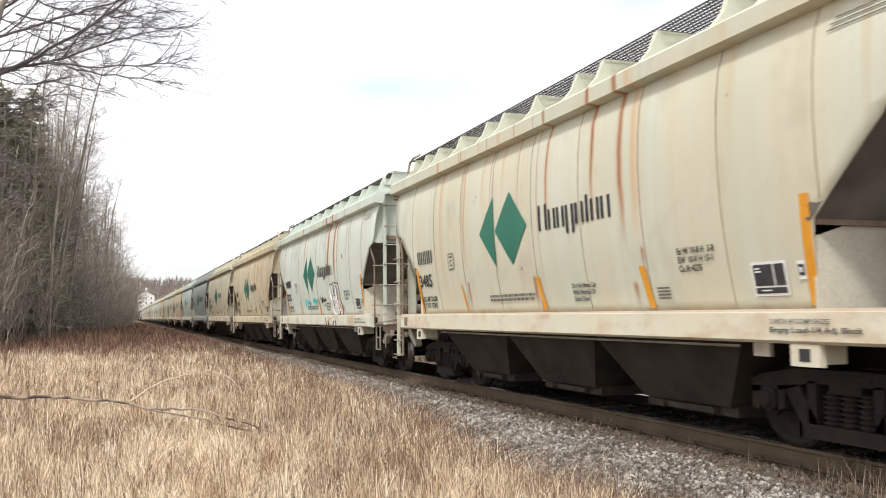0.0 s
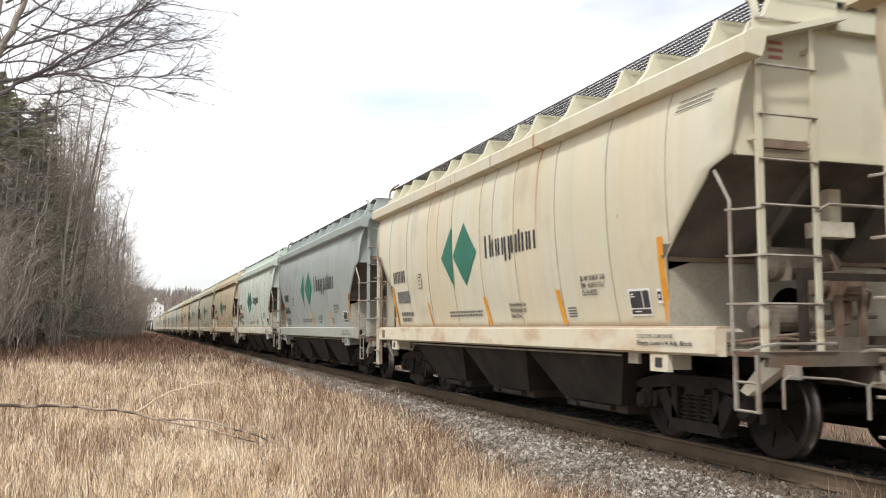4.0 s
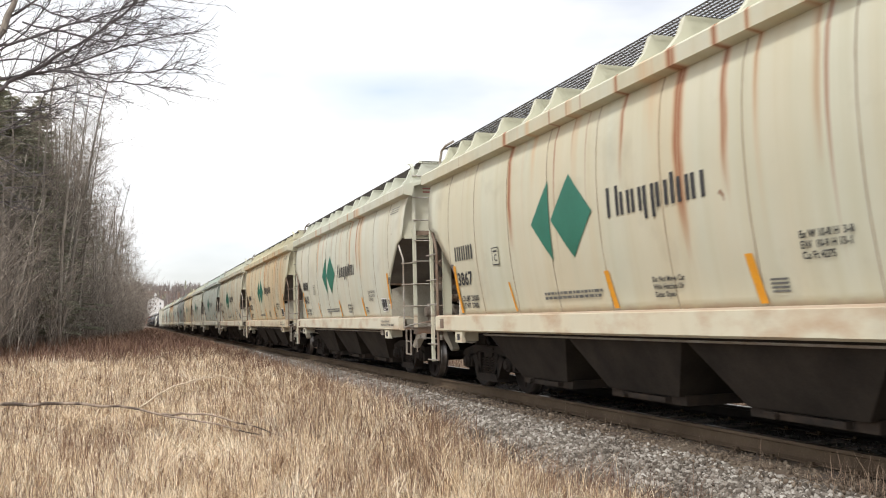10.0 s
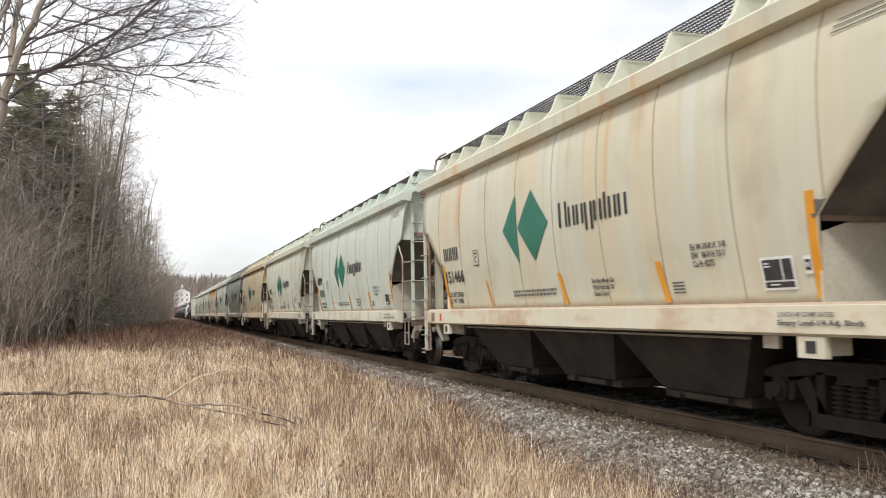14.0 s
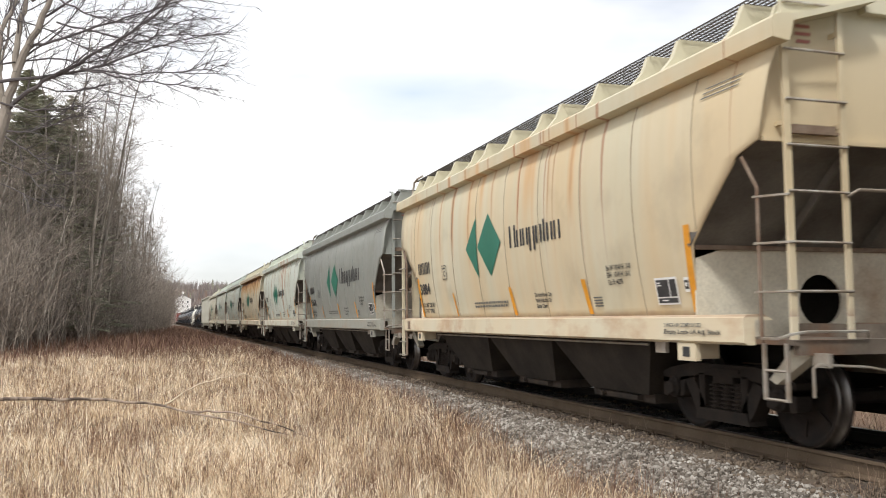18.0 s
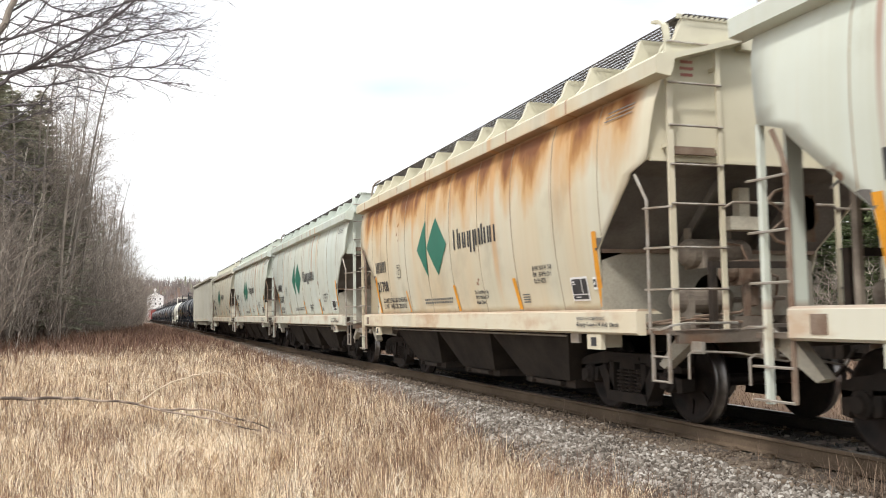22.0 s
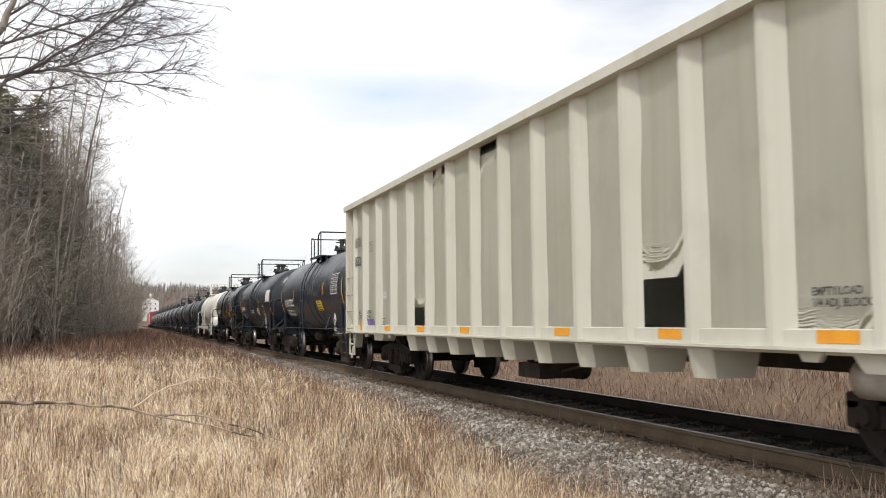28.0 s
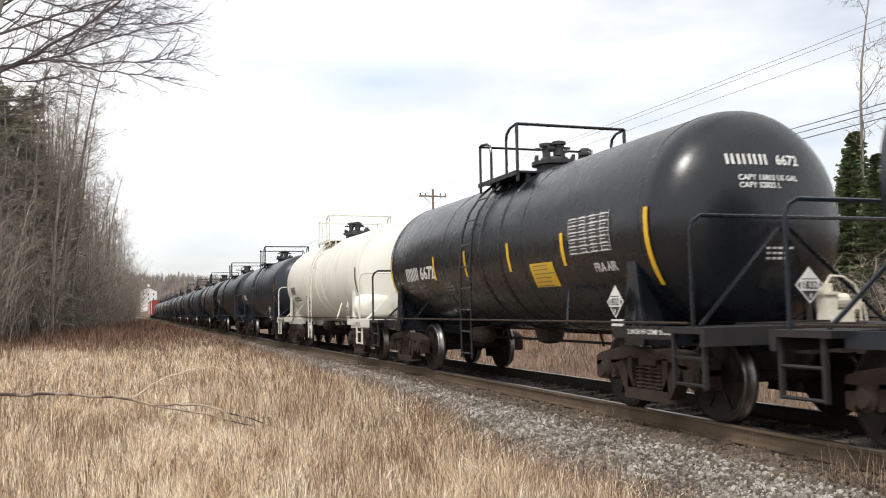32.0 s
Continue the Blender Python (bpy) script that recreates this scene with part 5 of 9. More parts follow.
def dress_hopper(car, k, number, base, rust, warm, top, gloss):
    base = (base[0] * 1.0, base[1] * 1.055, base[2] * 1.08) if warm < 0.2 else (base[0] * 1.0, base[1] * 1.02, base[2] * 1.01)
    marks = STREAKS.get(k, ())
    clean = number in ("150426", "150676")
    paint = car_paint("hopper_paint", base, rust * 0.3 if marks else rust * 0.6, 1.7 * k + 0.6, gloss, warm, top, sill=0.35 if clean else 1.0, streaks=marks, drips=DRIPS.get(k, ()), sheen=0.5 if clean else 0.22)
    if number in NO_GEAR:
        for o in list(car.children):
            if o.name.startswith(("air_reservoir", "brake_", "valve_cover", "gear_bracket", "air_pipe")) and o.data.vertices[0].co.y < 0:
                bpy.data.objects.remove(o)
    for o in car.children_recursive:
        for slot in o.material_slots:
            if slot.material == PAINT0:
                slot.link = "OBJECT"
                slot.material = paint
    if number in ("4798", "3884", "3235", "302070"):
        for o in car.children:
            if o.name.startswith("ladder_stile") and o.material_slots[0].material == M_STEEL:
                o.material_slots[0].link, o.material_slots[0].material = "OBJECT", M_RUSTY
    tint = "beige" if base[2] < 0.45 else "pale grey-green" if base[1] > base[0] else "cream"
    wear = "with dark rust streaks" if rust > 0.35 else "with light rust stains" if rust > 0.1 else "with clean sides"
    tagged(car, H_LABELS.get(number, f"{tint} covered hopper car {wear}, green diamond"))
    if number in ("150426", "150676"):
        for o in car.children:
            late = -0.17 if number == "150676" else 0.0
            if o.name.startswith("logo_triangle"):
                o.matrix_basis = Matrix.Translation((0, -0.17 + late, 0))
            if o.name.startswith("wordmark"):
                o.matrix_basis = Matrix.Translation((0, -0.28 + late * 0.6, -0.78)) @ Matrix.Diagonal((1, 1.5, 1.34, 1))
            if o.name.startswith("logo_diamond"):
                o.matrix_basis = Matrix.Translation((0, -0.39 + late - 0.675 * 0.07, 0)) @ Matrix.Diagonal((1, 1.07, 1, 1))
            if o.name.startswith("weld_seam"):
                o.material_slots[0].link, o.material_slots[0].material = "OBJECT", paint
    rng = random.Random(100 + k)
    for i in range(4):
        bm = bmesh.new()
        twin_bars(bm, i * 0.205, i * 0.205 + 0.165, 0, 0.23, 0.055, 4.83, 2.13, h_skin)
        part("owner_mark_bar", bm, M_BLACK, car)
    bm = bmesh.new()
    if number:
        lettering(bm, number, 4.83, 1.72, 0.225, h_skin, 0.165 * len(number))
        part("car_number", bm, M_BLACK, car)
        bm = bmesh.new()
        if number == "21708":
            lettering(bm, "LD LMT 227600 LBS 103450 KG\nLT WT   58400 LBS  26550 KG", 4.55, 1.36, 0.22, h_skin, 1.7)
        else:
            lettering(bm, "LD LMT 226200\nLT WT  57800", 4.78, 1.35, 0.21, h_skin, 0.74)
        part("weight_stencil", bm, M_BLACK, car)
    else:
        patch(bm, 0, 0.8, 0, 0.22, 4.64, 1.73, h_skin)
        bars(bm, 2, 4.55, 1.36, 0.07, 0.8, h_skin, rng)
        part("number_bar", bm, M_FADED, car)
    if number == "3235":
        spray(car, rng)
    if number in ("151461", "302901", "151466", "302070"):
        bm = bmesh.new()
        bx(bm, -1.627, -1.62, 4.98, 5.07, 1.04, 1.17)
        part("red_tag", bm, M_RED, car)


def make_hoppers():
    first = build_hopper()
    made = [first] + [copy_thing(first, Matrix()) for _ in HOPPERS[1:]]
    for k, (car, spec) in enumerate(zip(made, HOPPERS)):
        dress_hopper(car, k, *spec)
        CARS.append((car, FIRST + PITCH * k))


make_hoppers()


# ---- high-sided gondola ----
def build_gondola():
    car = empty("gondola_car", "tall cream ribbed gondola car with dented panels", "railway car")
    P, W = M_GONDOLA, 1.56
    posts = [1.14 * n + 0.06 for n in range(-7, 8)]
    ribs = [-9.50, -8.97] + posts + [8.95, 9.50]
    rng = random.Random(11)

    def post_outline(y, s, k=1.0):
        """Pressed post: steep on one side, a long slope on the other."""
        return [(s * (W - 0.07), y - 0.27 * k), (s * (W - 0.06), y - 0.24 * k), (s * (W + 0.010), y - 0.05 * k), (s * (W + 0.018), y - 0.03 * k),
                (s * (W + 0.018), y + 0.055 * k), (s * (W + 0.010), y + 0.068 * k), (s * (W - 0.05), y + 0.08 * k), (s * (W - 0.07), y + 0.09 * k)]
    for s in (-1, 1):
        for a, b in zip(ribs, ribs[1:]):
            bm = bmesh.new()
            grid = []
            dent = [(rng.uniform(0.3, 0.7), rng.uniform(0.1, 0.9), rng.uniform(-0.022, 0.014)) for _ in range(3)]
            for j in range(19):
                row = []
                for i in range(9):
                    u, v = i / 8, j / 18
                    d = sum(q * math.exp(-((u - du) ** 2 + (v - dv) ** 2 * 5) * 9) for du, dv, q in dent) * math.sin(math.pi * u) ** 2
                    row.append(bm.verts.new((s * (W - 0.06 + d), a + (b - a) * u, 0.99 + 2.95 * v)))
                grid.append(row)
            for p, q in zip(grid, grid[1:]):
                for i in range(8):
                    bm.faces.new((p[i], p[i + 1], q[i + 1], q[i]) if s > 0 else (p[i + 1], p[i], q[i], q[i + 1]))
            bmesh.ops.solidify(bm, geom=bm.faces[:], thickness=0.03)
            part("side_panel", bm, P, car, smooth=True)
            # low skirt plate with its lip, between the posts
            bm = bmesh.new()
            prism(bm, [(s * (W - 0.08), 0.99), (s * (W - 0.012), 0.99), (s * (W - 0.012), 1.135), (s * (W - 0.08), 1.15)], "y", a + 0.06, b - 0.06)
            part("skirt_plate", bm, P, car)
        for y in posts + [-8.97, 8.95]:
            bm = bmesh.new()
            prism(bm, post_outline(y, s, 1.0 if abs(y) < 8.5 else 0.4), "z", 1.0, 3.93)
            part("side_post", bm, P, car)
        bm = bmesh.new()
        prism(bm, [(s * (W - 0.08), 3.92), (s * (W + 0.10), 3.92), (s * (W + 0.10), 4.04), (s * (W + 0.06), 4.07), (s * (W - 0.08), 4.07)], "y", -9.66, 9.66)
        part("top_chord", bm, P, car)
        bm = bmesh.new()
        bx(bm, min(s * (W - 0.12), s * (W + 0.06)), max(s * (W - 0.12), s * (W + 0.06)), -9.5, 9.5, 0.972, 0.998)
        part("sill_flange", bm, P, car)
        for y in posts:
            if abs(y) < 5.2:
                # hopper-shaped pod below each post
                bm = bmesh.new()
                lo = 0.67
                top = [(s * 1.0, y - 0.31)] + post_outline(y, s)[1:-1] + [(s * 1.0, y + 0.31)]
                foot = [(s * 1.05, y - 0.26)] + [(x * 0.955, y + (q - y) * 0.86) for x, q in post_outline(y, s)[1:-1]] + [(s * 1.05, y + 0.26)]
                T = [bm.verts.new((x, q, 0.974)) for x, q in top]
                B = [bm.verts.new((x, q, lo)) for x, q in foot]
                n = len(T)
                for k in range(n):
                    bm.faces.new((T[k], T[(k + 1) % n], B[(k + 1) % n], B[k]))
                bm.faces.new(B)
                bm.faces.new(T[::-1])
                bmesh.ops.recalc_face_normals(bm, faces=bm.faces[:])
                part("floor_pod", bm, P, car)
        for k in (-1, 1):
            bm = bmesh.new()
            prism(bm, [(k * 7.27, 0.973), (k * 6.45, 0.973), (k * 6.58, 0.82), (k * 7.2, 0.82)], "x", min(s * 1.25, s * 1.53), max(s * 1.25, s * 1.53))
            part("bolster_end", bm, P, car)
            for y in (6.03, 7.93):
                bm = bmesh.new()
                prism(bm, [(k * (y + 0.15), 0.973), (k * (y - 0.15), 0.973), (k * (y - 0.08), 0.88), (k * (y + 0.08), 0.88)], "x", min(s * 1.48, s * 1.53), max(s * 1.48, s * 1.53))
                part("jack_tab", bm, P, car)
    bm = bmesh.new()
    bx(bm, -1.5, 1.5, -9.4, 9.4, 0.94, 1.0)
    part("floor", bm, P, car)
    bm = bmesh.new()
    bx(bm, -0.3, 0.3, -9.6, 9.6, 0.72, 0.95)
    part("centre_sill", bm, M_DARKGEAR, car)
    for s in (-1, 1):
        bm = bmesh.new()
        bx(bm, -1.52, 1.52, min(s * 9.38, s * 9.42), max(s * 9.38, s * 9.42), 0.95, 3.935)
        part("end_sheet", bm, P, car)
        for x in (-1.0, 1.0):
            for i in range(7):
                bm = bmesh.new()
                z = 1.08 + i * 0.40
                prism(bm, [(s * 9.40, z), (s * 9.55, z + 0.03), (s * 9.55, z + 0.17), (s * 9.40, z + 0.2)], "x", x - 0.45, x + 0.45)
                part("end_rib", bm, P, car)
                bm = bmesh.new()
                tube(bm, [(x - 0.36, s * 9.44, z + 0.3), (x - 0.36, s * 9.54, z + 0.3), (x + 0.36, s * 9.54, z + 0.3), (x + 0.36, s * 9.44, z + 0.3)], 0.012, 5)
                part("rung", bm, M_STEEL, car)
        bm = bmesh.new()
        bx(bm, -0.55, 0.55, min(s * 9.42, s * 9.57), max(s * 9.42, s * 9.57), 0.97, 3.86)
        part("end_post", bm, P, car)
        for x in (-1.56, 1.56):
            bm = bmesh.new()
            bx(bm, x - 0.06, x + 0.06, min(s * 9.40, s * 9.58), max(s * 9.40, s * 9.58), 0.95, 3.96)
            part("corner_post", bm, P, car)
        bm = bmesh.new()
        bx(bm, -1.62, 1.62, min(s * 9.40, s * 9.62), max(s * 9.40, s * 9.62), 3.925, 4.065)
        part("end_chord", bm, P, car)
        for k in (-1, 1):
            bm = bmesh.new()
            tube(bm, [(k * 1.54, s * 9.46, 0), (k * 1.62, s * 9.44, 0), (k * 1.62, s * 9.0, 0), (k * 1.56, s * 8.98, 0)], 0.012, 5)
            me = mesh_of("rung", bm, M_STEEL)
            for i in range(4):
                share("rung", me, car, Matrix.Translation((0, 0, 1.07 + 0.40 * i)))
            bm = bmesh.new()
            for y in (9.46, 9.02):
                bx(bm, k * 1.54 - 0.015, k * 1.54 + 0.015, s * y - 0.018, s * y + 0.018, 0.44, 0.972)
            for z in (0.46, 0.7):
                bx(bm, k * 1.54 - 0.025, k * 1.54 + 0.025, s * 9.24 - 0.22, s * 9.24 + 0.22, z - 0.018, z + 0.018)
            part("sill_step", bm, P, car)
        bm = bmesh.new()
        prism(bm, [(s * 9.5, 0.94), (s * 9.62, 0.92), (s * 9.72, 0.62), (s * 9.62, 0.6)], "x", -1.38, -1.2)
        tube(bm, [(-1.3, s * 9.68, 0.66), (-1.35, s * 9.9, 0.6), (-1.38, s * 9.95, 0.34)], 0.025)
        part("cut_lever_bracket", bm, P, car)
    bm = bmesh.new()
    tube(bm, [(-0.1 + 0.28 * math.cos(a * 0.524), -9.78, 1.85 + 0.28 * math.sin(a * 0.524)) for a in range(13)], 0.02, 6)
    for a in range(5):
        tube(bm, [(-0.1, -9.78, 1.85), (-0.1 + 0.28 * math.cos(a * 1.257), -9.78, 1.85 + 0.28 * math.sin(a * 1.257))], 0.014, 5)
    bx(bm, -0.3, 0.06, -9.74, -9.57, 1.6, 2.1)
    part("hand_brake", bm, M_DARKGEAR, car)
    bm = bmesh.new()
    lathe(bm, [(-6.98, 0.05), (-6.9, 0.16), (-6.3, 0.16), (-6.22, 0.05)], "y", 16, (-1.25, 0, 0.76))
    part("air_reservoir", bm, M_STEEL, car, "pale air reservoir under the sill", True)
    bm = bmesh.new()
    bx(bm, -1.0, -0.45, 0.0, 0.75, 0.38, 0.60)
    lathe(bm, [(-0.1, 0.05), (0.0, 0.15), (0.5, 0.15), (0.6, 0.05)], "y", 12, (-0.3, 0, 0.5))
    tube(bm, [(-0.7, -0.9, 0.62), (-0.7, -0.2, 0.5), (-0.6, 0.1, 0.48)], 0.03)
    bx(bm, -0.9, -0.82, 0.1, 0.2, 0.6, 0.95)
    bx(bm, -0.9, -0.82, 0.55, 0.65, 0.6, 0.95)
    part("brake_cylinder", bm, M_DARKGEAR, car)
    skin = lambda z: W - 0.03
    rng = random.Random(3)
    for y, w in ((6.32, 0.44), (4.11, 0.44), (1.80, 0.40), (-1.60, 0.40), (-3.93, 0.40), (-6.13, 0.44)):
        bm = bmesh.new()
        patch(bm, 0, w, 0, 0.10, y, 1.035, lambda z: W - 0.022)
        part("reflector", bm, M_ORANGE, car)
    for y in (8.42, -8.45):
        bm = bmesh.new()
        patch(bm, 0, 0.15, 0, 0.18, y, 1.03, lambda z: W - 0.022)
        part("reflector", bm, M_ORANGE, car)
    for i in range(4):
        bm = bmesh.new()
        twin_bars(bm, i * 0.145, i * 0.145 + 0.105, 0, 0.235, 0.03, 8.88, 2.97, skin)
        part("owner_mark_bar", bm, M_BLACK, car)
    bm = bmesh.new()
    lettering(bm, "1532", 8.89, 2.53, 0.225, skin, 0.53)
    part("car_number", bm, M_BLACK, car)
    for word, y, wide in (("LD L\nLT W", 8.54, 0.22), ("213600\n72400", 7.84, 0.42)):
        bm = bmesh.new()
        lettering(bm, word, y, 1.29, 0.20, skin, wide)
        part("weight_stencil", bm, M_BLACK, car)
    bm = bmesh.new()
    lettering(bm, "EMPTY/LOAD\n1/4 ADJ. BLOCK", -6.1, 1.29, 0.18, skin, 0.6)
    part("brake_stencil", bm, M_BLACK, car)
    bm = bmesh.new()
    for r in ((0, 0.27, 0, 0.012), (0, 0.27, 0.20, 0.212), (0, 0.012, 0, 0.212), (0.258, 0.27, 0, 0.212)):
        patch(bm, *r, 7.57, 2.79, skin, rows=1)
    patch(bm, 0.06, 0.21, 0.15, 0.165, 7.57, 2.79, skin, rows=1)
    lettering(bm, "C", 7.47, 2.83, 0.085, skin)
    part("clearance_plate", bm, M_BLACK, car)
    bm = bmesh.new()
    for r in ((0, 0.26, 0, 0.01), (0, 0.26, 0.13, 0.14), (0, 0.01, 0, 0.14), (0.25, 0.26, 0, 0.14), (0.05, 0.21, 0.06, 0.07), (0.08, 0.09, 0.02, 0.06)):
        patch(bm, *r, 6.56, 1.155, skin, rows=1)
    part("load_stencil", bm, M_BLACK, car)
    bm = bmesh.new()
    for i in range(5):
        patch(bm, 0, 0.27 - 0.02 * (i % 2), i * 0.032, i * 0.032 + 0.017, 6.43, 1.71, skin, rows=1)
    part("stencil_panel", bm, M_WHITE, car)
    for _ in range(3):
        bm = bmesh.new()
        ph = rng.uniform(0, 6)
        tube(bm, [(-(W - 0.035), 7.82 - 0.56 * i / 24 + 0.03 * math.sin(i * 1.9 + ph), 1.22 + 0.07 * math.sin(i * 1.7 + ph)) for i in range(25)], 0.007, 4)
        part("spray_scribble", bm, M_VIOLET, car)
    add_trucks(car, 7.05)
    add_couplers(car, 10.05)
    return car


CARS.append((build_gondola(), 293.82))

# ---- tank cars ----
T_R, T_Z, T_L = 1.285, 2.15, 5.58


def t_skin(z):
    d = z - T_Z
    return math.sqrt(max(0.01, T_R * T_R - d * d))


TANK0 = M_TANK


def build_tank():
    car = empty("tank_car", "black tank car with a railed top platform", "railway car", "tank cars of the train")
    P = TANK0
    bm = bmesh.new()
    prof = []
    for i in range(9):
        a = math.pi / 2 * i / 8
        prof.append((-T_L - 0.62 * math.cos(a) + 0.62, max(0.01, T_R * math.sin(a))))
    prof += [(y, T_R) for y in (-3.0, -1.0, 1.0, 3.0)]
    for i in range(8, -1, -1):
        a = math.pi / 2 * i / 8
        prof.append((T_L + 0.62 * math.cos(a) - 0.62, max(0.01, T_R * math.sin(a))))
    lathe(bm, prof, "y", 56, (0, 0, T_Z))
    part("tank_shell", bm, P, car, smooth=True)
    for y in (-0.92, -0.14):
        bm = bmesh.new()
        lathe(bm, [(y - 0.05, T_R - 0.01), (y - 0.03, T_R + 0.014), (y + 0.03, T_R + 0.014), (y + 0.05, T_R - 0.01)], "y", 56, (0, 0, T_Z))
        part("shell_band", bm, P, car, smooth=True)
    for y in (-4.83, -1.7, 1.7, 4.83):
        bm = bmesh.new()
        lathe(bm, [(y - 0.012, T_R - 0.01), (y - 0.008, T_R + 0.006), (y + 0.008, T_R + 0.006), (y + 0.012, T_R - 0.01)], "y", 56, (0, 0, T_Z))
        part("weld_seam", bm, P, car, smooth=True)
    for s in (-1, 1):
        bm = bmesh.new()
        for x in (-1, 1):
            prism(bm, [(x * 1.25, 0.95), (x * 1.18, 1.75), (x * 1.02, 1.55), (x * 0.75, 1.10), (x * 0.4, 0.95)], "y", s * 4.62 - 0.03, s * 4.62 + 0.03)
            prism(bm, [(s * 4.38, 0.95), (s * 4.78, 0.95), (s * 4.66, 1.72), (s * 4.48, 1.72)], "x", x * 1.20 - 0.02, x * 1.20 + 0.02)
        bx(bm, -1.25, 1.25, s * 4.62 - 0.2, s * 4.62 + 0.2, 0.78, 0.95)
        for x in (-1, 1):
            bx(bm, x * 1.29 - 0.02, x * 1.29 + 0.02, min(s * 4.25, s * 5.5), max(s * 4.25, s * 5.5), 0.86, 1.0)
        part("saddle", bm, P, car)
        bm = bmesh.new()
        bx(bm, -0.32, 0.32, min(s * 3.4, s * 6.3), max(s * 3.4, s * 6.3), 0.72, 1.02)
        part("stub_sill", bm, P, car)
        bm = bmesh.new()
        bx(bm, -1.45, 1.45, min(s * 5.5, s * 6.2), max(s * 5.5, s * 6.2), 0.94, 1.0)
        bx(bm, -1.45, 1.45, min(s * 6.12, s * 6.2), max(s * 6.12, s * 6.2), 0.82, 0.94)
        part("end_platform", bm, P, car)
        bm = bmesh.new()
        tube(bm, [(-1.42, s * 5.98, 1.0), (-1.42, s * 5.98, 1.96), (-1.38, s * 5.98, 2.05), (-1.29, s * 5.98, 2.1), (1.29, s * 5.98, 2.1), (1.38, s * 5.98, 2.05), (1.42, s * 5.98, 1.96), (1.42, s * 5.98, 1.0)], 0.021)
        part("end_railing", bm, P, car)
        for x in (-1.4, 1.4):
            bm = bmesh.new()
            for y in (5.62, 6.12):
                bx(bm, x - 0.02, x + 0.02, s * y - 0.02, s * y + 0.02, 0.42, 0.95)
            for z in (0.44, 0.7):
                tube(bm, [(x, s * 5.62, z), (x, s * 6.12, z)], 0.018, 5)
            part("sill_step", bm, P, car)
        for x in (-1, 1):
            bm = bmesh.new()
            tube(bm, [(x * 1.34, s * 3.2, 1.0), (x * 1.12, s * 2.85, 1.42)], 0.02, 5)
            part("tank_brace", bm, P, car)
            bm = bmesh.new()
            tube(bm, [(x * 1.2, s * 5.78, 1.0), (x * 0.08, s * 5.64, 2.02)], 0.024, 5)
            part("tank_brace", bm, P, car)
    for x in (-1, 1):
        bm = bmesh.new()
        tube(bm, [(x * 1.42, -5.9, 1.04), (x * 1.42, 5.9, 1.04)], 0.015)
        part("side_handrail", bm, M_DARKGEAR if x < 0 else P, car)
    bm, x = bmesh.new(), 1
    for z in (0.74, 0.90):
        bx(bm, x * 1.36 - 0.015, x * 1.36 + 0.015, -3.3, 3.3, z - 0.02, z + 0.02)
    for y in (-3.2, -2.4, -1.6, -0.8, 0.8, 1.6, 2.4, 3.2):
        bx(bm, x * 1.36 - 0.02, x * 1.36 + 0.02, y - 0.03, y + 0.03, 0.74, 1.04)
    part("running_rail", bm, P, car)
    # side ladder with its hoops over the shell
    bm = bmesh.new()
    for y in (0.0, 0.45):
        pts = [(-1.40, y, 0.42), (-1.40, y, 1.9)] + [(-(T_R + 0.10) * math.cos(a), y, T_Z + (T_R + 0.10) * math.sin(a)) for a in (0.0, 0.25, 0.5, 0.75, 1.0)]
        tube(bm, pts, 0.02, 5)
    part("side_ladder", bm, P, car)
    bm = bmesh.new()
    tube(bm, [(0, 0.0, 0), (0, 0.45, 0)], 0.014, 5)
    me = mesh_of("rung", bm, P)
    for z in (0.5, 0.85, 1.2, 1.55, 1.9):
        share("rung", me, car, Matrix.Translation((-1.40, 0, z)))
    for a in (0.08, 0.38, 0.68, 0.98):
        share("rung", me, car, Matrix.Translation((-(T_R + 0.10) * math.cos(a), 0, T_Z + (T_R + 0.10) * math.sin(a))))
    # top platform and railing
    for x in (-0.75, 0.75):
        bm = bmesh.new()
        bx(bm, x - 0.22, x + 0.22, -0.64, 0.93, 3.24, 3.27)
        bx(bm, x - 0.24, x - 0.21, -0.64, 0.93, 3.20, 3.272)
        bx(bm, x + 0.21, x + 0.24, -0.64, 0.93, 3.20, 3.272)
        for y in (-0.55, 0.1, 0.8):
            bx(bm, x - 0.03, x + 0.03, y - 0.03, y + 0.03, T_Z + 0.9, 3.25)
        bmesh.ops.translate(bm, vec=(0, 0, 0.06), verts=bm.verts[:])
        part("top_platform", bm, P, car)
    for x in (-0.95, 0.95):
        for y0, y1, z1 in ((0.87, 0.93, 3.98), (-0.65, -0.58, 4.06)):
            bm = bmesh.new()
            bx(bm, x - 0.012, x + 0.012, y0, y1, 3.16, z1)
            part("railing_post", bm, P, car)
        for line in ([(x, 0.90, 3.95), (x, 0.84, 3.98), (x, 0.58, 3.95), (x, 0.47, 3.90), (x, 0.42, 3.80), (x, 0.42, 3.30)],
                     [(x, -0.2, 3.30), (x, -0.2, 3.86), (x, -0.23, 3.96), (x, -0.35, 4.03), (x, -0.61, 4.06)]):
            bm = bmesh.new()
            tube(bm, line, 0.023)
            part("side_hoop", bm, P, car)
    bm = bmesh.new()
    tube(bm, [(-0.95, 0.90, 3.96), (0.95, 0.90, 3.96)], 0.02)
    part("platform_railing", bm, P, car)
    bm = bmesh.new()
    tube(bm, [(-0.95, -0.61, 4.06), (0.95, -0.61, 4.06)], 0.024)
    part("platform_railing", bm, P, car)
    bm = bmesh.new()
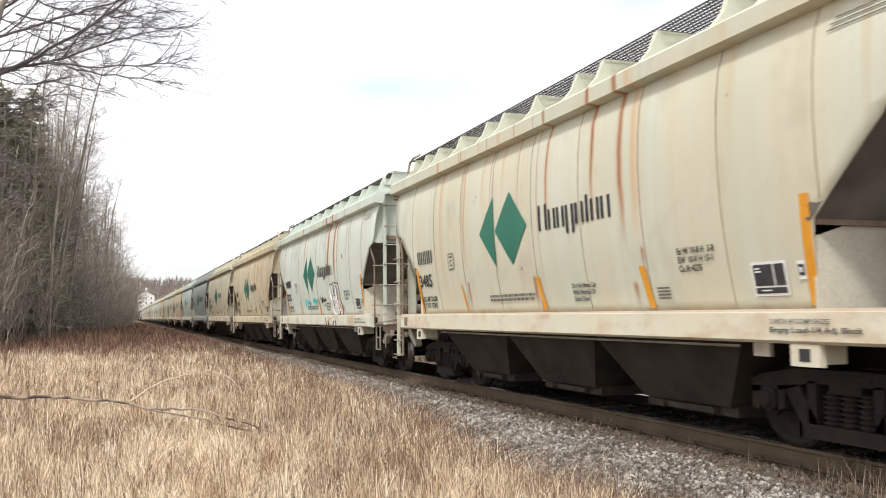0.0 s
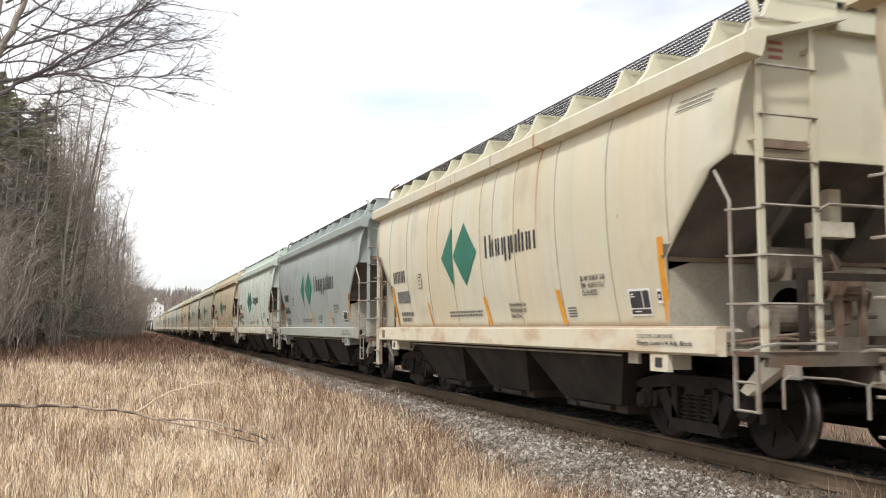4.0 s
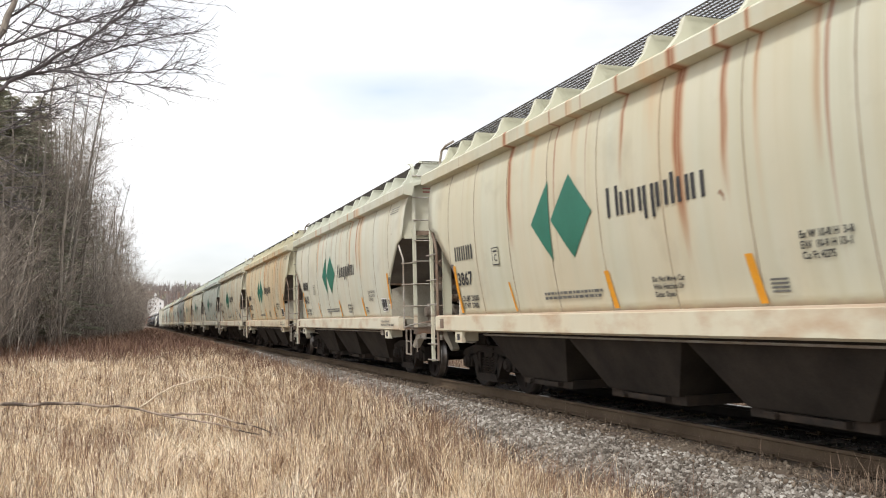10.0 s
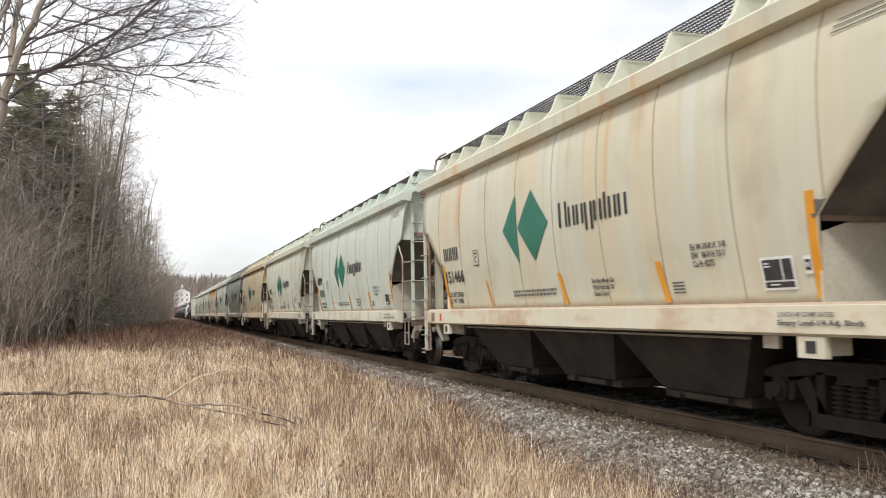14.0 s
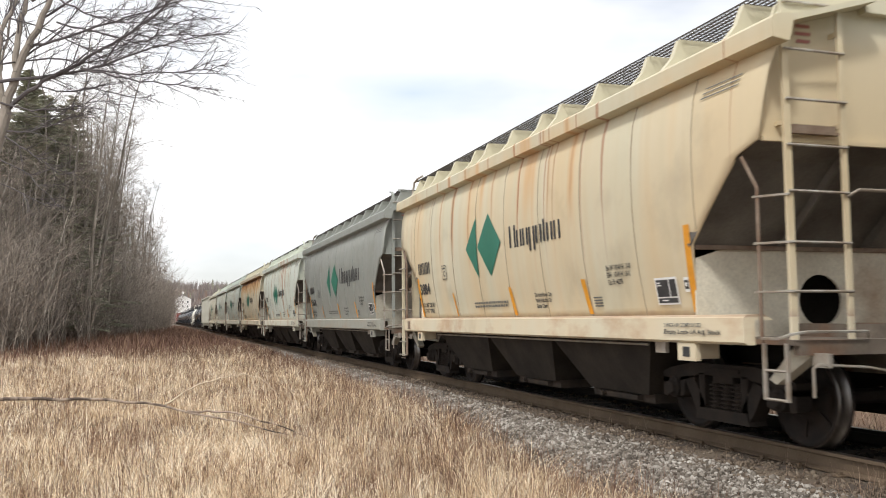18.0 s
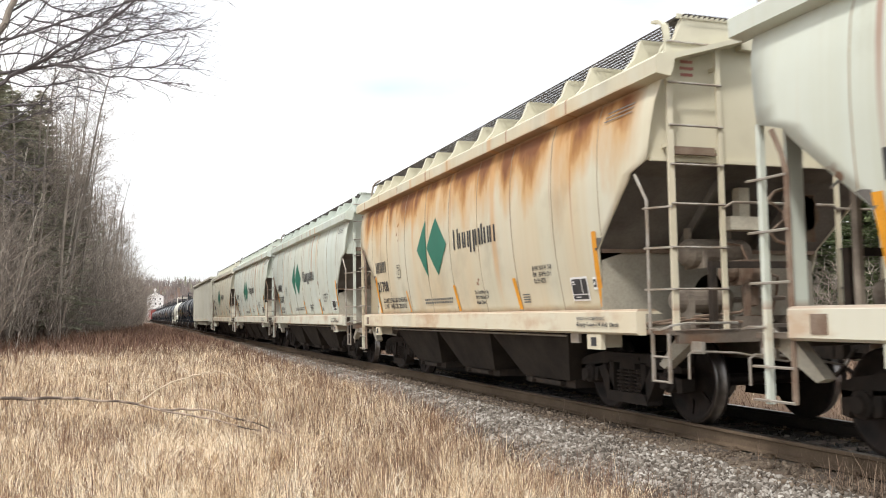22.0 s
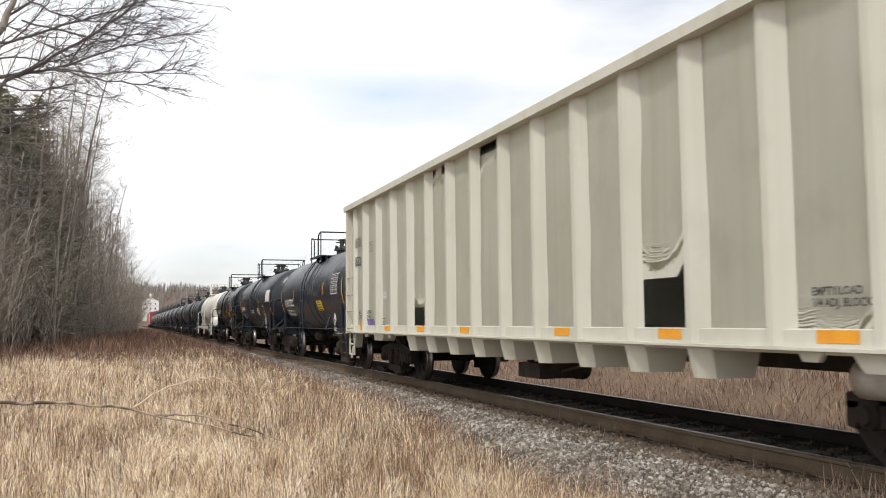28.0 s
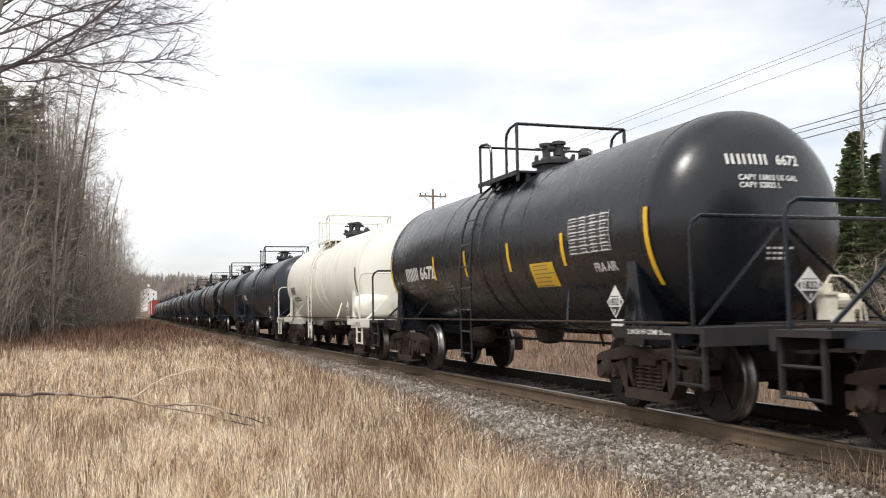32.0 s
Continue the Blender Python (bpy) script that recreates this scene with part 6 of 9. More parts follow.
    lathe(bm, [(3.30, 0.30), (3.46, 0.30), (3.47, 0.38), (3.53, 0.38), (3.54, 0.26), (3.60, 0.22), (3.62, 0.1)], "z", 20)
    for k in range(8):
        a = 6.2832 * k / 8
        lathe(bm, [(3.52, 0.035), (3.63, 0.035)], "z", 6, (0.32 * math.cos(a), 0.32 * math.sin(a), 0))
    for x, y in ((0.1, 0.1), (-0.12, 0.05), (0.0, -0.16)):
        lathe(bm, [(3.62, 0.07), (3.78, 0.07), (3.79, 0.12), (3.84, 0.12), (3.86, 0.03)], "z", 8, (x, y, 0))
        bx(bm, x - 0.2, x + 0.2, y - 0.02, y + 0.02, 3.72, 3.76)
    bmesh.ops.translate(bm, vec=(0, 0, 0.06), verts=bm.verts[:])
    part("manway", bm, M_BLACK, car)
    bm = bmesh.new()
    lathe(bm, [(3.28, 0.06), (3.46, 0.06), (3.47, 0.10), (3.51, 0.10), (3.53, 0.06), (3.58, 0.05)], "z", 12, (0, -1.35, 0))
    bmesh.ops.translate(bm, vec=(0, 0, 0.06), verts=bm.verts[:])
    part("relief_valve", bm, M_BLACK, car)
    # belly valve and brake rigging
    bm = bmesh.new()
    lathe(bm, [(0.62, 0.1), (0.66, 0.2), (0.95, 0.28), (1.0, 0.28)], "z", 14)
    lathe(bm, [(0.9, 0.05), (0.98, 0.15), (1.55, 0.15), (1.63, 0.05)], "y", 14, (-0.45, 0.6, 0.74))
    tube(bm, [(0.2, -3.4, 0.66), (0.2, 3.4, 0.66)], 0.022)
    tube(bm, [(0.0, -3.6, 0.86), (0.0, 3.6, 0.86)], 0.03)
    for y in (-3.0, -2.5, -2.1, -1.5, 0.5, 1.9, 2.7):
        tube(bm, [(0.05, y, 0.98), (0.15, y, 0.62)], 0.025, 5)
    for y in (-2.95, -2.45, 1.95):
        tube(bm, [(0.05, y, 0.98), (0.15, y + 0.42, 0.64)], 0.02, 5)
    part("brake_rigging", bm, M_DARKGEAR, car)
    # brake valve on the near platform
    bm = bmesh.new()
    bx(bm, 0.22, 0.36, -5.98, -5.84, 1.0, 1.30)
    bx(bm, 0.20, 0.38, -6.0, -5.82, 1.30, 1.33)
    bx(bm, 0.36, 0.60, -5.96, -5.84, 1.0, 1.14)
    lathe(bm, [(0.36, 0.03), (0.38, 0.075), (0.54, 0.075), (0.56, 0.03)], "x", 12, (0, -5.9, 1.24))
    lathe(bm, [(1.12, 0.04), (1.14, 0.07), (1.22, 0.07), (1.24, 0.03)], "z", 10, (0.64, -5.9, 0))
    bx(bm, 0.25, 0.33, -5.95, -5.85, 1.33, 1.42)
    valve = part("brake_valve", bm, M_CREAM, car, "cream-painted brake valve on the end platform")
    bm = bmesh.new()
    tube(bm, [(0.29, -5.9, 1.41), (0.36, -5.9, 1.50), (0.52, -5.9, 1.49), (0.68, -5.9, 1.40), (0.74, -5.9, 1.28), (0.74, -5.9, 1.02)], 0.014)
    tube(bm, [(0.56, -5.9, 1.24), (0.78, -5.9, 1.20), (0.82, -5.9, 1.02)], 0.012)
    part("air_pipe", bm, M_CREAM, valve)

    def placard(place):
        """A diamond on its point: white peak and rim, black foot, white number band."""
        def sheet(name, shape, lift, material, parent, label=""):
            bm = bmesh.new()
            top = [bm.verts.new(place(u, v, lift)) for u, v in shape]
            low = [bm.verts.new(place(u, v, lift - 0.003)) for u, v in shape]
            n = len(shape)
            bm.faces.new(top)
            bm.faces.new(low[::-1])
            for k in range(n):
                bm.faces.new((top[k], low[k], low[(k + 1) % n], top[(k + 1) % n]))
            bmesh.ops.recalc_face_normals(bm, faces=bm.faces[:])
            return part(name, bm, material, parent, label)

        def figures(name, text, u0, v0, wide, high, material):
            co, polys = LETTERS[text]
            bm = bmesh.new()
            vs = [bm.verts.new(place(u0 + u * wide / co[:, 0].max(), v0 + v * high / co[:, 1].max(), 0.012)) for u, v in co]
            for p in polys:
                bm.faces.new([vs[i] for i in p])
            part(name, bm, material, plate)
        plate = sheet("hazard_placard", [(0, -0.19), (0.18, 0), (0, 0.19), (-0.18, 0)], 0.0, M_WHITE, car, "diamond placard with a white peak and a number band")
        sheet("placard_foot", [(0, -0.165), (0.155, 0), (0.092, 0.068), (-0.092, 0.068), (-0.155, 0)], 0.004, M_BLACK, plate)
        sheet("number_band", [(-0.118, -0.058), (0.118, -0.058), (0.118, 0.058), (-0.118, 0.058)], 0.008, M_WHITE, plate)
        figures("placard_number", "1832", -0.095, -0.042, 0.19, 0.085, M_BLACK)
        figures("placard_class", "8", -0.016, -0.135, 0.032, 0.05, M_WHITE)
    placard(lambda u, v, d: (-1.332 - d, -4.38 - u, 1.27 + v))
    placard(lambda u, v, d: (u, -5.99 - d, 1.40 + v))
    bm = bmesh.new()
    bx(bm, -0.03, 0.03, -5.985, -5.965, 1.0, 1.5)
    part("placard_bracket", bm, M_DARKGEAR, car)
    bm = bmesh.new()
    bx(bm, -1.32, -1.30, -4.50, -4.26, 0.99, 1.07)
    part("sill_plate", bm, M_WHITE, car)
    rng = random.Random(8)
    bm = bmesh.new()
    lettering(bm, "2 INCH HF COMP SHOES", -4.62, 0.91, 0.055, lambda z: 1.31, 0.85)
    part("shoe_stencil", bm, M_WHITE, car)
    bm = bmesh.new()
    bars(bm, 2, 4.0, 1.56, 0.05, 1.4, t_skin, rng, 0.008)
    part("weight_bars", bm, M_FADED, car)
    bm = bmesh.new()
    bars(bm, 4, 1.86, 1.47, 0.04, 0.55, t_skin, rng, 0.008)
    part("small_print", bm, M_FADED, car)
    add_trucks(car, 4.62)
    add_couplers(car, 6.5)
    return car


def table_panel(car, name, y, z, w, h, back, ink, rows, cols, fill=0.5):
    bm = bmesh.new()
    patch(bm, 0, w, 0, h, y, z, t_skin, rows=8, gap=0.008)
    ob = part(name, bm, back, car)
    bm = bmesh.new()
    rng = random.Random(int(y * 100))
    for r in range(rows):
        for c in range(cols):
            u, v = w * (c + 0.12) / cols, h * (r + 0.2) / rows
            patch(bm, u, u + w / cols * rng.uniform(0.5, 0.85), v, v + h / rows * fill, y, z, t_skin, rows=1, gap=0.013)
    if name == "data_table":
        for r in range(0, rows + 1, 2):
            patch(bm, 0, w, min(h - 0.008, h * r / rows), min(h, h * r / rows + 0.008), y, z, t_skin, rows=1, gap=0.014)
        for u in (0, w * 0.42, w * 0.6, w * 0.8, w - 0.008):
            patch(bm, u, u + 0.008, 0, h, y, z, t_skin, rows=8, gap=0.014)
    if rows:
        part("panel_print", bm, ink, ob)
    else:
        bm.free()
    return ob


def make_tanks():
    proto = build_tank()
    specs = [(proto, 310.3, M_TANK2, "7522"), (None, 323.3, M_TANK3, "73491"), (None, 336.6, M_TANK, "6672"), (None, 349.8, M_TANKW, "white")]
    specs += [(None, 349.8 + 13.1 * (i + 1), (M_TANK2, M_TANK3, M_TANK)[i % 3], "") for i in range(13)]
    cars = [proto] + [copy_thing(proto, Matrix()) for _ in specs[1:]]
    for car, (_, y, paint, number) in zip(cars, specs):
        if y > 370:
            # the far ones never come near: small fittings are left off
            for o in [o for o in car.children_recursive if o.name.startswith(("spring", "axle_bearing", "rung", "weld_seam", "tank_brace", "placard", "shoe_stencil", "small_print", "weight_bars", "hazard_placard", "number_band", "brake_valve", "air_pipe", "sill_plate", "relief_valve", "shell_band", "sill_step", "running_rail", "brake_rigging", "coupler"))]:
                bpy.data.objects.remove(o)
        for o in car.children_recursive:
            for slot in o.material_slots:
                if slot.material == TANK0 or (number == "white" and slot.material in (M_STEEL,)):
                    slot.link = "OBJECT"
                    slot.material = paint
        if number == "6672":
            for o in car.children:
                if o.name.startswith(("top_platform", "side_hoop", "railing_post", "platform_railing", "manway")):
                    o.matrix_basis = Matrix.Translation((0, -0.33, 0))
        if number != "white":
            for o in car.children:
                if o.name.startswith(("end_platform", "sill_step", "stub_sill")):
                    o.material_slots[0].link, o.material_slots[0].material = "OBJECT", M_BLACKSTEEL
        strips = {"7522": (4.95, 2.4, -0.85, -2.5, -4.95), "73491": (4.95, 2.7, 1.35, -1.7, -4.95), "6672": (4.95, 2.2, 0.6, -1.2, -2.95, -4.95)}.get(number, (4.95, -4.95))
        for at in strips:
            z0, z1 = (1.44, 2.30) if abs(at) > 4.5 else (1.75, 2.18)
            if number == "7522":
                z0, z1 = (1.50, 2.40) if abs(at) > 4.5 else (1.93, 2.32) if at > 0 else (2.02, 2.38)
            bm = bmesh.new()
            patch(bm, 0, 0.085, 0, z1 - z0, at, z0, t_skin, rows=8, gap=0.008)
            part("reflector", bm, M_FADED if number == "white" else M_YELLOW if number == "6672" else M_ORANGE, car)
        mark, figures, tall = {"6672": (3.9, 3.02, 0.25), "73491": (4.55, 3.9, 0.2)}.get(number, (4.2, 3.35, 0.25))
        for i in range(4):
            bm = bmesh.new()
            twin_bars(bm, i * 0.8 * tall, i * 0.8 * tall + 0.6 * tall, 0, tall, 0.2 * tall, mark, 1.78, t_skin, gap=0.008)
            part("owner_mark_bar", bm, M_FADED if number == "white" else M_WHITE, car)
        for o in car.children:
            if o.name.startswith(("side_frame", "bolster")):
                for q in (o, *o.children):
                    q.material_slots[0].link, q.material_slots[0].material = "OBJECT", M_TRUCKB
        if number == "white":
            tagged(car, "white tank car with cream stains and a dark manway")
            bm = bmesh.new()
            lathe(bm, [(-0.5, 0.05), (-0.42, 0.24), (-0.3, 0.29), (0.3, 0.29), (0.42, 0.24), (0.5, 0.05)], "x", 18, (-0.9, -5.3, 1.32))
            part("white_reservoir", bm, paint, car, "", True)
        elif number:
            tagged(car, {"7522": "dusty black tank car with orange reflectors and yellow sign", "73491": "charcoal tank car with white panels and railed platform",
                         "6672": "clean black tank car with yellow reflectors and placards"}[number])
            bm = bmesh.new()
            lettering(bm, number, figures, 1.78, tall, t_skin, 0.84 * tall * len(number), gap=0.008)
            part("car_number", bm, M_WHITE, car)
            if number != "6672":
                for o in list(car.children):
                    if o.name.startswith("weight_bars") or (o.name.startswith("small_print") and number == "73491"):
                        bpy.data.objects.remove(o)
                bm = bmesh.new()
                lettering(bm, "LD LMT 205100 LB 93050 KG\nLT WT  57900 LB 26250 KG" if number == "73491" else "LD LMT 207000 LB 94250 KG\nLT WT  56200 LB 25050 KG", mark - 0.06, 1.46, 0.20, t_skin, 1.45, gap=0.008)
                part("weight_stencil", bm, M_WHITE, car)
            if number == "73491":
                bm = bmesh.new()
                lettering(bm, "CONSULT OWNER BEFORE\nREPAIRING OR CLEANING", 1.22, 1.66, 0.15, t_skin, 1.25, gap=0.008)
                part("owner_stencil", bm, M_WHITE, car)
            if number == "6672":
                table_panel(car, "data_table", -3.2, 1.88, 1.02, 0.48, M_BLACK, M_WHITE, 11, 4, 0.25)
                table_panel(car, "yellow_sign", -1.92, 1.50, 0.72, 0.33, M_SIGNYELLOW, M_FADED, 6, 1, 0.22)
                bm = bmesh.new()
                lettering(bm, "FRA AIR", -3.72, 1.64, 0.11, t_skin, gap=0.008)
                part("air_stencil", bm, M_WHITE, car)
            elif number == "7522":
                table_panel(car, "data_table", -3.6, 2.0, 0.9, 0.6, M_BLACK, M_WHITE, 11, 4, 0.22)
                table_panel(car, "yellow_sign", -1.42, 1.57, 0.74, 0.30, M_SIGNYELLOW, M_BLACK, 4, 1, 0.34)
                # touched-up paint, scuffs and old run-off
                for at, z, w, h in ((-0.14, 2.10, 0.62, 0.22), (-0.98, 2.0, 0.8, 0.12), (-2.30, 2.0, 0.16, 0.36)):
                    bm = bmesh.new()
                    patch(bm, 0, w, 0, h, at, z, t_skin, rows=5, gap=0.004)
                    part("paint_patch", bm, M_BLACK, car, "fresh black paint patch")
                for at, z, h, lean in ((-1.44, 1.29, 0.2, 0.06), (-1.52, 1.29, 0.18, 0.09), (-1.62, 1.27, 0.17, 0.30), (-1.72, 1.28, 0.16, 0.24), (1.05, 1.28, 0.16, 0.12), (0.92, 1.27, 0.14, 0.10)):
                    bm = bmesh.new()
                    patch(bm, 0, 0.022, 0, h, at, z, t_skin, lean, rows=4, gap=0.006)
                    part("run_off_streak", bm, M_FADED, car)
                bm = bmesh.new()
                patch(bm, 0, 1.26, 0, 0.022, 0.39, 1.33, t_skin, rows=1, gap=0.006)
                part("scuff_line", bm, M_FADED, car)
                for at, z, w, h, lean in ((2.96, 2.50, 0.05, 0.34, 0.1), (2.78, 2.46, 0.03, 0.3, -0.05), (1.42, 2.48, 0.10, 0.4, 0.08), (1.26, 2.55, 0.05, 0.3, 0.1)):
                    bm = bmesh.new()
                    patch(bm, 0, w, 0, h, at, z, t_skin, lean, rows=6, gap=0.004)
                    part("chalk_smear", bm, M_SMEAR, car)
            else:
                table_panel(car, "white_table", -3.78, 2.08, 1.07, 0.47, M_WHITE, M_STEEL, 11, 1, 0.14)
                table_panel(car, "cream_sign", -0.88, 1.55, 0.64, 0.3, M_WHITE, M_FADED, 5, 1, 0.4)
                panel = table_panel(car, "test_panel", -2.68, 1.6, 0.42, 0.34, M_WHITE, M_FADED, 0, 0)
                for a, b, c, d in ((0.03, 0.23, 0.09, 0.31), (0.25, 0.39, 0.09, 0.31), (0.03, 0.39, 0.02, 0.07)):
                    bm = bmesh.new()
                    patch(bm, a, b, c, d, -2.68, 1.6, t_skin, rows=3, gap=0.013)
                    part("panel_block", bm, M_BLACK, panel)
                bm = bmesh.new()
                bars(bm, 2, -2.68, 1.5, 0.035, 0.42, t_skin, random.Random(3), 0.008)
                part("panel_note", bm, M_WHITE, car)
        if number in ("6672", "7522", "73491"):
            # white figures on the near head
            co, polys = LETTERS[number]
            bm = bmesh.new()

            def head(u, v, size, x0, z0):
                x, z = x0 + u * size, z0 + v * size
                r = min(0.999, math.hypot(x, z - T_Z) / T_R)
                return (x, -(T_L - 0.62 + 0.62 * math.sqrt(1 - r * r)) - 0.008, z)
            vs = [bm.verts.new(head(u, v, 0.16, 0.05, 2.72)) for u, v in co]
            for p in polys:
                bm.faces.new([vs[i] for i in p])
            part("head_number", bm, M_WHITE, car)
            for i in range(4):
                bm = bmesh.new()
                vs = [bm.verts.new(head(u, v, 1.0, -0.55 + i * 0.13, 2.72)) for u, v in ((0, 0), (0.03, 0), (0.03, 0.12), (0, 0.12))]
                bm.faces.new(vs)
                vs = [bm.verts.new(head(u, v, 1.0, -0.55 + i * 0.13, 2.72)) for u, v in ((0.06, 0), (0.09, 0), (0.09, 0.12), (0.06, 0.12))]
                bm.faces.new(vs)
                part("head_mark_bar", bm, M_WHITE, car)
            if number == "6672":
                co, polys = LETTERS["CAPY 13802 US GAL\nCAPY 52825 L"]
                bm = bmesh.new()
                vs = [bm.verts.new(head(u, v, 0.085, -0.45, 2.46)) for u, v in co]
                for p in polys:
                    bm.faces.new([vs[i] for i in p])
                part("capacity_stencil", bm, M_WHITE, car)
                bm = bmesh.new()
                for row, wide in enumerate((0.37, 0.34, 0.30)):
                    for u in np.arange(0, wide - 0.05, 0.075):
                        vs = [bm.verts.new(head(a, c, 1.0, -0.16 + u, 1.80 - 0.055 * row)) for a, c in ((0, 0), (0.055, 0), (0.055, 0.026), (0, 0.026))]
                        bm.faces.new(vs)
                part("test_bars", bm, M_WHITE, car)
        CARS.append((car, y))


make_tanks()


# ---- red box cars at the tail ----
def build_boxcar():
    car = empty("box_car", "faded red box car at the far end of the train", "railway car", "box cars of the train")
    bm = bmesh.new()
    bx(bm, -1.5, 1.5, -7.4, 7.4, 1.05, 4.1)
    part("body", bm, M_REDCAR, car)
    for s in (-1, 1):
        for i in range(13):
            bm = bmesh.new()
            y = -7.2 + 1.2 * i
            bx(bm, min(s * 1.5, s * 1.56), max(s * 1.5, s * 1.56), y - 0.05, y + 0.05, 1.05, 4.1)
            part("side_post", bm, M_REDCAR, car)
        bm = bmesh.new()
        bx(bm, min(s * 1.52, s * 1.60), max(s * 1.52, s * 1.60), -1.5, 1.5, 1.1, 3.95)
        part("sliding_door", bm, M_WHITE, car)
    bm = bmesh.new()
    prism(bm, [(-1.58, 4.1), (-1.58, 4.16), (0, 4.45), (1.58, 4.16), (1.58, 4.1)], "y", -7.5, 7.5)
    part("roof", bm, M_ROOFG, car)
    bm = bmesh.new()
    bx(bm, -0.3, 0.3, -7.4, 7.4, 0.72, 1.05)
    part("centre_sill", bm, M_DARKGEAR, car)
    add_trucks(car, 5.4)
    add_couplers(car, 8.0)
    return car


def make_boxcars():
    b = build_boxcar()
    for i in range(3):
        car = b if i == 0 else copy_thing(b, Matrix())
        CARS.append((car, 349.8 + 13.1 * 13 + 6.5 + 8.05 + 16.05 * i))


make_boxcars()

# ---- ground ----
def smooth01(t):
    t = max(0.0, min(1.0, t))
    return t * t * (3 - 2 * t)


def ground_z(x, y):
    d = x - TC
    if d < 0:
        u = smooth01((-1.7 - d) / 0.75)
        z = -0.62 + u * (0.22 + 0.09 * smooth01((y - 8) / 8) * (1 - smooth01((-d - 4) / 2)) + 0.12 * smooth01((y - 14) / 30))
        z += 0.25 * smooth01((-d - 10) / 14)
    else:
        z = -0.62 if d < 2.7 else -0.62 + 0.62 * smooth01((d - 3.2) / 4.5) + 0.9 * smooth01((d - 10) / 12)
    if d > 3 or d < -2.6:
        z += min(1.0, (abs(d) - 2.6) / 0.8) * 0.10 * (noise.noise(Vector((x * 0.35, y * 0.35, 0.0)))) + 0.04 * noise.noise(Vector((x * 1.1, y * 1.1, 3.0)))
    far = math.hypot(x * 0.6, y)
    z += 46 * smooth01((y - 620) / 520) * (0.82 + 0.25 * noise.noise(Vector((x * 0.004, y * 0.003, 7.0))))
    z += 20 * smooth01((abs(d) - 90) / 500) * smooth01((far - 150) / 600)
    return z


def spaced(lo, hi, centre, first, grow):
    out, step, v = [centre], first, centre
    while v < hi:
        v += step
        out.append(min(v, hi))
        step *= grow
    step, v = first, centre
    while v > lo:
        v -= step
        out.append(max(v, lo))
        step *= grow
    return sorted(set(out))


def build_ground():
    xs = spaced(-2600, 2600, 3.0, 0.5, 1.07)
    ys = spaced(-1500, 3600, 14.0, 0.6, 1.06)
    verts = [(x, y, ground_z(x, y)) for y in ys for x in xs]
    n = len(xs)
    faces = [(j * n + i, j * n + i + 1, (j + 1) * n + i + 1, (j + 1) * n + i) for j in range(len(ys) - 1) for i in range(n - 1)]
    me = bpy.data.meshes.new("ground")
    me.from_pydata(verts, [], faces)
    m = surface("ground_litter", (0.17, 0.11, 0.066), (0.10, 0.064, 0.04), 0.95, scale=0.35, fine=30, bump=0.6, third=(0.2, 0.115, 0.075), third_at=(0.5, 0.7))
    # brown leaf litter takes over where the scrub stands
    nt = m.node_tree
    bs = nt.nodes["Principled BSDF"]
    vec = nt.nodes.new("ShaderNodeTexCoord").outputs["Object"]
    sep = nt.nodes.new("ShaderNodeSeparateXYZ")
    nt.links.new(vec, sep.inputs[0])
    far = ramp(nt, calc(nt, "ADD", sep.outputs["Y"], calc(nt, "MULTIPLY", noise_at(nt, vec, 0.25, 3.0), 16.0)), 40.0, 48.0)
    old = bs.inputs["Base Color"].links[0].from_socket
    nt.links.new(mixer(nt, old, (0.13, 0.078, 0.053), calc(nt, "MULTIPLY", far, 0.85)), bs.inputs["Base Color"])
    me.materials.append(m)
    me.shade_smooth()
    return tagged(new("ground", me), "field of dry straw litter and bare soil", "ground", kind="structure")


build_ground()


def bed_z(x):
    d = abs(x - TC)
    if d < 1.85:
        return -0.192 - 0.043 * min(1.0, max(0.0, (d - 1.3) / 0.55))
    return -0.235 - 0.32 * min(1.0, (d - 1.85) / 1.35)


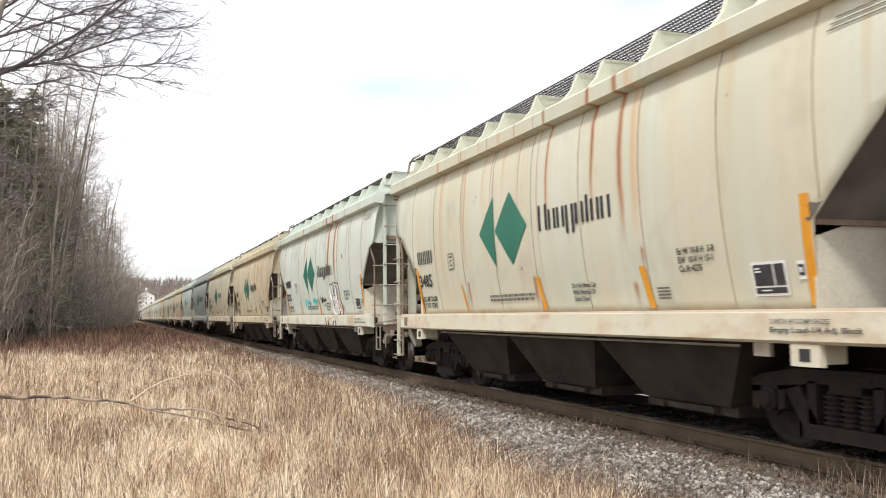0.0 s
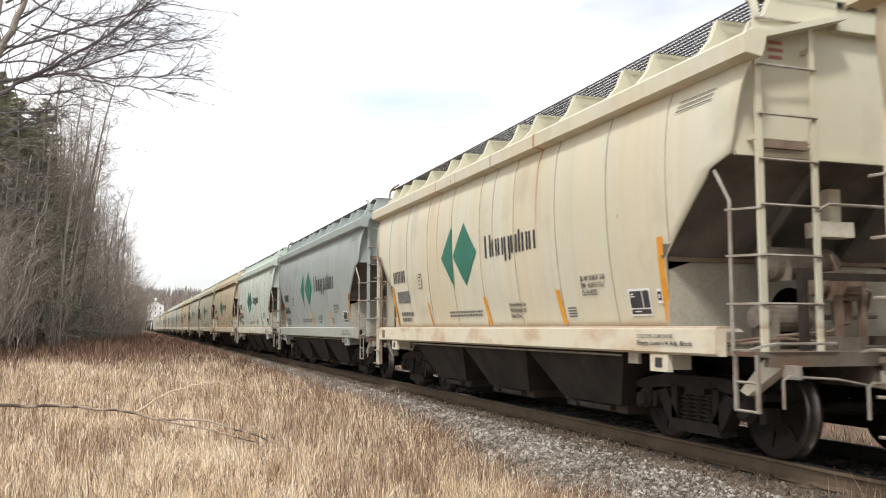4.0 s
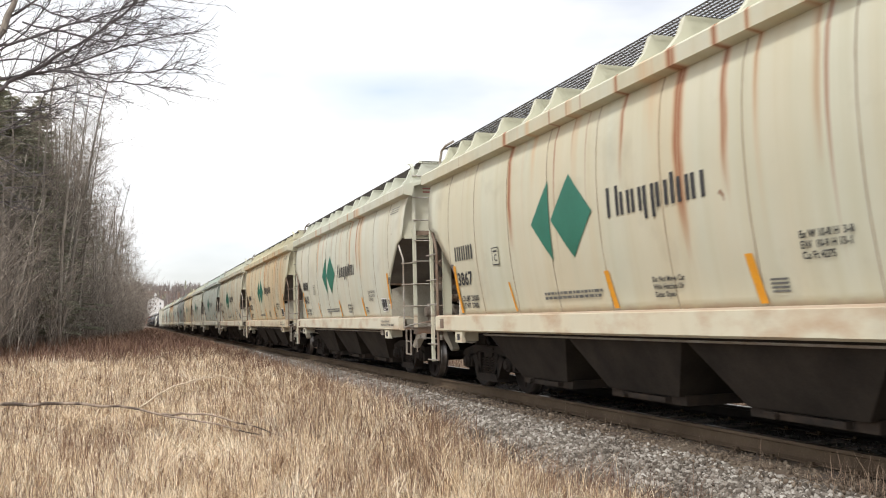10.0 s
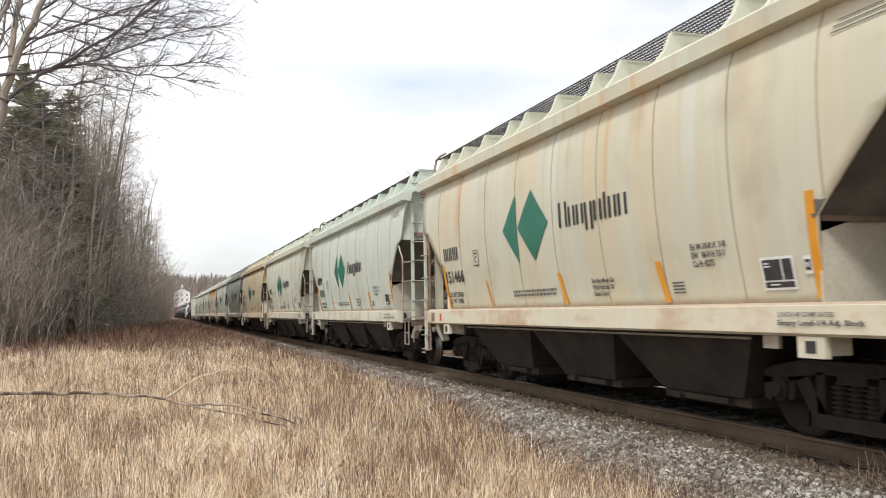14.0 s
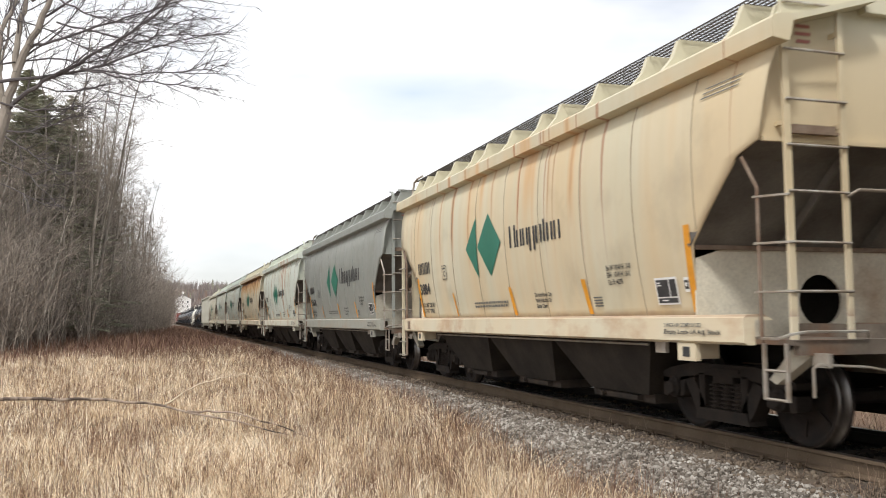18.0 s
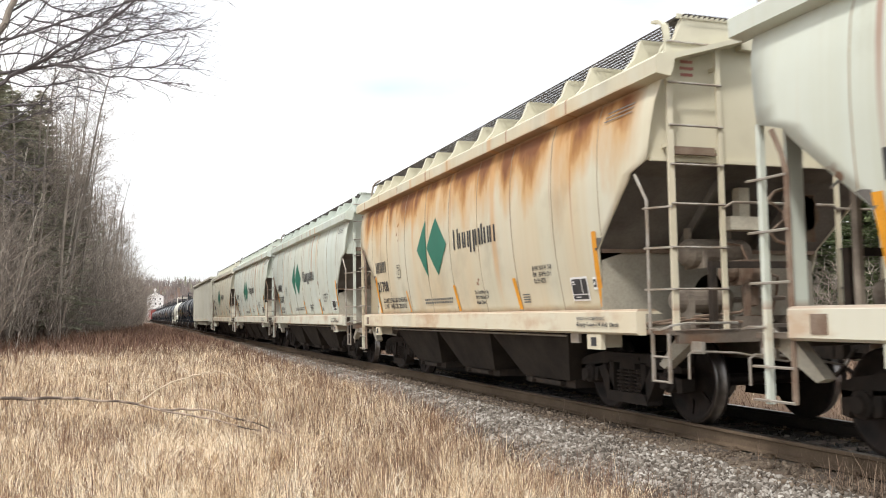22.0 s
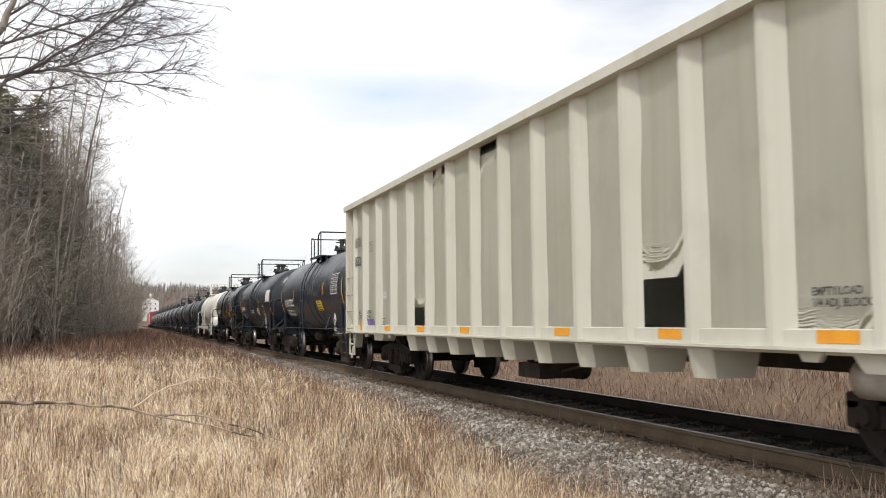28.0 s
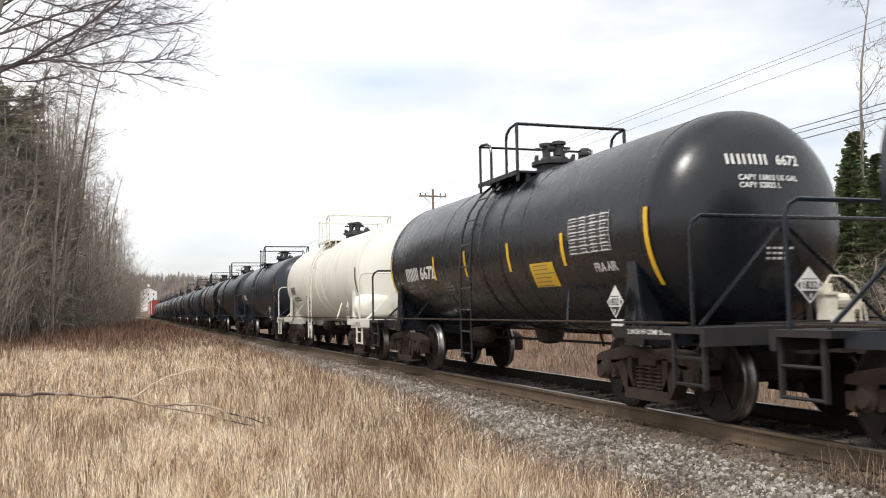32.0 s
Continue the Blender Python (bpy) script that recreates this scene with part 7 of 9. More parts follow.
def build_bed():
    xs = [TC - 3.4, TC - 3.2, TC - 2.8, TC - 2.3, TC - 1.85, TC - 1.3, TC, TC + 1.3, TC + 1.85, TC + 2.3, TC + 2.8, TC + 3.2]
    ys = [-60 + 0.5 * i for i in range(260)] + [70 + 4 * i for i in range(140)]
    verts = []
    for y in ys:
        for i, x in enumerate(xs):
            w = 0.18 * noise.noise(Vector((x, y * 0.4, 9.0)))
            z = bed_z(x) + 0.02 * noise.noise(Vector((x * 2, y * 2, 1.0))) - (0.25 if i in (0, len(xs) - 1) else 0)
            verts.append((x + (w if i in (1, 2, 9, 10) else 0), y, z))
    n = len(xs)
    faces = [(j * n + i, j * n + i + 1, (j + 1) * n + i + 1, (j + 1) * n + i) for j in range(len(ys) - 1) for i in range(n - 1)]
    me = bpy.data.meshes.new("track_bed")
    me.from_pydata(verts, [], faces)
    m = surface("ballast_bed", (0.16, 0.125, 0.09), (0.105, 0.08, 0.058), 0.95, scale=2.0, fine=38, bump=1.0, third=(0.11, 0.075, 0.055), third_at=(0.5, 0.65))
    # oily strip between the rails, blackened further to paint in the train's shade
    nt = m.node_tree
    bs = nt.nodes["Principled BSDF"]
    vec = nt.nodes.new("ShaderNodeTexCoord").outputs["Object"]
    sep = nt.nodes.new("ShaderNodeSeparateXYZ")
    nt.links.new(vec, sep.inputs[0])
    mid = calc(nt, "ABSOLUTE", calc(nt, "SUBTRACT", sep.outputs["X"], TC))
    oil_shade = calc(nt, "SUBTRACT", 1.0, ramp(nt, calc(nt, "ADD", mid, calc(nt, "MULTIPLY", noise_at(nt, vec, 2.5, 3.0), 0.4)), 0.75, 1.1))
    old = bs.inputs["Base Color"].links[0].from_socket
    nt.links.new(mixer(nt, old, (0.022, 0.019, 0.017), calc(nt, "MULTIPLY", oil_shade, 0.95)), bs.inputs["Base Color"])
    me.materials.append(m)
    tagged(new("track_bed", me), "bank of grey crushed stone ballast", "track bed", kind="structure")


build_bed()


def build_track():
    tr = empty("railway_track", "single railway track of rusty rails on dark ties", "track", kind="structure")
    for s in (-1, 1):
        bm = bmesh.new()
        x = TC + s * 0.7525
        prism(bm, [(x - 0.07, -0.178), (x + 0.07, -0.178), (x + 0.07, -0.165), (x + 0.012, -0.145), (x + 0.010, -0.048), (x + 0.036, -0.038), (x + 0.036, -0.006), (x + 0.030, 0.0),
                   (x - 0.030, 0.0), (x - 0.036, -0.006), (x - 0.036, -0.038), (x - 0.010, -0.048), (x - 0.012, -0.145), (x - 0.07, -0.165)], "y", -60, 620)
        for f in bm.faces:
            if f.normal.z > 0.5 and f.calc_center_median().z > -0.005:
                f.material_index = 1
            elif f.normal.x * s < -0.1:
                f.material_index = 2
        part("rail", bm, [M_RAIL, M_RAILTOP, M_OILSHADE], tr)
    bm = bmesh.new()
    bx(bm, -1.30, 1.30, -0.115, 0.115, -0.36, -0.185)
    bmesh.ops.bevel(bm, geom=bm.edges[:], offset=0.012, segments=1, affect="EDGES")
    me = mesh_of("tie", bm, M_TIE)
    rng = random.Random(4)
    for i in range(150):
        y = -14 + 0.53 * i
        share("tie", me, tr, pose(TC + rng.uniform(-0.06, 0.06), y + rng.uniform(-0.03, 0.03), rng.uniform(-0.01, 0.006), 0, 0, rng.uniform(-1, 1)))
    verts, faces = [], []
    for i in range(1020):
        y = 65.5 + 0.53 * i
        b = len(verts)
        verts += [(TC + sx * 1.3, y + sy * 0.115, z) for sx in (-1, 1) for sy in (-1, 1) for z in (-0.3, -0.185)]
        faces += [tuple(b + k for k in f) for f in ((0, 1, 3, 2), (4, 6, 7, 5), (0, 4, 5, 1), (2, 3, 7, 6), (1, 5, 7, 3))]
    me = bpy.data.meshes.new("far_ties")
    me.from_pydata(verts, [], faces)
    me.materials.append(M_TIE)
    ob = new("far_ties", me)
    ob.parent = tr
    tagged(ob, kind="stuff")
    bm = bmesh.new()
    for s in (-1, 1):
        bx(bm, s * 0.7525 - 0.17, s * 0.7525 + 0.17, -0.09, 0.09, -0.185, -0.172)
        for a in (-0.10, 0.10):
            bx(bm, s * 0.7525 + a - 0.014, s * 0.7525 + a + 0.014, -0.05, -0.02, -0.175, -0.145)
    me = mesh_of("tie_plates", bm, M_RAIL)
    for i in range(80):
        share("tie_plates", me, tr, pose(TC, -4 + 0.53 * i, 0))


build_track()


GRASS_EDGE = [(4, 3.9), (7, 3.95), (8.3, 3.8), (10, 4.0), (12, 4.15), (17, 4.4), (26, 4.35), (46, 4.4)]


def grass_edge(y):
    return np.interp(y, [p[0] for p in GRASS_EDGE], [p[1] for p in GRASS_EDGE])


# ---- loose stuff on the ground ----
def bulk(name, co, faces_flat, loop_total, material, label, category):
    me = bpy.data.meshes.new(name)
    me.vertices.add(len(co))
    me.vertices.foreach_set("co", np.asarray(co, dtype=np.float32).ravel())
    me.loops.add(len(faces_flat))
    me.loops.foreach_set("vertex_index", np.asarray(faces_flat, dtype=np.int32))
    starts = np.concatenate(([0], np.cumsum(loop_total)[:-1])).astype(np.int32)
    me.polygons.add(len(loop_total))
    me.polygons.foreach_set("loop_start", starts)
    me.update(calc_edges=True)
    me.validate()
    me.materials.append(material)
    return tagged(new(name, me), label, category, kind="stuff")


def stones(name, x0, x1, y0, y1, count, seed, label, material=M_STONE):
    rng = np.random.default_rng(seed)
    bm = bmesh.new()
    bmesh.ops.create_icosphere(bm, subdivisions=1, radius=1.0)
    base = np.array([v.co[:] for v in bm.verts])
    tri = np.array([[v.index for v in f.verts] for f in bm.faces])
    bm.free()
    y = y0 + (y1 - y0) * rng.random(count) ** 1.5
    x = x0 + (x1 - x0) * rng.random(count)
    grown = x < grass_edge(y) - 0.08 + rng.normal(0, 0.12, count)
    x[grown] += 1.0
    x = np.clip(x, x0, x1)
    size = 0.008 + 0.016 * rng.random(count) ** 2.4 + 0.0005 * y
    z = np.array([bed_z(a) for a in x]) + size * 0.35
    ax = rng.uniform(0.45, 1.4, (count, 3)) * size[:, None]
    q = rng.normal(size=(count, 4))
    q /= np.linalg.norm(q, axis=1)[:, None]
    w, a, b, c = q.T
    R = np.stack([1 - 2 * (b * b + c * c), 2 * (a * b - c * w), 2 * (a * c + b * w), 2 * (a * b + c * w), 1 - 2 * (a * a + c * c), 2 * (b * c - a * w),
                  2 * (a * c - b * w), 2 * (b * c + a * w), 1 - 2 * (a * a + b * b)], 1).reshape(-1, 3, 3)
    pts = base[None] * (1 + 0.28 * rng.normal(size=(count, len(base), 1))) * ax[:, None, :]
    pts = np.einsum("nij,nkj->nki", R, pts) + np.stack([x, y, z], 1)[:, None, :]
    idx = tri[None] + (np.arange(count) * len(base))[:, None, None]
    bulk(name, pts.reshape(-1, 3), idx.ravel(), np.full(count * len(tri), 3), material, label, "gravel")


stones("ballast_stones", TC - 3.3, TC - 1.38, 4.0, 42.0, 52000, 1, "grey crushed ballast stones beside the rail")
stones("shoulder_stones", TC - 1.6, TC - 0.86, 4.0, 34.0, 6500, 4, "rust-dusted ballast stones over the tie ends", M_BROWNSTONE)
stones("inner_stones", TC - 0.68, TC + 0.68, 4.0, 40.0, 4000, 2, "oily ballast stones between the rails with the train's shade painted in", M_OILSHADESTONE)
stones("outer_stones", TC + 0.85, TC + 2.9, 4.0, 40.0, 3000, 3, "dusty ballast stones beyond the far rail")


def loose_stones():
    bed = bpy.data.objects["track_bed"]
    rng = random.Random(12)
    kinds = []
    for k in range(6):
        bm = bmesh.new()
        bmesh.ops.create_icosphere(bm, subdivisions=1, radius=1.0)
        for v in bm.verts:
            v.co *= rng.uniform(0.7, 1.2)
        kinds.append(mesh_of("stone", bm, M_STONE))
    for i in range(300):
        x, y, r = rng.uniform(TC - 3.2, TC - 1.35), 5.2 + 6.0 * rng.random() ** 1.2, 0.013 + 0.024 * rng.random() ** 2
        m = pose(x, y, bed_z(x) + r * 0.45, rng.uniform(0, 360), rng.uniform(0, 360), rng.uniform(0, 360)) @ Matrix.Diagonal((r, r * rng.uniform(0.6, 1), r * rng.uniform(0.5, 0.9), 1))
        share("stone", kinds[i % 6], bed, m)


loose_stones()


def blades(name, xy, height, width, seed, material, label, category, lean=0.35, base=None, fan=None):
    """Grass: each blade a bent sliver of two segments."""
    rng = np.random.default_rng(seed)
    n = len(xy)
    z0 = np.array([ground_z(a, b) for a, b in xy]) if base is None else base
    ang = rng.uniform(0, 6.2832, n) if fan is None else fan
    face = ang + 1.57 + rng.normal(0, 0.5, n)
    dx, dy = np.cos(ang), np.sin(ang)
    wx, wy = np.cos(face) * width / 2, np.sin(face) * width / 2
    l1 = rng.uniform(0.05, lean, n) * height
    l2 = l1 * rng.uniform(1.8, 3.2, n)
    root = np.stack([xy[:, 0], xy[:, 1], z0 - 0.03], 1)
    mid = root + np.stack([dx * l1, dy * l1, height * 0.58], 1)
    tip = root + np.stack([dx * l2, dy * l2, height * rng.uniform(0.85, 1.05, n)], 1)
    off = np.stack([wx, wy, np.zeros(n)], 1)
    co = np.stack([root - off, root + off, mid + off * 0.8, mid - off * 0.8, tip], 1)
    b = (np.arange(n) * 5)[:, None]
    fl = np.concatenate([b + np.array([[0, 1, 2, 3]]), b + np.array([[3, 2, 4]])], 1)
    bulk(name, co.reshape(-1, 3), fl.ravel(), np.tile([4, 3], n), material, label, category)


def footing(xy):
    """Height of what the grass grows from: the soil, or the foot of the ballast where it lies over it."""
    return np.array([max(ground_z(a, b), bed_z(a) - 0.02) if a > TC - 3.2 else ground_z(a, b) for a, b in xy])


def scatter(count, seed, y0, y1, az0, az1, power):
    """Places seen from the standpoint between two bearings, thinner with distance."""
    rng = np.random.default_rng(seed)
    y = (y0 ** power + rng.random(count) * (y1 ** power - y0 ** power)) ** (1 / power)
    az = np.radians(rng.uniform(az0, az1, count))
    return np.stack([y * np.tan(az), y], 1), rng


def patchy(xy, scale, seed):
    return np.array([noise.noise(Vector((a * scale, b * scale, seed))) for a, b in xy])


def build_grass():
    # pale matted blades, bent over in tussocks
    xy, rng = scatter(70000, 5, 5.0, 46.0, -14, 38, 0.72)
    heart, _ = scatter(3600, 95, 5.0, 46.0, -14, 38, 0.8)
    pick = rng.integers(0, len(heart), 80000)
    spill = rng.normal(0, 1, (80000, 2)) * (0.05 + 0.07 * rng.random(len(heart)))[pick][:, None]
    xy = np.concatenate([xy, heart[pick] + spill])
    fan = np.concatenate([rng.normal(0.6, 1.3, 70000), np.arctan2(spill[:, 1], spill[:, 0]) + rng.normal(0, 0.6, 80000)])
    tuft = np.concatenate([np.zeros(70000), (0.5 + rng.random(len(heart)))[pick]])
    p, q = patchy(xy, 0.9, 2.0), patchy(xy, 3.2, 6.0)
    keep = (xy[:, 0] < grass_edge(xy[:, 1]) + 0.22 * p + rng.normal(0, 0.10, len(xy))) & ((tuft > 0) | (q + rng.normal(0, 0.3, len(xy)) > -0.3))
    xy, p, q, fan, tuft = xy[keep], p[keep], q[keep], fan[keep], tuft[keep]
    d = xy[:, 1]
    h = (0.10 + 0.13 * rng.random(len(xy)) + 0.10 * np.clip(q, -0.4, 1) + 0.05 * p + 0.15 * tuft * rng.random(len(xy))).clip(0.05)
    blades("matted_grass", xy, h, 0.0034 + 0.00030 * d, 6, M_GRASS, "pale straw-coloured dry grass, matted and bent in tussocks", "grass", 0.95, footing(xy), fan)
    # round the standpoint
    rng = np.random.default_rng(44)
    away, turn = 9.5 * np.sqrt(rng.uniform(0.005, 1, 46000)), rng.uniform(0, 6.2832, 46000)
    xy = np.stack([away * np.sin(turn), away * np.cos(turn)], 1)
    keep = (xy[:, 0] < grass_edge(np.maximum(xy[:, 1], 5.0)) - 0.1) & ((xy[:, 1] < 4.6) | (xy[:, 0] < -0.27 * xy[:, 1]))
    xy = xy[keep]
    blades("trodden_grass", xy, rng.uniform(0.08, 0.3, len(xy)), np.full(len(xy), 0.0065), 45, M_GRASS, "pale dry grass trodden down in the field", "grass", 0.9, footing(xy))
    # thinner upright stems
    xy, rng = scatter(42000, 55, 5.0, 46.0, -14, 38, 0.75)
    p = patchy(xy, 1.3, 12.0)
    keep = (xy[:, 0] < grass_edge(xy[:, 1]) + 0.15 + 0.25 * p) & (p + rng.normal(0, 0.25, len(xy)) > -0.1)
    xy, p = xy[keep], p[keep]
    low = np.clip((grass_edge(xy[:, 1]) + 0.2 - xy[:, 0]) / 0.7, 0.35, 1)
    blades("dry_grass", xy, low * (0.20 + 0.26 * rng.random(len(xy)) + 0.14 * np.clip(p, -0.3, 1)), 0.0020 + 0.00024 * xy[:, 1], 16, M_GRASS, "upright straw-coloured stems of dry grass", "grass", 0.36, footing(xy))
    xy, rng = scatter(62000, 15, 5.2, 46.0, -14, 38, 0.7)
    p = patchy(xy, 0.8, 21.0)
    near = np.clip(1 - (grass_edge(xy[:, 1]) - xy[:, 0]) / 3.4, 0, 1) * np.clip((xy[:, 1] - 5) / 9, 0.35, 1)
    keep = (xy[:, 0] < grass_edge(xy[:, 1]) + 0.25) & (p + 0.75 * near + rng.normal(0, 0.2, len(xy)) > 0.12)
    xy, p = xy[keep], p[keep]
    blades("weed_stalks", xy, rng.uniform(0.22, 0.55, len(xy)), 0.0022 + 0.00026 * xy[:, 1], 7, M_REDBRUSH, "thin red-brown dead weed stalks in the grass", "weeds", 0.2, footing(xy))
    # far bank
    rng = np.random.default_rng(21)
    xy = np.stack([rng.uniform(TC + 3.0, TC + 14, 42000), 4 + 66 * rng.random(42000) ** 1.3], 1)
    tuft = np.clip(patchy(xy, 1.3, 3.0) + 0.45, 0.1, 1)
    blades("bank_grass", xy, rng.uniform(0.12, 0.42, len(xy)) * (0.3 + 1.2 * tuft), 0.006 + 0.0003 * xy[:, 1], 8, M_BANKGRASS, "dry yellow grass on the bank beyond the track", "grass", 0.9)
    xy = np.stack([rng.uniform(TC + 3.6, TC + 18, 22000), 4 + 60 * rng.random(22000) ** 1.2], 1)
    rise = np.clip((xy[:, 0] - TC - 3.0) / 5, 0.38, 1.0) * np.clip(patchy(xy, 0.6, 14.0) + 0.7, 0.3, 1.2)
    blades("bank_brush", xy, rng.uniform(0.5, 1.4, len(xy)) * rise, 0.007 + 0.0002 * xy[:, 1], 9, M_REDBRUSH, "brown leafless brush on the far bank", "brush", 0.35)
    # red-brown scrub towards the wood
    xy, rng = scatter(48000, 31, 29.0, 200.0, -12, 6, 0.7)
    edge = 4.4 - 0.5 * patchy(xy, 0.2, 4.0)
    keep = (xy[:, 0] < edge) & (xy[:, 1] + 5 * patchy(xy, 0.25, 8.0) > 37)
    xy = xy[keep]
    h = rng.uniform(0.4, 1.1, len(xy)) * np.clip((xy[:, 1] - 25) / 22, 0.4, 1.0) * np.clip(0.45 + (4.4 - xy[:, 0]) / 9, 0.4, 1.0)
    blades("red_scrub", xy, h, 0.010 + 0.00042 * xy[:, 1], 10, M_REDBRUSH, "low red-brown leafless scrub before the wood", "scrub", 0.4)
    rng = np.random.default_rng(44)
    y = 12 + 90 * rng.random(9000) ** 1.4
    xy = np.stack([np.clip(rng.normal(4.2, 0.45, 9000), 3.2, 5.2), y], 1)
    blades("ballast_weeds", xy, rng.uniform(0.12, 0.4, 9000) * np.clip(y / 30, 0.5, 1.1), 0.005 + 0.0003 * y, 12, M_REDBRUSH, "sparse brown weeds along the ballast's edge", "weeds", 0.4)
    rng = np.random.default_rng(41)
    xy = np.concatenate([np.stack([rng.normal(5.35, 0.12, 170), rng.normal(5.5, 0.3, 170)], 1), np.stack([rng.normal(5.3, 0.12, 40), rng.uniform(6.2, 11.0, 40)], 1)])
    xy[:, 0] = np.clip(xy[:, 0], 4.3, 5.7)
    blades("trackside_weeds", xy, rng.uniform(0.12, 0.4, 210), np.full(210, 0.0032), 11, M_BANKGRASS, "tall dry weeds growing in the ballast", "weeds", 0.3, np.array([bed_z(a) for a in xy[:, 0]]))


build_grass()


# ---- trees ----
class Wood:
    """Collects tapered twigs as open tubes."""

    def __init__(self):
        self.co, self.fa = [], []

    def stick(self, p, q, r, s, n):
        d = (q - p)
        if d.length < 1e-6:
            return
        d = d.normalized()
        u = d.orthogonal().normalized()
        w = d.cross(u)
        b = len(self.co)
        for c, rad in ((p, r), (q, s)):
            for k in range(n):
                a = 6.2832 * k / n
                self.co.append(c + (u * math.cos(a) + w * math.sin(a)) * rad)
        for k in range(n):
            self.fa.append((b + k, b + (k + 1) % n, b + n + (k + 1) % n, b + n + k))

    def mesh(self, name, material):
        me = bpy.data.meshes.new(name)
        me.from_pydata([tuple(v) for v in self.co], [], self.fa)
        me.materials.append(material)
        return me


def shoot(wood, rng, p, d, length, r, n, bend=0.12, up=0.03, seg=3):
    """A wandering branch; returns its points with their directions."""
    pts = [(p, d, r)]
    for i in range(seg):
        d = (d + Vector((rng.gauss(0, bend), rng.gauss(0, bend), rng.gauss(0, bend) + up))).normalized()
        q = p + d * (length / seg)
        s = r * (1 - 0.75 * (i + 1) / seg)
        wood.stick(p, q, pts[-1][2], s, n)
        p = q
        pts.append((p, d, s))
    return pts


def aside(rng, d, spread):
    v = Vector((rng.gauss(0, 1), rng.gauss(0, 1), rng.gauss(0, 0.7)))
    v = v - d * v.dot(d)
    return (d + v.normalized() * spread).normalized()


def bare_tree(seed, high, bark, crown_from=0.3, limbs=16, lean=0.03, spread=0.9, stout=0.0105):
    """A leafless tree: the trunk with its limbs is one mesh, the fine twigs another."""
    rng = random.Random(seed)
    tw, cw = Wood(), Wood()
    r0 = high * stout
    p, d = Vector((0, 0, -0.3)), Vector((rng.gauss(0, lean), rng.gauss(0, lean), 1)).normalized()
    stem = [(p, r0)]
    for i in range(10):
        d = (d + Vector((rng.gauss(0, 0.04), rng.gauss(0, 0.04), 0.02))).normalized()
        q = p + d * high / 10
        r = r0 * (1 - 0.088 * (i + 1))
        tw.stick(p, q, stem[-1][1], r, 7)
        p = q
        stem.append((p, r))
    for i in range(limbs):
        t = crown_from + (0.98 - crown_from) * (i + rng.random()) / limbs
        k = min(9, int(t * 10))
        a = stem[k][0].lerp(stem[k + 1][0], t * 10 - k)
        az = rng.uniform(0, 6.2832)
        out = Vector((math.cos(az), math.sin(az), rng.uniform(0.35, 1.1))).normalized()
        ln = high * (0.10 + 0.20 * (1 - t)) * rng.uniform(0.7, 1.2) * spread
        for p1, d1, r1 in shoot(tw, rng, a, out, ln, stem[k][1] * 0.42, 5, 0.14, 0.05, 4)[1:]:
            for _ in range(2):
                for p2, d2, r2 in shoot(cw, rng, p1, aside(rng, d1, 0.8), ln * rng.uniform(0.3, 0.55), max(0.007, r1 * 0.55), 3, 0.16, 0.05, 2)[1:]:
                    for _ in range(3):
                        shoot(cw, rng, p2, aside(rng, d2, 0.9), ln * rng.uniform(0.15, 0.32), 0.0065, 3, 0.2, 0.06, 1)
    root = empty("bare_tree", "tall leafless grey tree at the wood's edge", "tree", "trees of the wood")
    for name, w, m in (("trunk", tw, bark), ("crown", cw, M_TWIG)):
        ob = new(name, w.mesh(name, m))
        ob.parent = root
    return root


def shrub(seed, high):
    rng = random.Random(seed)
    w = Wood()
    for _ in range(20):
        p = Vector((rng.gauss(0, 0.7), rng.gauss(0, 0.7), -0.1))
        d = Vector((rng.gauss(0, 0.22), rng.gauss(0, 0.22), 1)).normalized()
        for p1, d1, r1 in shoot(w, rng, p, d, high * rng.uniform(0.6, 1.1), 0.019, 4, 0.07, 0.02, 4)[1:]:
            for _ in range(3):
                for p2, d2, r2 in shoot(w, rng, p1, aside(rng, d1, 0.8), high * rng.uniform(0.15, 0.34), 0.011, 3, 0.18, 0.04, 2)[1:]:
                    shoot(w, rng, p2, aside(rng, d2, 0.9), high * 0.13, 0.0075, 3, 0.2, 0.04, 1)
    root = empty("shrub", "dense leafless shrub at the foot of the wood", "shrub", "undergrowth shrubs")
    ob = new("thicket", w.mesh("thicket", M_TWIG))
    ob.parent = root
    return root


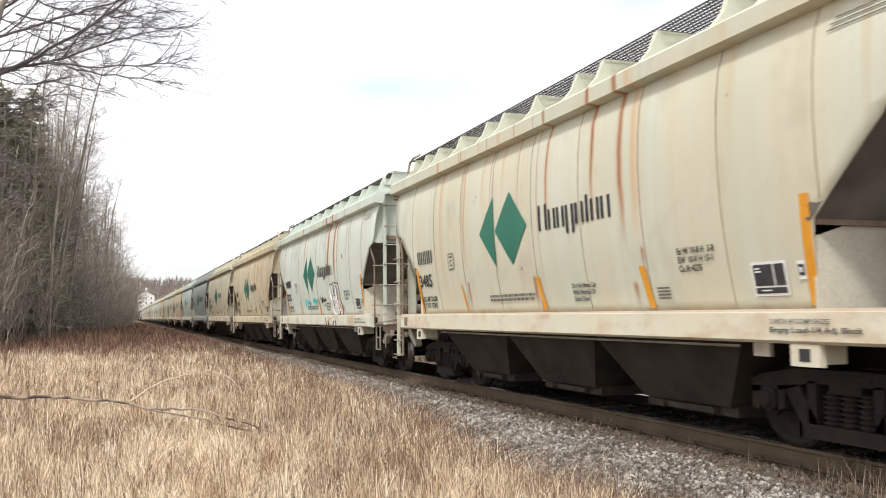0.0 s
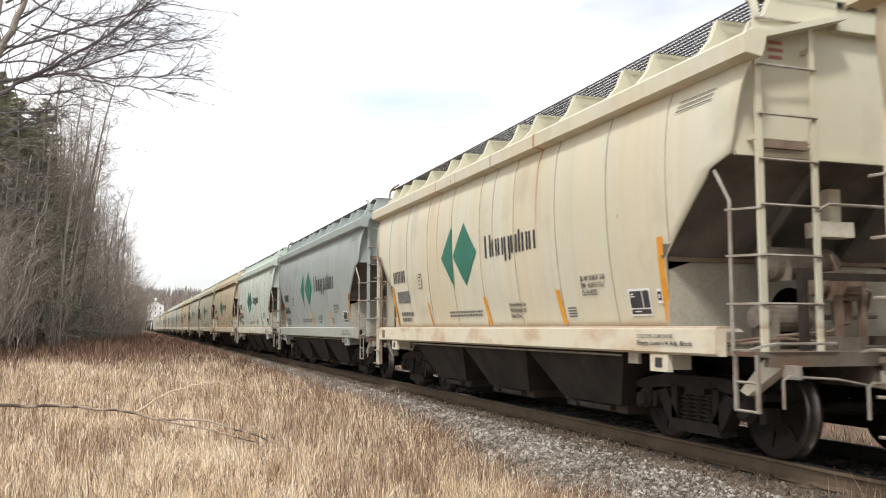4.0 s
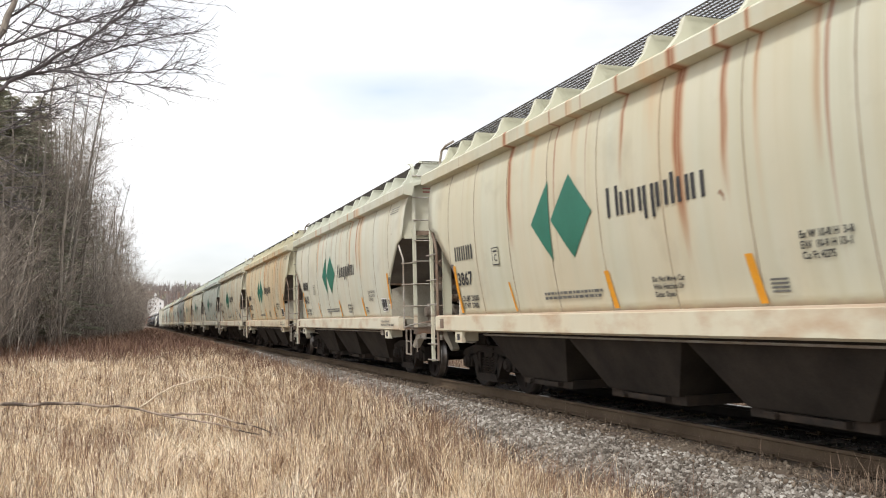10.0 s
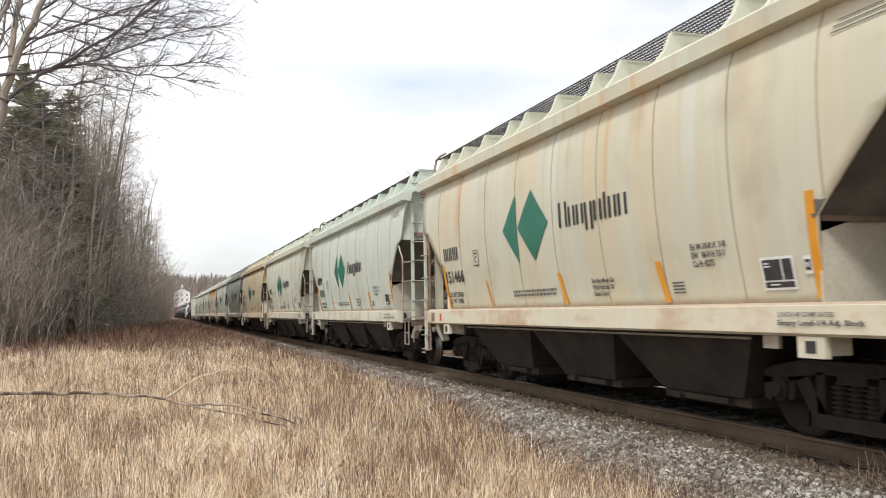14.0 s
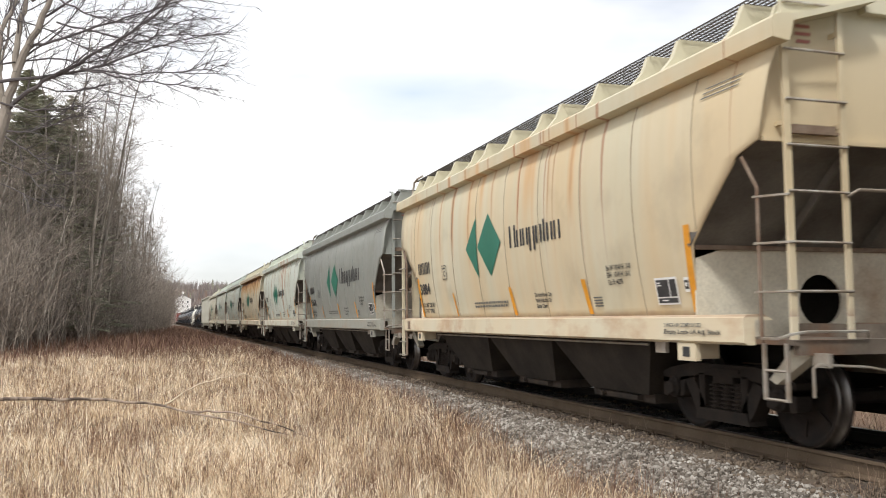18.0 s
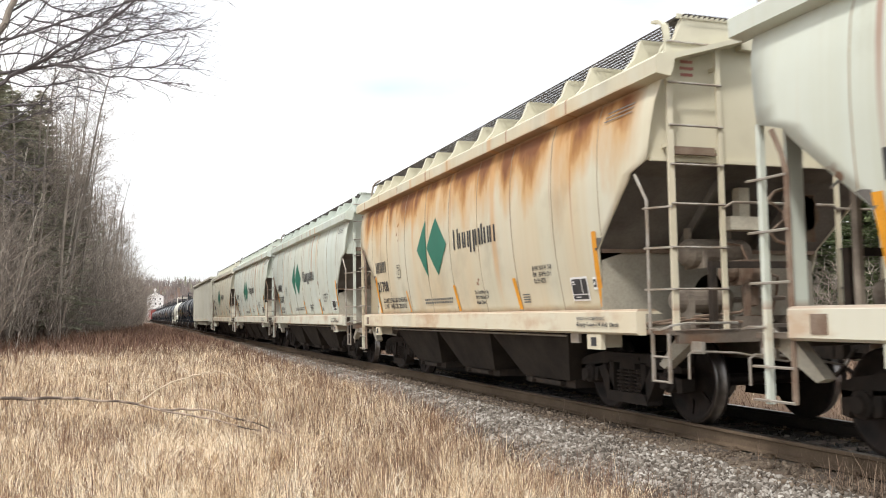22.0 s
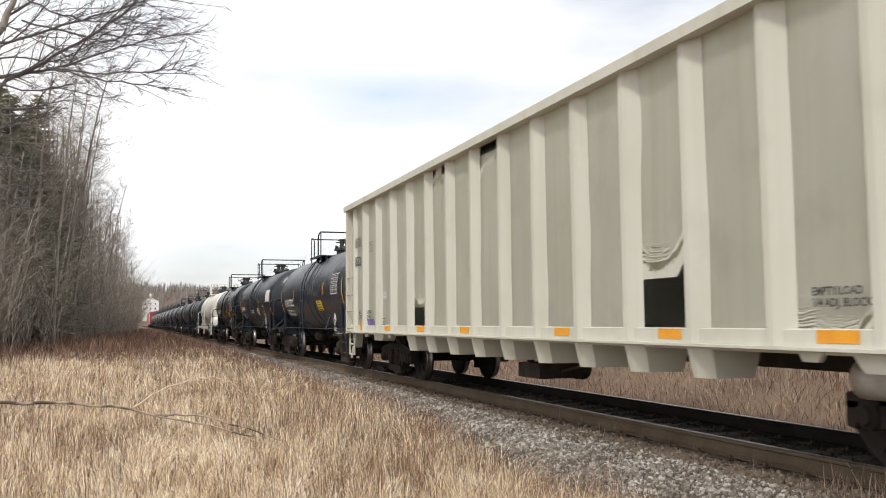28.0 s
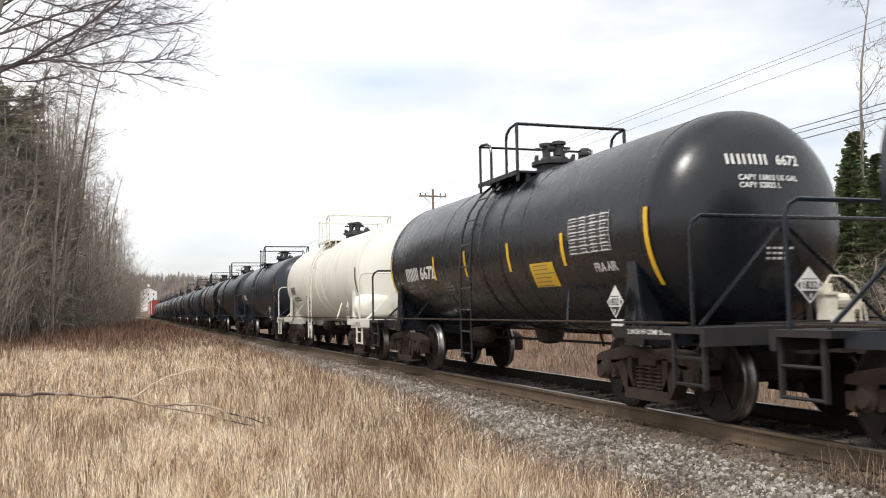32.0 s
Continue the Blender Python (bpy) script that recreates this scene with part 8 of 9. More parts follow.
def conifer(seed, high, label="dark green conifer among the bare trees", needle=M_NEEDLE, whorl=6):
    rng = random.Random(seed)
    tw = Wood()
    co, fa = [], []
    tw.stick(Vector((0, 0, -0.3)), Vector((0, 0, high * 0.96)), high * 0.014, 0.015, 7)
    z = high * 0.10
    while z < high * 0.985:
        t = z / high
        reach = (0.27 * high * (1 - t) ** 0.8 + 0.15) * rng.uniform(0.75, 1.15)
        for b in range(whorl):
            az = rng.uniform(0, 6.2832)
            rr = reach * rng.uniform(0.6, 1.1)
            p = Vector((0, 0, z + rng.uniform(-0.1, 0.1)))
            d = Vector((math.cos(az), math.sin(az), 0.18 - 0.35 * (1 - t)))
            side = Vector((-math.sin(az), math.cos(az), 0))
            q = p + d * rr
            tw.stick(p, q, 0.02, 0.006, 3)
            n = max(4, int(rr * 6))
            for i in range(n):
                s = (i + rng.random()) / n
                c = p.lerp(q, 0.15 + 0.85 * s)
                for sg in (-1, 1):
                    ln = (0.18 + 0.34 * (1 - s)) * min(1.2, rr * 0.5 + 0.3) * rng.uniform(0.6, 1.3)
                    e = c + side * sg * ln + d * ln * 0.6 + Vector((0, 0, -rng.uniform(0.0, 0.22) * ln - 0.02))
                    k = len(co)
                    wv = d * rng.uniform(0.02, 0.05) + Vector((0, 0, rng.uniform(0.02, 0.06)))
                    hang = Vector((0, 0, -rng.uniform(0.05, 0.13) * min(1.0, rr)))
                    co.extend([c - wv, c + wv, e + wv * 0.3, e - wv * 0.3, c + d * 0.06, c - d * 0.06, c + hang + side * sg * 0.05])
                    fa.extend([(k, k + 1, k + 2, k + 3), (k + 4, k + 5, k + 6)])
        z += 0.20 + 0.10 * (1 - t)
    root = empty("conifer", label, "tree", "conifers")
    ob = new("trunk", tw.mesh("trunk", M_BARK))
    ob.parent = root
    me = bpy.data.meshes.new("crown")
    me.from_pydata([tuple(v) for v in co], [], fa)
    me.materials.append(needle)
    ob = new("crown", me)
    ob.parent = root
    return root


def wood_front(y):
    return between([(40, -8.0), (50, -6.2), (60, -4.4), (80, -2.4), (100, -1.4), (155, 0.1), (250, 1.0), (400, 1.6)], y)


def plant(kind, spots, rng, scale=(0.85, 1.15)):
    """Copies of some prototypes at spots; the prototypes take the first ones."""
    for i, (x, y) in enumerate(spots):
        m = Matrix.Translation((x, y, ground_z(x, y))) @ Matrix.Rotation(rng.uniform(0, 6.2832), 4, "Z")
        k = rng.uniform(*scale)
        proto = kind[i % len(kind)]
        ob = proto if i < len(kind) else copy_thing(proto, m)
        ob.matrix_basis = m
        ob.scale = (k, k, k * rng.uniform(0.95, 1.05))


def build_wood():
    rng = random.Random(77)
    trees = [bare_tree(s, h, M_BARK, f, n) for s, h, f, n in ((1, 14.5, 0.35, 17), (2, 13.0, 0.25, 18), (3, 16.0, 0.45, 15), (4, 11.5, 0.2, 18))]
    spots = []
    for y in (49, 52, 55, 58, 60, 63, 66, 69, 72, 76, 80, 84, 88, 93, 98, 104, 110, 117, 125, 134, 144, 156, 170, 186, 205, 230):
        for k in range(2 if y < 130 else 1):
            spots.append((wood_front(y) - rng.uniform(0.2, 1.5) - k * rng.uniform(1.5, 5), y + rng.uniform(-1.5, 1.5)))
    for i in range(14):
        y = rng.uniform(55, 110)
        spots.append((wood_front(y) - rng.uniform(5, 11), y))
    for i in range(46):
        y = rng.uniform(50, 150)
        spots.append((wood_front(y) - rng.uniform(0.0, 9), y))
    plant(trees, spots, rng, (0.7, 1.05))
    tall = [bare_tree(s, h, M_BARK, 0.42, 24, 0.02, 0.62, 0.0075) for s, h in ((71, 18.5), (72, 17.0), (73, 17.8))]
    plant(tall, [(-4.5, 59.5), (-4.1, 63.0), (-3.9, 66.0), (-5.0, 61.0), (-5.3, 63.0)], rng, (0.9, 1.02))
    plant([copy_thing(o, Matrix()) for o in tall], [(-4.4, 71), (-3.6, 74), (-3.0, 79), (-2.6, 84), (-4.9, 68), (-2.2, 90), (-3.4, 82), (-1.9, 97), (-5.6, 66), (-1.6, 106), (-2.5, 101), (-1.2, 116)], rng, (0.74, 0.88))
    birches = [bare_tree(s, h, M_BIRCH, 0.45, 12, 0.10, 0.7) for s, h in ((21, 10.5), (22, 12.0))]
    for b in birches:
        tagged(b, "slender white-barked birch at the wood's edge", group="birches")
    plant(birches, [(-6.0, 50.5), (-4.9, 57.5), (-6.9, 54.0), (-4.4, 66.0), (-4.0, 74.0), (-7.4, 52.0)], rng, (0.85, 1.05))
    # the stems that stand clear before the wood
    plant([copy_thing(tall[0], Matrix()), copy_thing(tall[1], Matrix()), copy_thing(tall[2], Matrix())], [(-4.08, 56.0), (-3.4, 62.0), (-5.2, 53.0)], rng, (0.93, 1.0))
    clear = copy_thing(tall[0], Matrix())
    clear.matrix_basis = Matrix.Translation((-3.95, 53.5, ground_z(-3.95, 53.5))) @ Matrix.Rotation(radians(-7.5), 4, "Y") @ Matrix.Diagonal((0.9, 0.9, 0.88, 1))
    for o in clear.children:
        if o.name.startswith("trunk"):
            o.material_slots[0].link, o.material_slots[0].material = "OBJECT", M_LIMB
    tagged(clear, "straight pale leafless tree before the wood")
    lean = copy_thing(birches[0], Matrix())
    lean.matrix_basis = Matrix.Translation((-6.0, 48.5, ground_z(-6.0, 48.5))) @ Matrix.Rotation(radians(7), 4, "Y") @ Matrix.Diagonal((0.62, 0.62, 0.8, 1))
    tagged(lean, "white-barked birch leaning out of the wood")
    firs = [conifer(31, 15.5), conifer(32, 13.0), conifer(33, 14.5)]
    plant(firs, [(-7.3, 52.5), (-8.6, 51.5), (-6.5, 54.0), (-5.9, 57.0), (-5.2, 60.5), (-9.6, 54), (-7.4, 54.5), (-6.6, 57.5), (-9.0, 58), (-7.8, 60), (-10.4, 56), (-7.1, 62.5), (-6.0, 64), (-11, 59), (-8.6, 65), (-6.9, 69), (-5.3, 76), (-4.6, 88), (-9.9, 50)], rng, (0.92, 1.12))
    # light stems before the conifers
    plant([copy_thing(trees[i], Matrix()) for i in (0, 1, 3)], [(-7.9, 48.6), (-7.2, 47.4), (-6.3, 49.2), (-8.4, 46.8), (-5.6, 51.5), (-6.8, 50.2), (-7.6, 49.8), (-8.0, 47.9), (-7.0, 48.8), (-7.4, 46.6), (-6.0, 50.6), (-8.3, 49.2), (-6.6, 48.0), (-7.9, 45.6)], rng, (0.62, 0.95))
    shrubs = [shrub(41, 4.6), shrub(42, 3.4), shrub(43, 6.2)]
    spots = []
    for i in range(64):
        y = 43 + 110 * (i / 64) ** 1.35 + rng.uniform(-1, 1)
        spots.append((wood_front(y) + rng.uniform(-2.0, 0.5), y))
    for i in range(16):
        y = rng.uniform(150, 300)
        spots.append((wood_front(y) + rng.uniform(-1.0, 0.2), y))
    for i in range(110):
        y = 46 + 120 * rng.random() ** 1.4
        spots.append((wood_front(y) - rng.uniform(-0.3, 7.0), y))
    spots += [(-7.0, 41.0), (-8.2, 39.5), (-6.4, 43.5), (-7.6, 44.5), (-5.4, 47.0), (-4.6, 51.0)]
    plant(shrubs, spots, rng, (0.7, 1.25))
    # beyond the track
    lone = bare_tree(51, 14.0, M_BARK, 0.42, 9, 0.02, 0.8, 0.0072)
    tagged(lone, "lone leafless tree beyond the track", group="trees beyond the track")
    plant([lone], [(24.4, 24.4)], random.Random(2), (1, 1))
    low = [conifer(61, 6.8, "bushy green conifer beyond the track", M_GREENNEEDLE, 13), conifer(62, 5.8, "bushy green conifer beyond the track", M_GREENNEEDLE, 13)]
    for c in low:
        tagged(c, group="conifers beyond the track")
    plant(low, [(23.6, 26.5), (25.0, 27.4), (22.7, 25.2), (24.6, 25.2), (23.6, 24.0), (25.0, 23.4), (26.4, 26.6), (23.0, 22.4), (25.6, 24.8), (27.4, 25.5), (23.9, 21.2), (25.4, 19.2), (22.5, 16.5), (29.0, 27.5), (24.5, 14.0), (26.8, 21.8)], rng, (0.8, 1.1))
    for x, y in ((20.0, 21.5), (19.0, 17.5), (21.5, 26.0), (18.5, 14.0), (24.0, 32.0), (22.0, 38.0), (20.5, 30)):
        ob = copy_thing(shrubs[1], Matrix.Translation((x, y, ground_z(x, y))))
        ob.scale = (0.9, 0.9, 0.62)
        tagged(ob, "leafless brown shrub on the far bank", group="shrubs beyond the track")


build_wood()


def build_near_tree():
    """The leafless tree whose boughs hang into the view; limbs given by bearing, height angle and distance."""
    def at(az, el, dist):
        a = radians(az)
        return Vector((dist * math.sin(a), dist * math.cos(a), EYE[2] + dist * math.tan(radians(el))))
    rng = random.Random(13)
    K = 1.8      # the tree stands this many times 17 m away
    tw, cw = Wood(), Wood()

    def twiglets(p, d, count):
        for _ in range(count):
            if rng.random() < 0.7:
                shoot(cw, rng, p, aside(rng, d, rng.uniform(0.4, 1.0)), K * rng.uniform(0.06, 0.26), 0.0074, 3, 0.1, 0.012, 2)

    def limb(points, r0, r1, dist0, dist1, n=6, fine=3, wood=None, reach=1.0):
        wood = wood or cw
        r0, r1 = r0 * K * 0.5, r1 * K * 0.6
        P = [at(az, el, K * (dist0 + (dist1 - dist0) * i / (len(points) - 1))) for i, (az, el) in enumerate(points)]
        Q = []
        for a, b in zip(P, P[1:]):
            Q += [a.lerp(b, k / 3) + Vector((rng.gauss(0, 0.03), rng.gauss(0, 0.03), rng.gauss(0, 0.03))) * (k > 0) for k in range(3)]
        Q.append(P[-1])
        m = len(Q) - 1
        for i in range(m):
            ra, rb = r0 + (r1 - r0) * i / m, r0 + (r1 - r0) * (i + 1) / m
            wood.stick(Q[i], Q[i + 1], ra, rb, n)
            if i < 2:
                continue
            d = (Q[i + 1] - Q[i]).normalized()
            if rb > 0.012:
                # a long straight side branch with short twigs all along
                dd = aside(rng, d, rng.uniform(0.4, 1.1))
                dd = Vector((dd.x, dd.y * 0.6, dd.z * 0.9 + 0.05)).normalized()
                for p2, d2, r2 in shoot(cw, rng, Q[i + 1], dd, K * reach * rng.uniform(0.5, 1.35), max(0.014, min(0.026, rb * 0.42)), 4, 0.07, 0.015, 8)[1:]:
                    twiglets(p2, d2, 3)
            for _ in range(fine - 1):
                dd = aside(rng, d, rng.uniform(0.35, 0.9))
                dd = Vector((dd.x, dd.y, dd.z * 0.8 + 0.05)).normalized()
                for p2, d2, r2 in shoot(cw, rng, Q[i + 1], dd, K * reach * rng.uniform(0.2, 0.55), 0.010, 4, 0.08, 0.012, 4)[1:]:
                    twiglets(p2, d2, 1)
    base = at(-13.0, 0, 17.0 * K)
    base.z = ground_z(base.x, base.y) - 0.3
    fork = at(-9.0, 12.2, 17.0 * K)
    half = base.lerp(fork, 0.5) + Vector((0.05, 0, 0))
    for a, b, ra, rb in ((base, half, 0.30, 0.25), (half, fork, 0.25, 0.20)):
        tw.stick(a, b, ra, rb, 12)
    # pale upright stems
    limb([(-9.0, 12.2), (-8.5, 14.4), (-7.9, 16.0), (-7.3, 17.4), (-6.8, 18.7), (-6.2, 21), (-5.6, 24)], 0.16, 0.05, 17, 16.8, 8, 2, tw)
    limb([(-8.5, 14.4), (-8.6, 15.3), (-8.4, 16.8), (-8.1, 18.5), (-7.9, 21), (-7.6, 24)], 0.12, 0.05, 17, 17.3, 7, 2, tw)
    limb([(-9.1, 12.4), (-9.5, 14.6), (-9.4, 16.6), (-8.9, 17.6), (-8.6, 18.6), (-8.4, 21)], 0.11, 0.04, 17.1, 17.6, 7, 2, tw)
    limb([(-9.5, 13.6), (-9.3, 15.0), (-9.0, 16.7), (-8.9, 19.5)], 0.06, 0.03, 17.4, 17.8, 6, 2, tw)
    # long dark boughs
    limb([(-8.9, 12.2), (-7.9, 13.4), (-6.7, 14.3), (-5.5, 15.0), (-4.2, 16.0), (-2.7, 17.0), (-0.9, 18.3), (0.2, 19.5), (1.4, 21)], 0.080, 0.018, 17, 15.2)
    limb([(-9.4, 13.8), (-7.1, 14.3), (-4.8, 14.9), (-3.1, 15.6), (-0.9, 16.6), (1.4, 17.3), (3.6, 17.8)], 0.062, 0.006, 17, 15.0, fine=4)
    limb([(-7.8, 16.0), (-6.6, 16.4), (-4.2, 17.5), (-2.5, 18.2), (-0.2, 19.1), (1.6, 19.8)], 0.055, 0.010, 17, 15.6)
    limb([(-5.0, 15.0), (-3.1, 14.7), (-0.8, 14.6), (1.4, 14.4), (2.6, 14.4)], 0.036, 0.006, 16.2, 14.8, fine=4, reach=0.8)
    limb([(-5.0, 15.0), (-2.4, 14.9), (0.3, 15.2), (2.2, 15.5), (3.6, 15.9)], 0.036, 0.006, 16.2, 14.6, fine=4, reach=0.8)
    limb([(0.3, 15.2), (2.4, 15.3), (4.2, 15.3)], 0.016, 0.006, 15.3, 14.6, fine=3, reach=0.6)
    limb([(-6.4, 17.5), (-4.2, 17.2), (-2.0, 16.8), (0.0, 17.4), (1.8, 17.5), (3.4, 17.7)], 0.034, 0.006, 16.8, 15.2, fine=4)
    limb([(-3.7, 15.4), (-2.5, 17.2), (-0.9, 18.7), (-0.2, 19.6), (0.8, 21.5)], 0.034, 0.012, 16.2, 15.4)
    limb([(-6.4, 18.9), (-4.9, 18.2), (-3.1, 17.9), (-0.9, 17.9), (1.0, 18.3), (2.6, 18.6)], 0.032, 0.006, 16.8, 15.4, fine=4)
    limb([(-7.8, 18.5), (-5.2, 20.2), (-2.4, 21.4), (0.6, 22.6)], 0.045, 0.012, 17.2, 16)
    limb([(-7.2, 17.6), (-5.4, 19.0), (-3.4, 19.9), (-1.2, 20.4), (1.2, 20.6)], 0.04, 0.008, 17.0, 15.8)
    limb([(-9.3, 14.8), (-6.8, 15.4), (-4.6, 15.4), (-2.8, 16.4), (-1.2, 17.6)], 0.034, 0.010, 17.2, 16.0)
    limb([(-8.2, 15.2), (-6.2, 17.0), (-5.0, 18.6), (-4.2, 20.4)], 0.034, 0.012, 17.0, 16.4)
    limb([(-9.0, 17.4), (-6.8, 17.0), (-4.8, 16.2), (-3.2, 15.2), (-1.8, 14.0)], 0.028, 0.007, 17.2, 15.8)
    limb([(-7.4, 13.8), (-5.8, 13.6), (-4.2, 13.9), (-2.2, 13.6), (-0.6, 13.5)], 0.026, 0.006, 16.9, 15.8, reach=0.7)
    # drooping and low ones
    limb([(-4.4, 14.6), (-5.4, 12.8), (-6.6, 11.7), (-8.1, 11.0)], 0.022, 0.007, 16.4, 16.9, fine=2)
    limb([(-9.4, 11.0), (-7.7, 11.1), (-5.8, 12.0), (-4.6, 12.5)], 0.036, 0.007, 17, 16.4, fine=3, reach=0.7)
    limb([(-9.6, 12.7), (-7.6, 12.3), (-5.8, 12.6), (-4.0, 13.2), (-2.4, 13.1)], 0.034, 0.006, 17, 16.0, fine=3, reach=0.7)
    limb([(-9.3, 10.9), (-8.2, 10.2), (-7.2, 9.6), (-6.0, 8.7), (-5.2, 8.9)], 0.030, 0.006, 17, 16.2, fine=2, reach=0.7)
    limb([(-9.8, 9.6), (-7.6, 8.6), (-6.2, 7.0)], 0.026, 0.006, 17, 16.4, fine=2, reach=0.7)
    limb([(-9.7, 8.2), (-8.0, 7.5), (-6.6, 6.8), (-5.2, 6.9)], 0.022, 0.006, 17, 16.4, fine=2, reach=0.6)
    root = empty("overhanging_tree", "grey leafless tree with long drooping boughs", "tree")
    for name, w, m in (("trunk", tw, M_LIMB), ("crown", cw, M_BOUGH)):
        ob = new(name, w.mesh(name, m))
        ob.parent = root


build_near_tree()


def build_fallen_branch():
    root = empty("fallen_branch", "dead forked branch lying on the dry grass", "branch")
    rng, lift = random.Random(6), 0.02

    def run(name, pts, r0, r1, m=M_DEADWOOD):
        P = [Vector(p) + Vector((0, 0, lift)) for p in pts]
        Q = []
        for a, b in zip(P, P[1:]):
            Q += [a.lerp(b, k / 4) + Vector((0, 0, rng.gauss(0, 0.012))) * (k > 0) for k in range(4)]
        Q.append(P[-1])
        bm = bmesh.new()
        tube(bm, Q, r0, 7, r1)
        part(name, bm, m, root, "", True)
    run("stem", [(-3.6, 17.4, -0.12), (-2.0, 15.6, 0.0), (-1.0, 14.6, 0.04), (0.04, 13.5, 0.0), (0.8, 11.9, -0.06), (1.42, 10.6, -0.12)], 0.033, 0.006)
    run("side_twig", [(0.35, 12.8, -0.02), (0.85, 12.3, 0.0), (1.35, 11.4, -0.08), (1.8, 10.5, -0.2)], 0.016, 0.005)
    run("arched_twig", [(0.06, 13.45, 0.02), (0.42, 13.8, 0.21), (0.85, 14.0, 0.35), (1.18, 14.0, 0.40), (1.45, 14.0, 0.33), (1.66, 13.95, 0.14), (1.74, 13.9, -0.02)], 0.013, 0.006, M_PALETWIG)


build_fallen_branch()


# ---- poles, wires, far hill and house ----
def build_pole(x, y):
    root = empty("utility_pole", "weathered wooden utility pole with a crossarm", "utility pole", "utility poles", at=Matrix.Translation((x, y, ground_z(x, y))))
    g = ground_z(x, y)
    bm = bmesh.new()
    lathe(bm, [(-0.5, 0.17), (12.5 - g, 0.11)], "z", 10)
    part("shaft", bm, M_POLE, root)
    bm = bmesh.new()
    bx(bm, -1.35, 1.35, -0.06, 0.06, 11.75 - g, 11.9 - g)
    for s in (-1, 1):
        tube(bm, [(s * 0.9, 0.06, 11.76 - g), (0, 0.1, 11.0 - g)], 0.025, 5)
    part("crossarm", bm, M_POLE, root)
    for k in (-1.25, -0.75, 0.75, 1.25):
        bm = bmesh.new()
        lathe(bm, [(11.9 - g, 0.03), (12.0 - g, 0.07), (12.1 - g, 0.06), (12.15 - g, 0.02)], "z", 8, (k, 0, 0))
        part("insulator", bm, M_DARKGEAR, root)


POLES = [(27.2, 26.0 - 46.0), (27.2, 79.0), (27.2, 230.0)]
for px, py in POLES:
    build_pole(px, py)


def build_wires():
    for dx, z, r in ((-1.25, 12.1, 0.010), (-0.75, 12.1, 0.010), (0.75, 12.1, 0.010), (-0.1, 9.3, 0.019), (-0.1, 9.05, 0.019), (-0.1, 8.75, 0.02)):
        bm = bmesh.new()
        for (xa, ya), (xb, yb) in zip(POLES, POLES[1:]):
            n, sag = 14, 0.6
            tube(bm, [(xa + dx, ya + (yb - ya) * i / n, z - sag * 4 * (i / n) * (1 - i / n)) for i in range(n + 1)], r, 4, cap=False)
        tagged(new("overhead_wire", mesh_of("overhead_wire", bm, M_WIRE if z > 10 else M_CABLE)), "thin dark overhead wire strung between poles", "wire", "overhead wires")


build_wires()


def build_far_woods():
    rng = np.random.default_rng(9)
    co, fa = [], []
    for kind in range(2):
        co, fa = [], []
        n = 3400 if kind == 0 else 190
        for _ in range(n):
            y = rng.uniform(640, 1250)
            x = rng.uniform(-0.16, 0.42) * y
            if abs(x - 10) < 16 and y < 760:
                continue
            z = ground_z(x, y)
            h = rng.uniform(8, 14)
            if kind == 0:
                for _ in range(9):
                    a, sp = rng.uniform(0, 6.28), rng.uniform(0.3, 2.6)
                    b = len(co)
                    wv = 0.28
                    cx, cy = math.cos(a), math.sin(a)
                    co.extend([(x - cy * wv, y + cx * wv, z), (x + cy * wv, y - cx * wv, z), (x + cx * sp * 0.8, y + cy * sp * 0.8, z + h * 0.6), (x + cx * sp, y + cy * sp, z + h * rng.uniform(0.75, 1.05))])
                    fa.extend([(b, b + 1, b + 2), (b, b + 2, b + 3)])
            else:
                for lv in range(5):
                    zz, rr = z + h * (0.12 + 0.17 * lv), h * 0.2 * (1 - lv / 6)
                    b = len(co)
                    co.append((x, y, zz + h * 0.26))
                    m = 7
                    for k in range(m):
                        a = 6.2832 * k / m + rng.uniform(-0.3, 0.3)
                        q = rr * rng.uniform(0.6, 1.2)
                        co.append((x + q * math.cos(a), y + q * math.sin(a), zz + rng.uniform(-0.3, 0.3)))
                    fa.extend([(b, b + 1 + k, b + 1 + (k + 1) % m) for k in range(m)])
        me = bpy.data.meshes.new("far_wood")
        me.from_pydata(co, [], fa)
        me.materials.append(M_FARWOOD if kind == 0 else M_NEEDLE)
        tagged(new("far_wood", me), ("grey leafless wood on the distant hill", "dark conifers along the distant ridge")[kind], "woodland", kind="stuff")


build_far_woods()


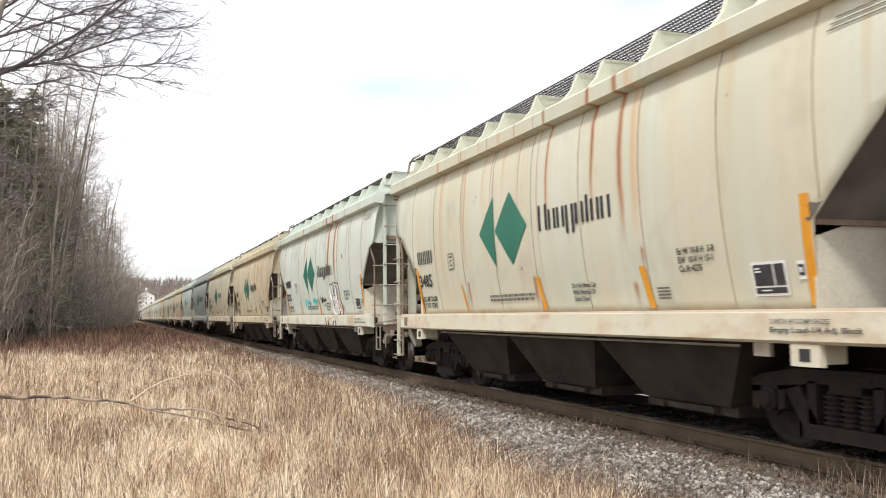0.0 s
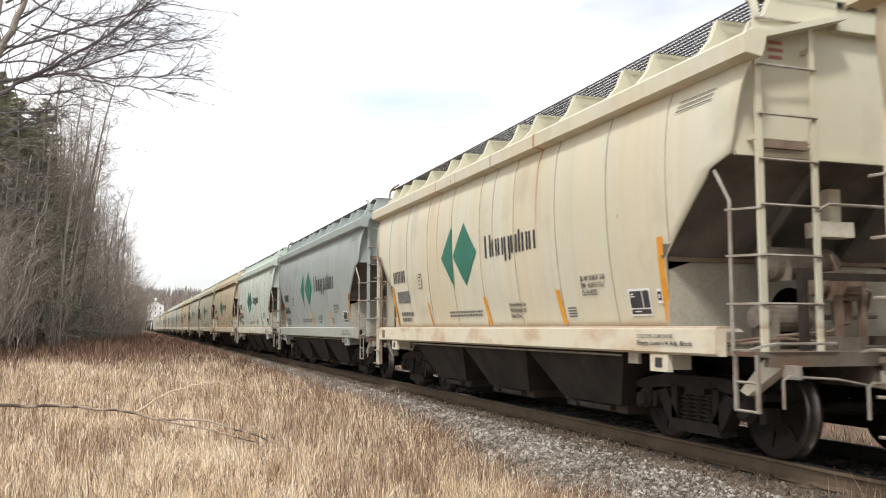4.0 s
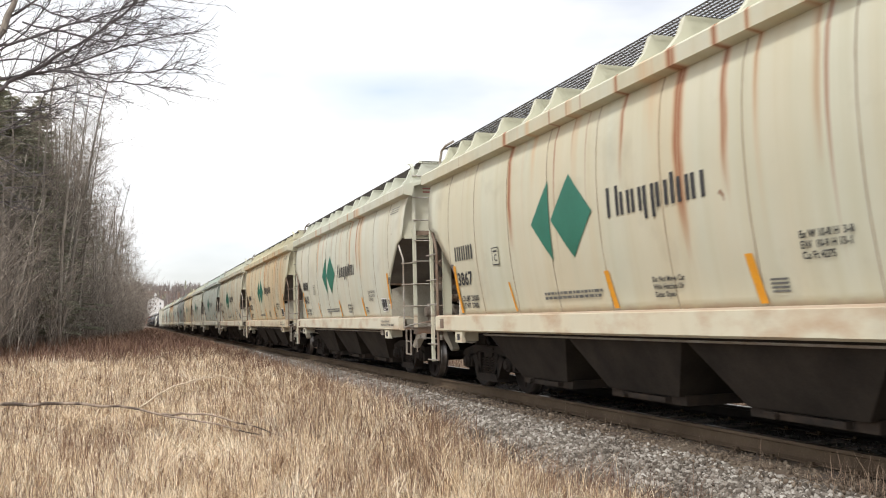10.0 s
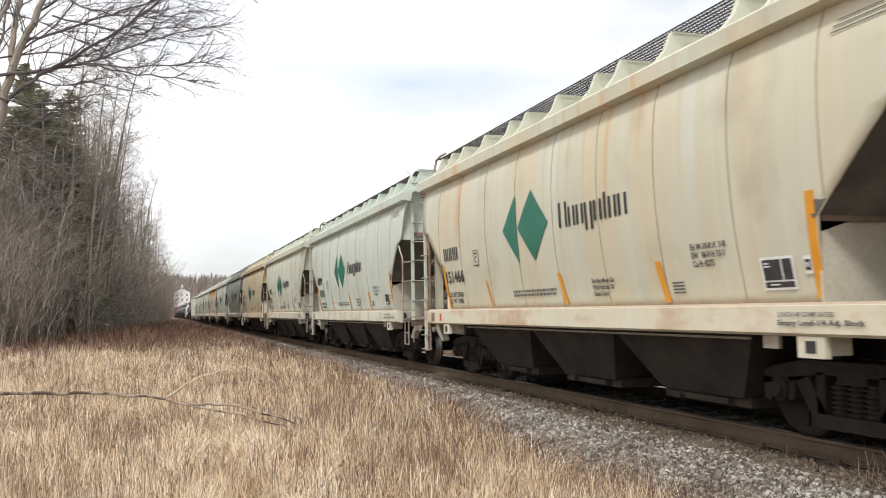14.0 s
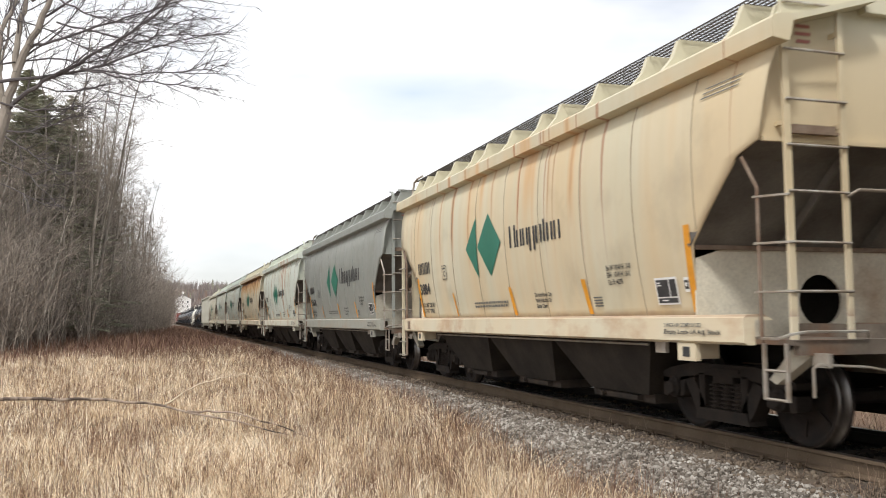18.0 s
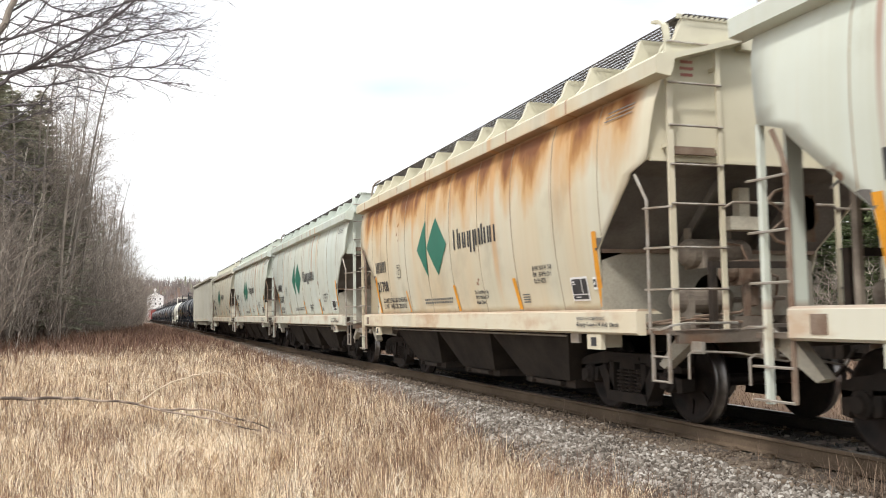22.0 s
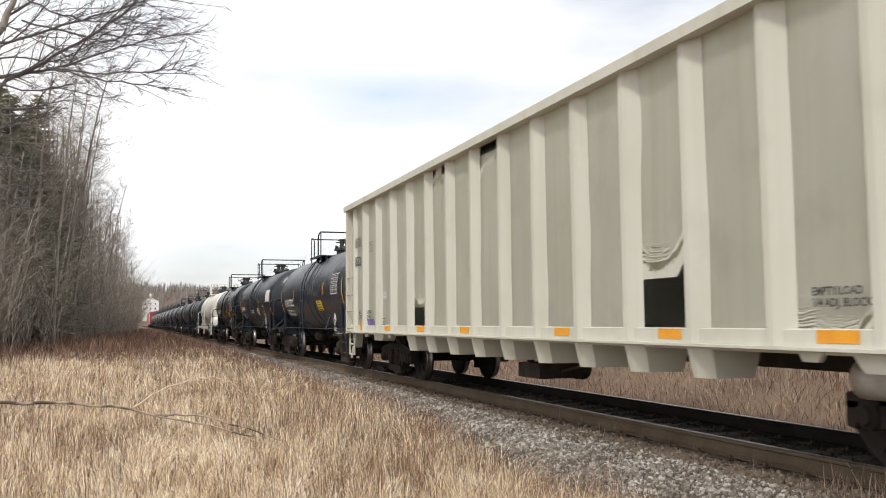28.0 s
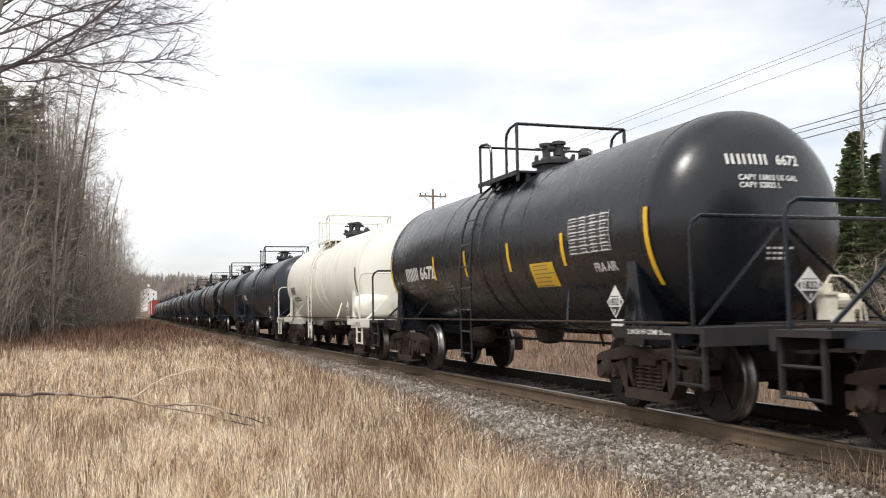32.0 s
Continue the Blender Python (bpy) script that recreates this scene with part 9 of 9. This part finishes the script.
def build_house():
    x, y = 14.8, 715.0
    g = ground_z(x, y) + 6.5
    root = empty("house", "distant white house with a gabled roof and cupola", "house", at=Matrix.Translation((x, y, g)))
    bm = bmesh.new()
    bx(bm, -6, 6, -4, 4, -12, 8.0)
    prism(bm, [(-6, 8.0), (6, 8.0), (0, 11.2)], "y", -4, 4)
    part("wall", bm, M_WALLW, root)
    bm = bmesh.new()
    for s in (-1, 1):
        prism(bm, [(s * 6.6, 7.75), (s * 6.6, 8.0), (0, 11.6), (0, 11.3)], "y", -4.5, 4.5)
    roof = part("roof", bm, M_ROOFG, root)
    bm = bmesh.new()
    bx(bm, -0.9, 0.9, -0.9, 0.9, 10.8, 13.0)
    prism(bm, [(-1.1, 13.0), (1.1, 13.0), (0, 14.4)], "y", -1.1, 1.1)
    part("cupola", bm, M_WALLW, roof)
    for i, (wx, wz) in enumerate(((-3.6, 1.5), (0, 1.5), (3.6, 1.5), (-3.6, 5), (0, 5), (3.6, 5))):
        bm = bmesh.new()
        bx(bm, wx - 0.6, wx + 0.6, -4.06, -4.0, wz, wz + 1.7)
        win = part("window", bm, M_WALLW, root)
        bm = bmesh.new()
        bx(bm, wx - 0.48, wx + 0.48, -4.1, -4.064, wz + 0.12, wz + 1.58)
        part("pane", bm, M_PANE, win)


build_house()


# ---- what moves ----
# slack running in and out of the couplings, in metres
JOLT_T = (0, 3, 5, 7, 8, 9, 10, 11, 12, 13, 14, 15.5, 17, 18, 19, 21, 22, 24, 25, 27, 32)
JOLT = (-0.03, -0.02, -0.05, -0.13, -0.14, -0.03, -0.05, -0.13, -0.10, 0.0, -0.03, -0.12, -0.18, -0.13, -0.05, 0.0, -0.06, -0.08, -0.08, -0.03, 0.0)


def run_of(t):
    """How far the train has rolled by t seconds."""
    s = (t - 16) / 16
    return float(np.interp(t, JOLT_T, JOLT)) + 10.084 * t + 2.197 * (s * s - 1) + 0.293 * (s ** 3 + 1) - 0.473 * (s ** 4 - 1)


def motions():
    for car, y0 in CARS:
        walk(car, [(t, pose(TC, y0 - run_of(t), 0)) for t in range(33)])
        for w in car.children:
            if not w.name.startswith("wheelset"):
                continue
            y, z = w.matrix_basis.translation.y, WHEEL_R
            # the wheels are turned frame by frame while their car is near
            near = [k for k in range(0, 961) if -12 < y0 + y - run_of(k / 30) < 30]
            if not near:
                walk(w, [(0, pose(0, y, z)), (32, pose(0, y, z))])
                continue
            rows = [(k / 30, pose(0, y, z, math.degrees(run_of(k / 30) / WHEEL_R) % 360)) for k in near]
            if near[0] > 0:
                rows.insert(0, (0, rows[0][1]))
            if near[-1] < 960:
                rows.append((32, rows[-1][1]))
            walk(w, rows)


motions()
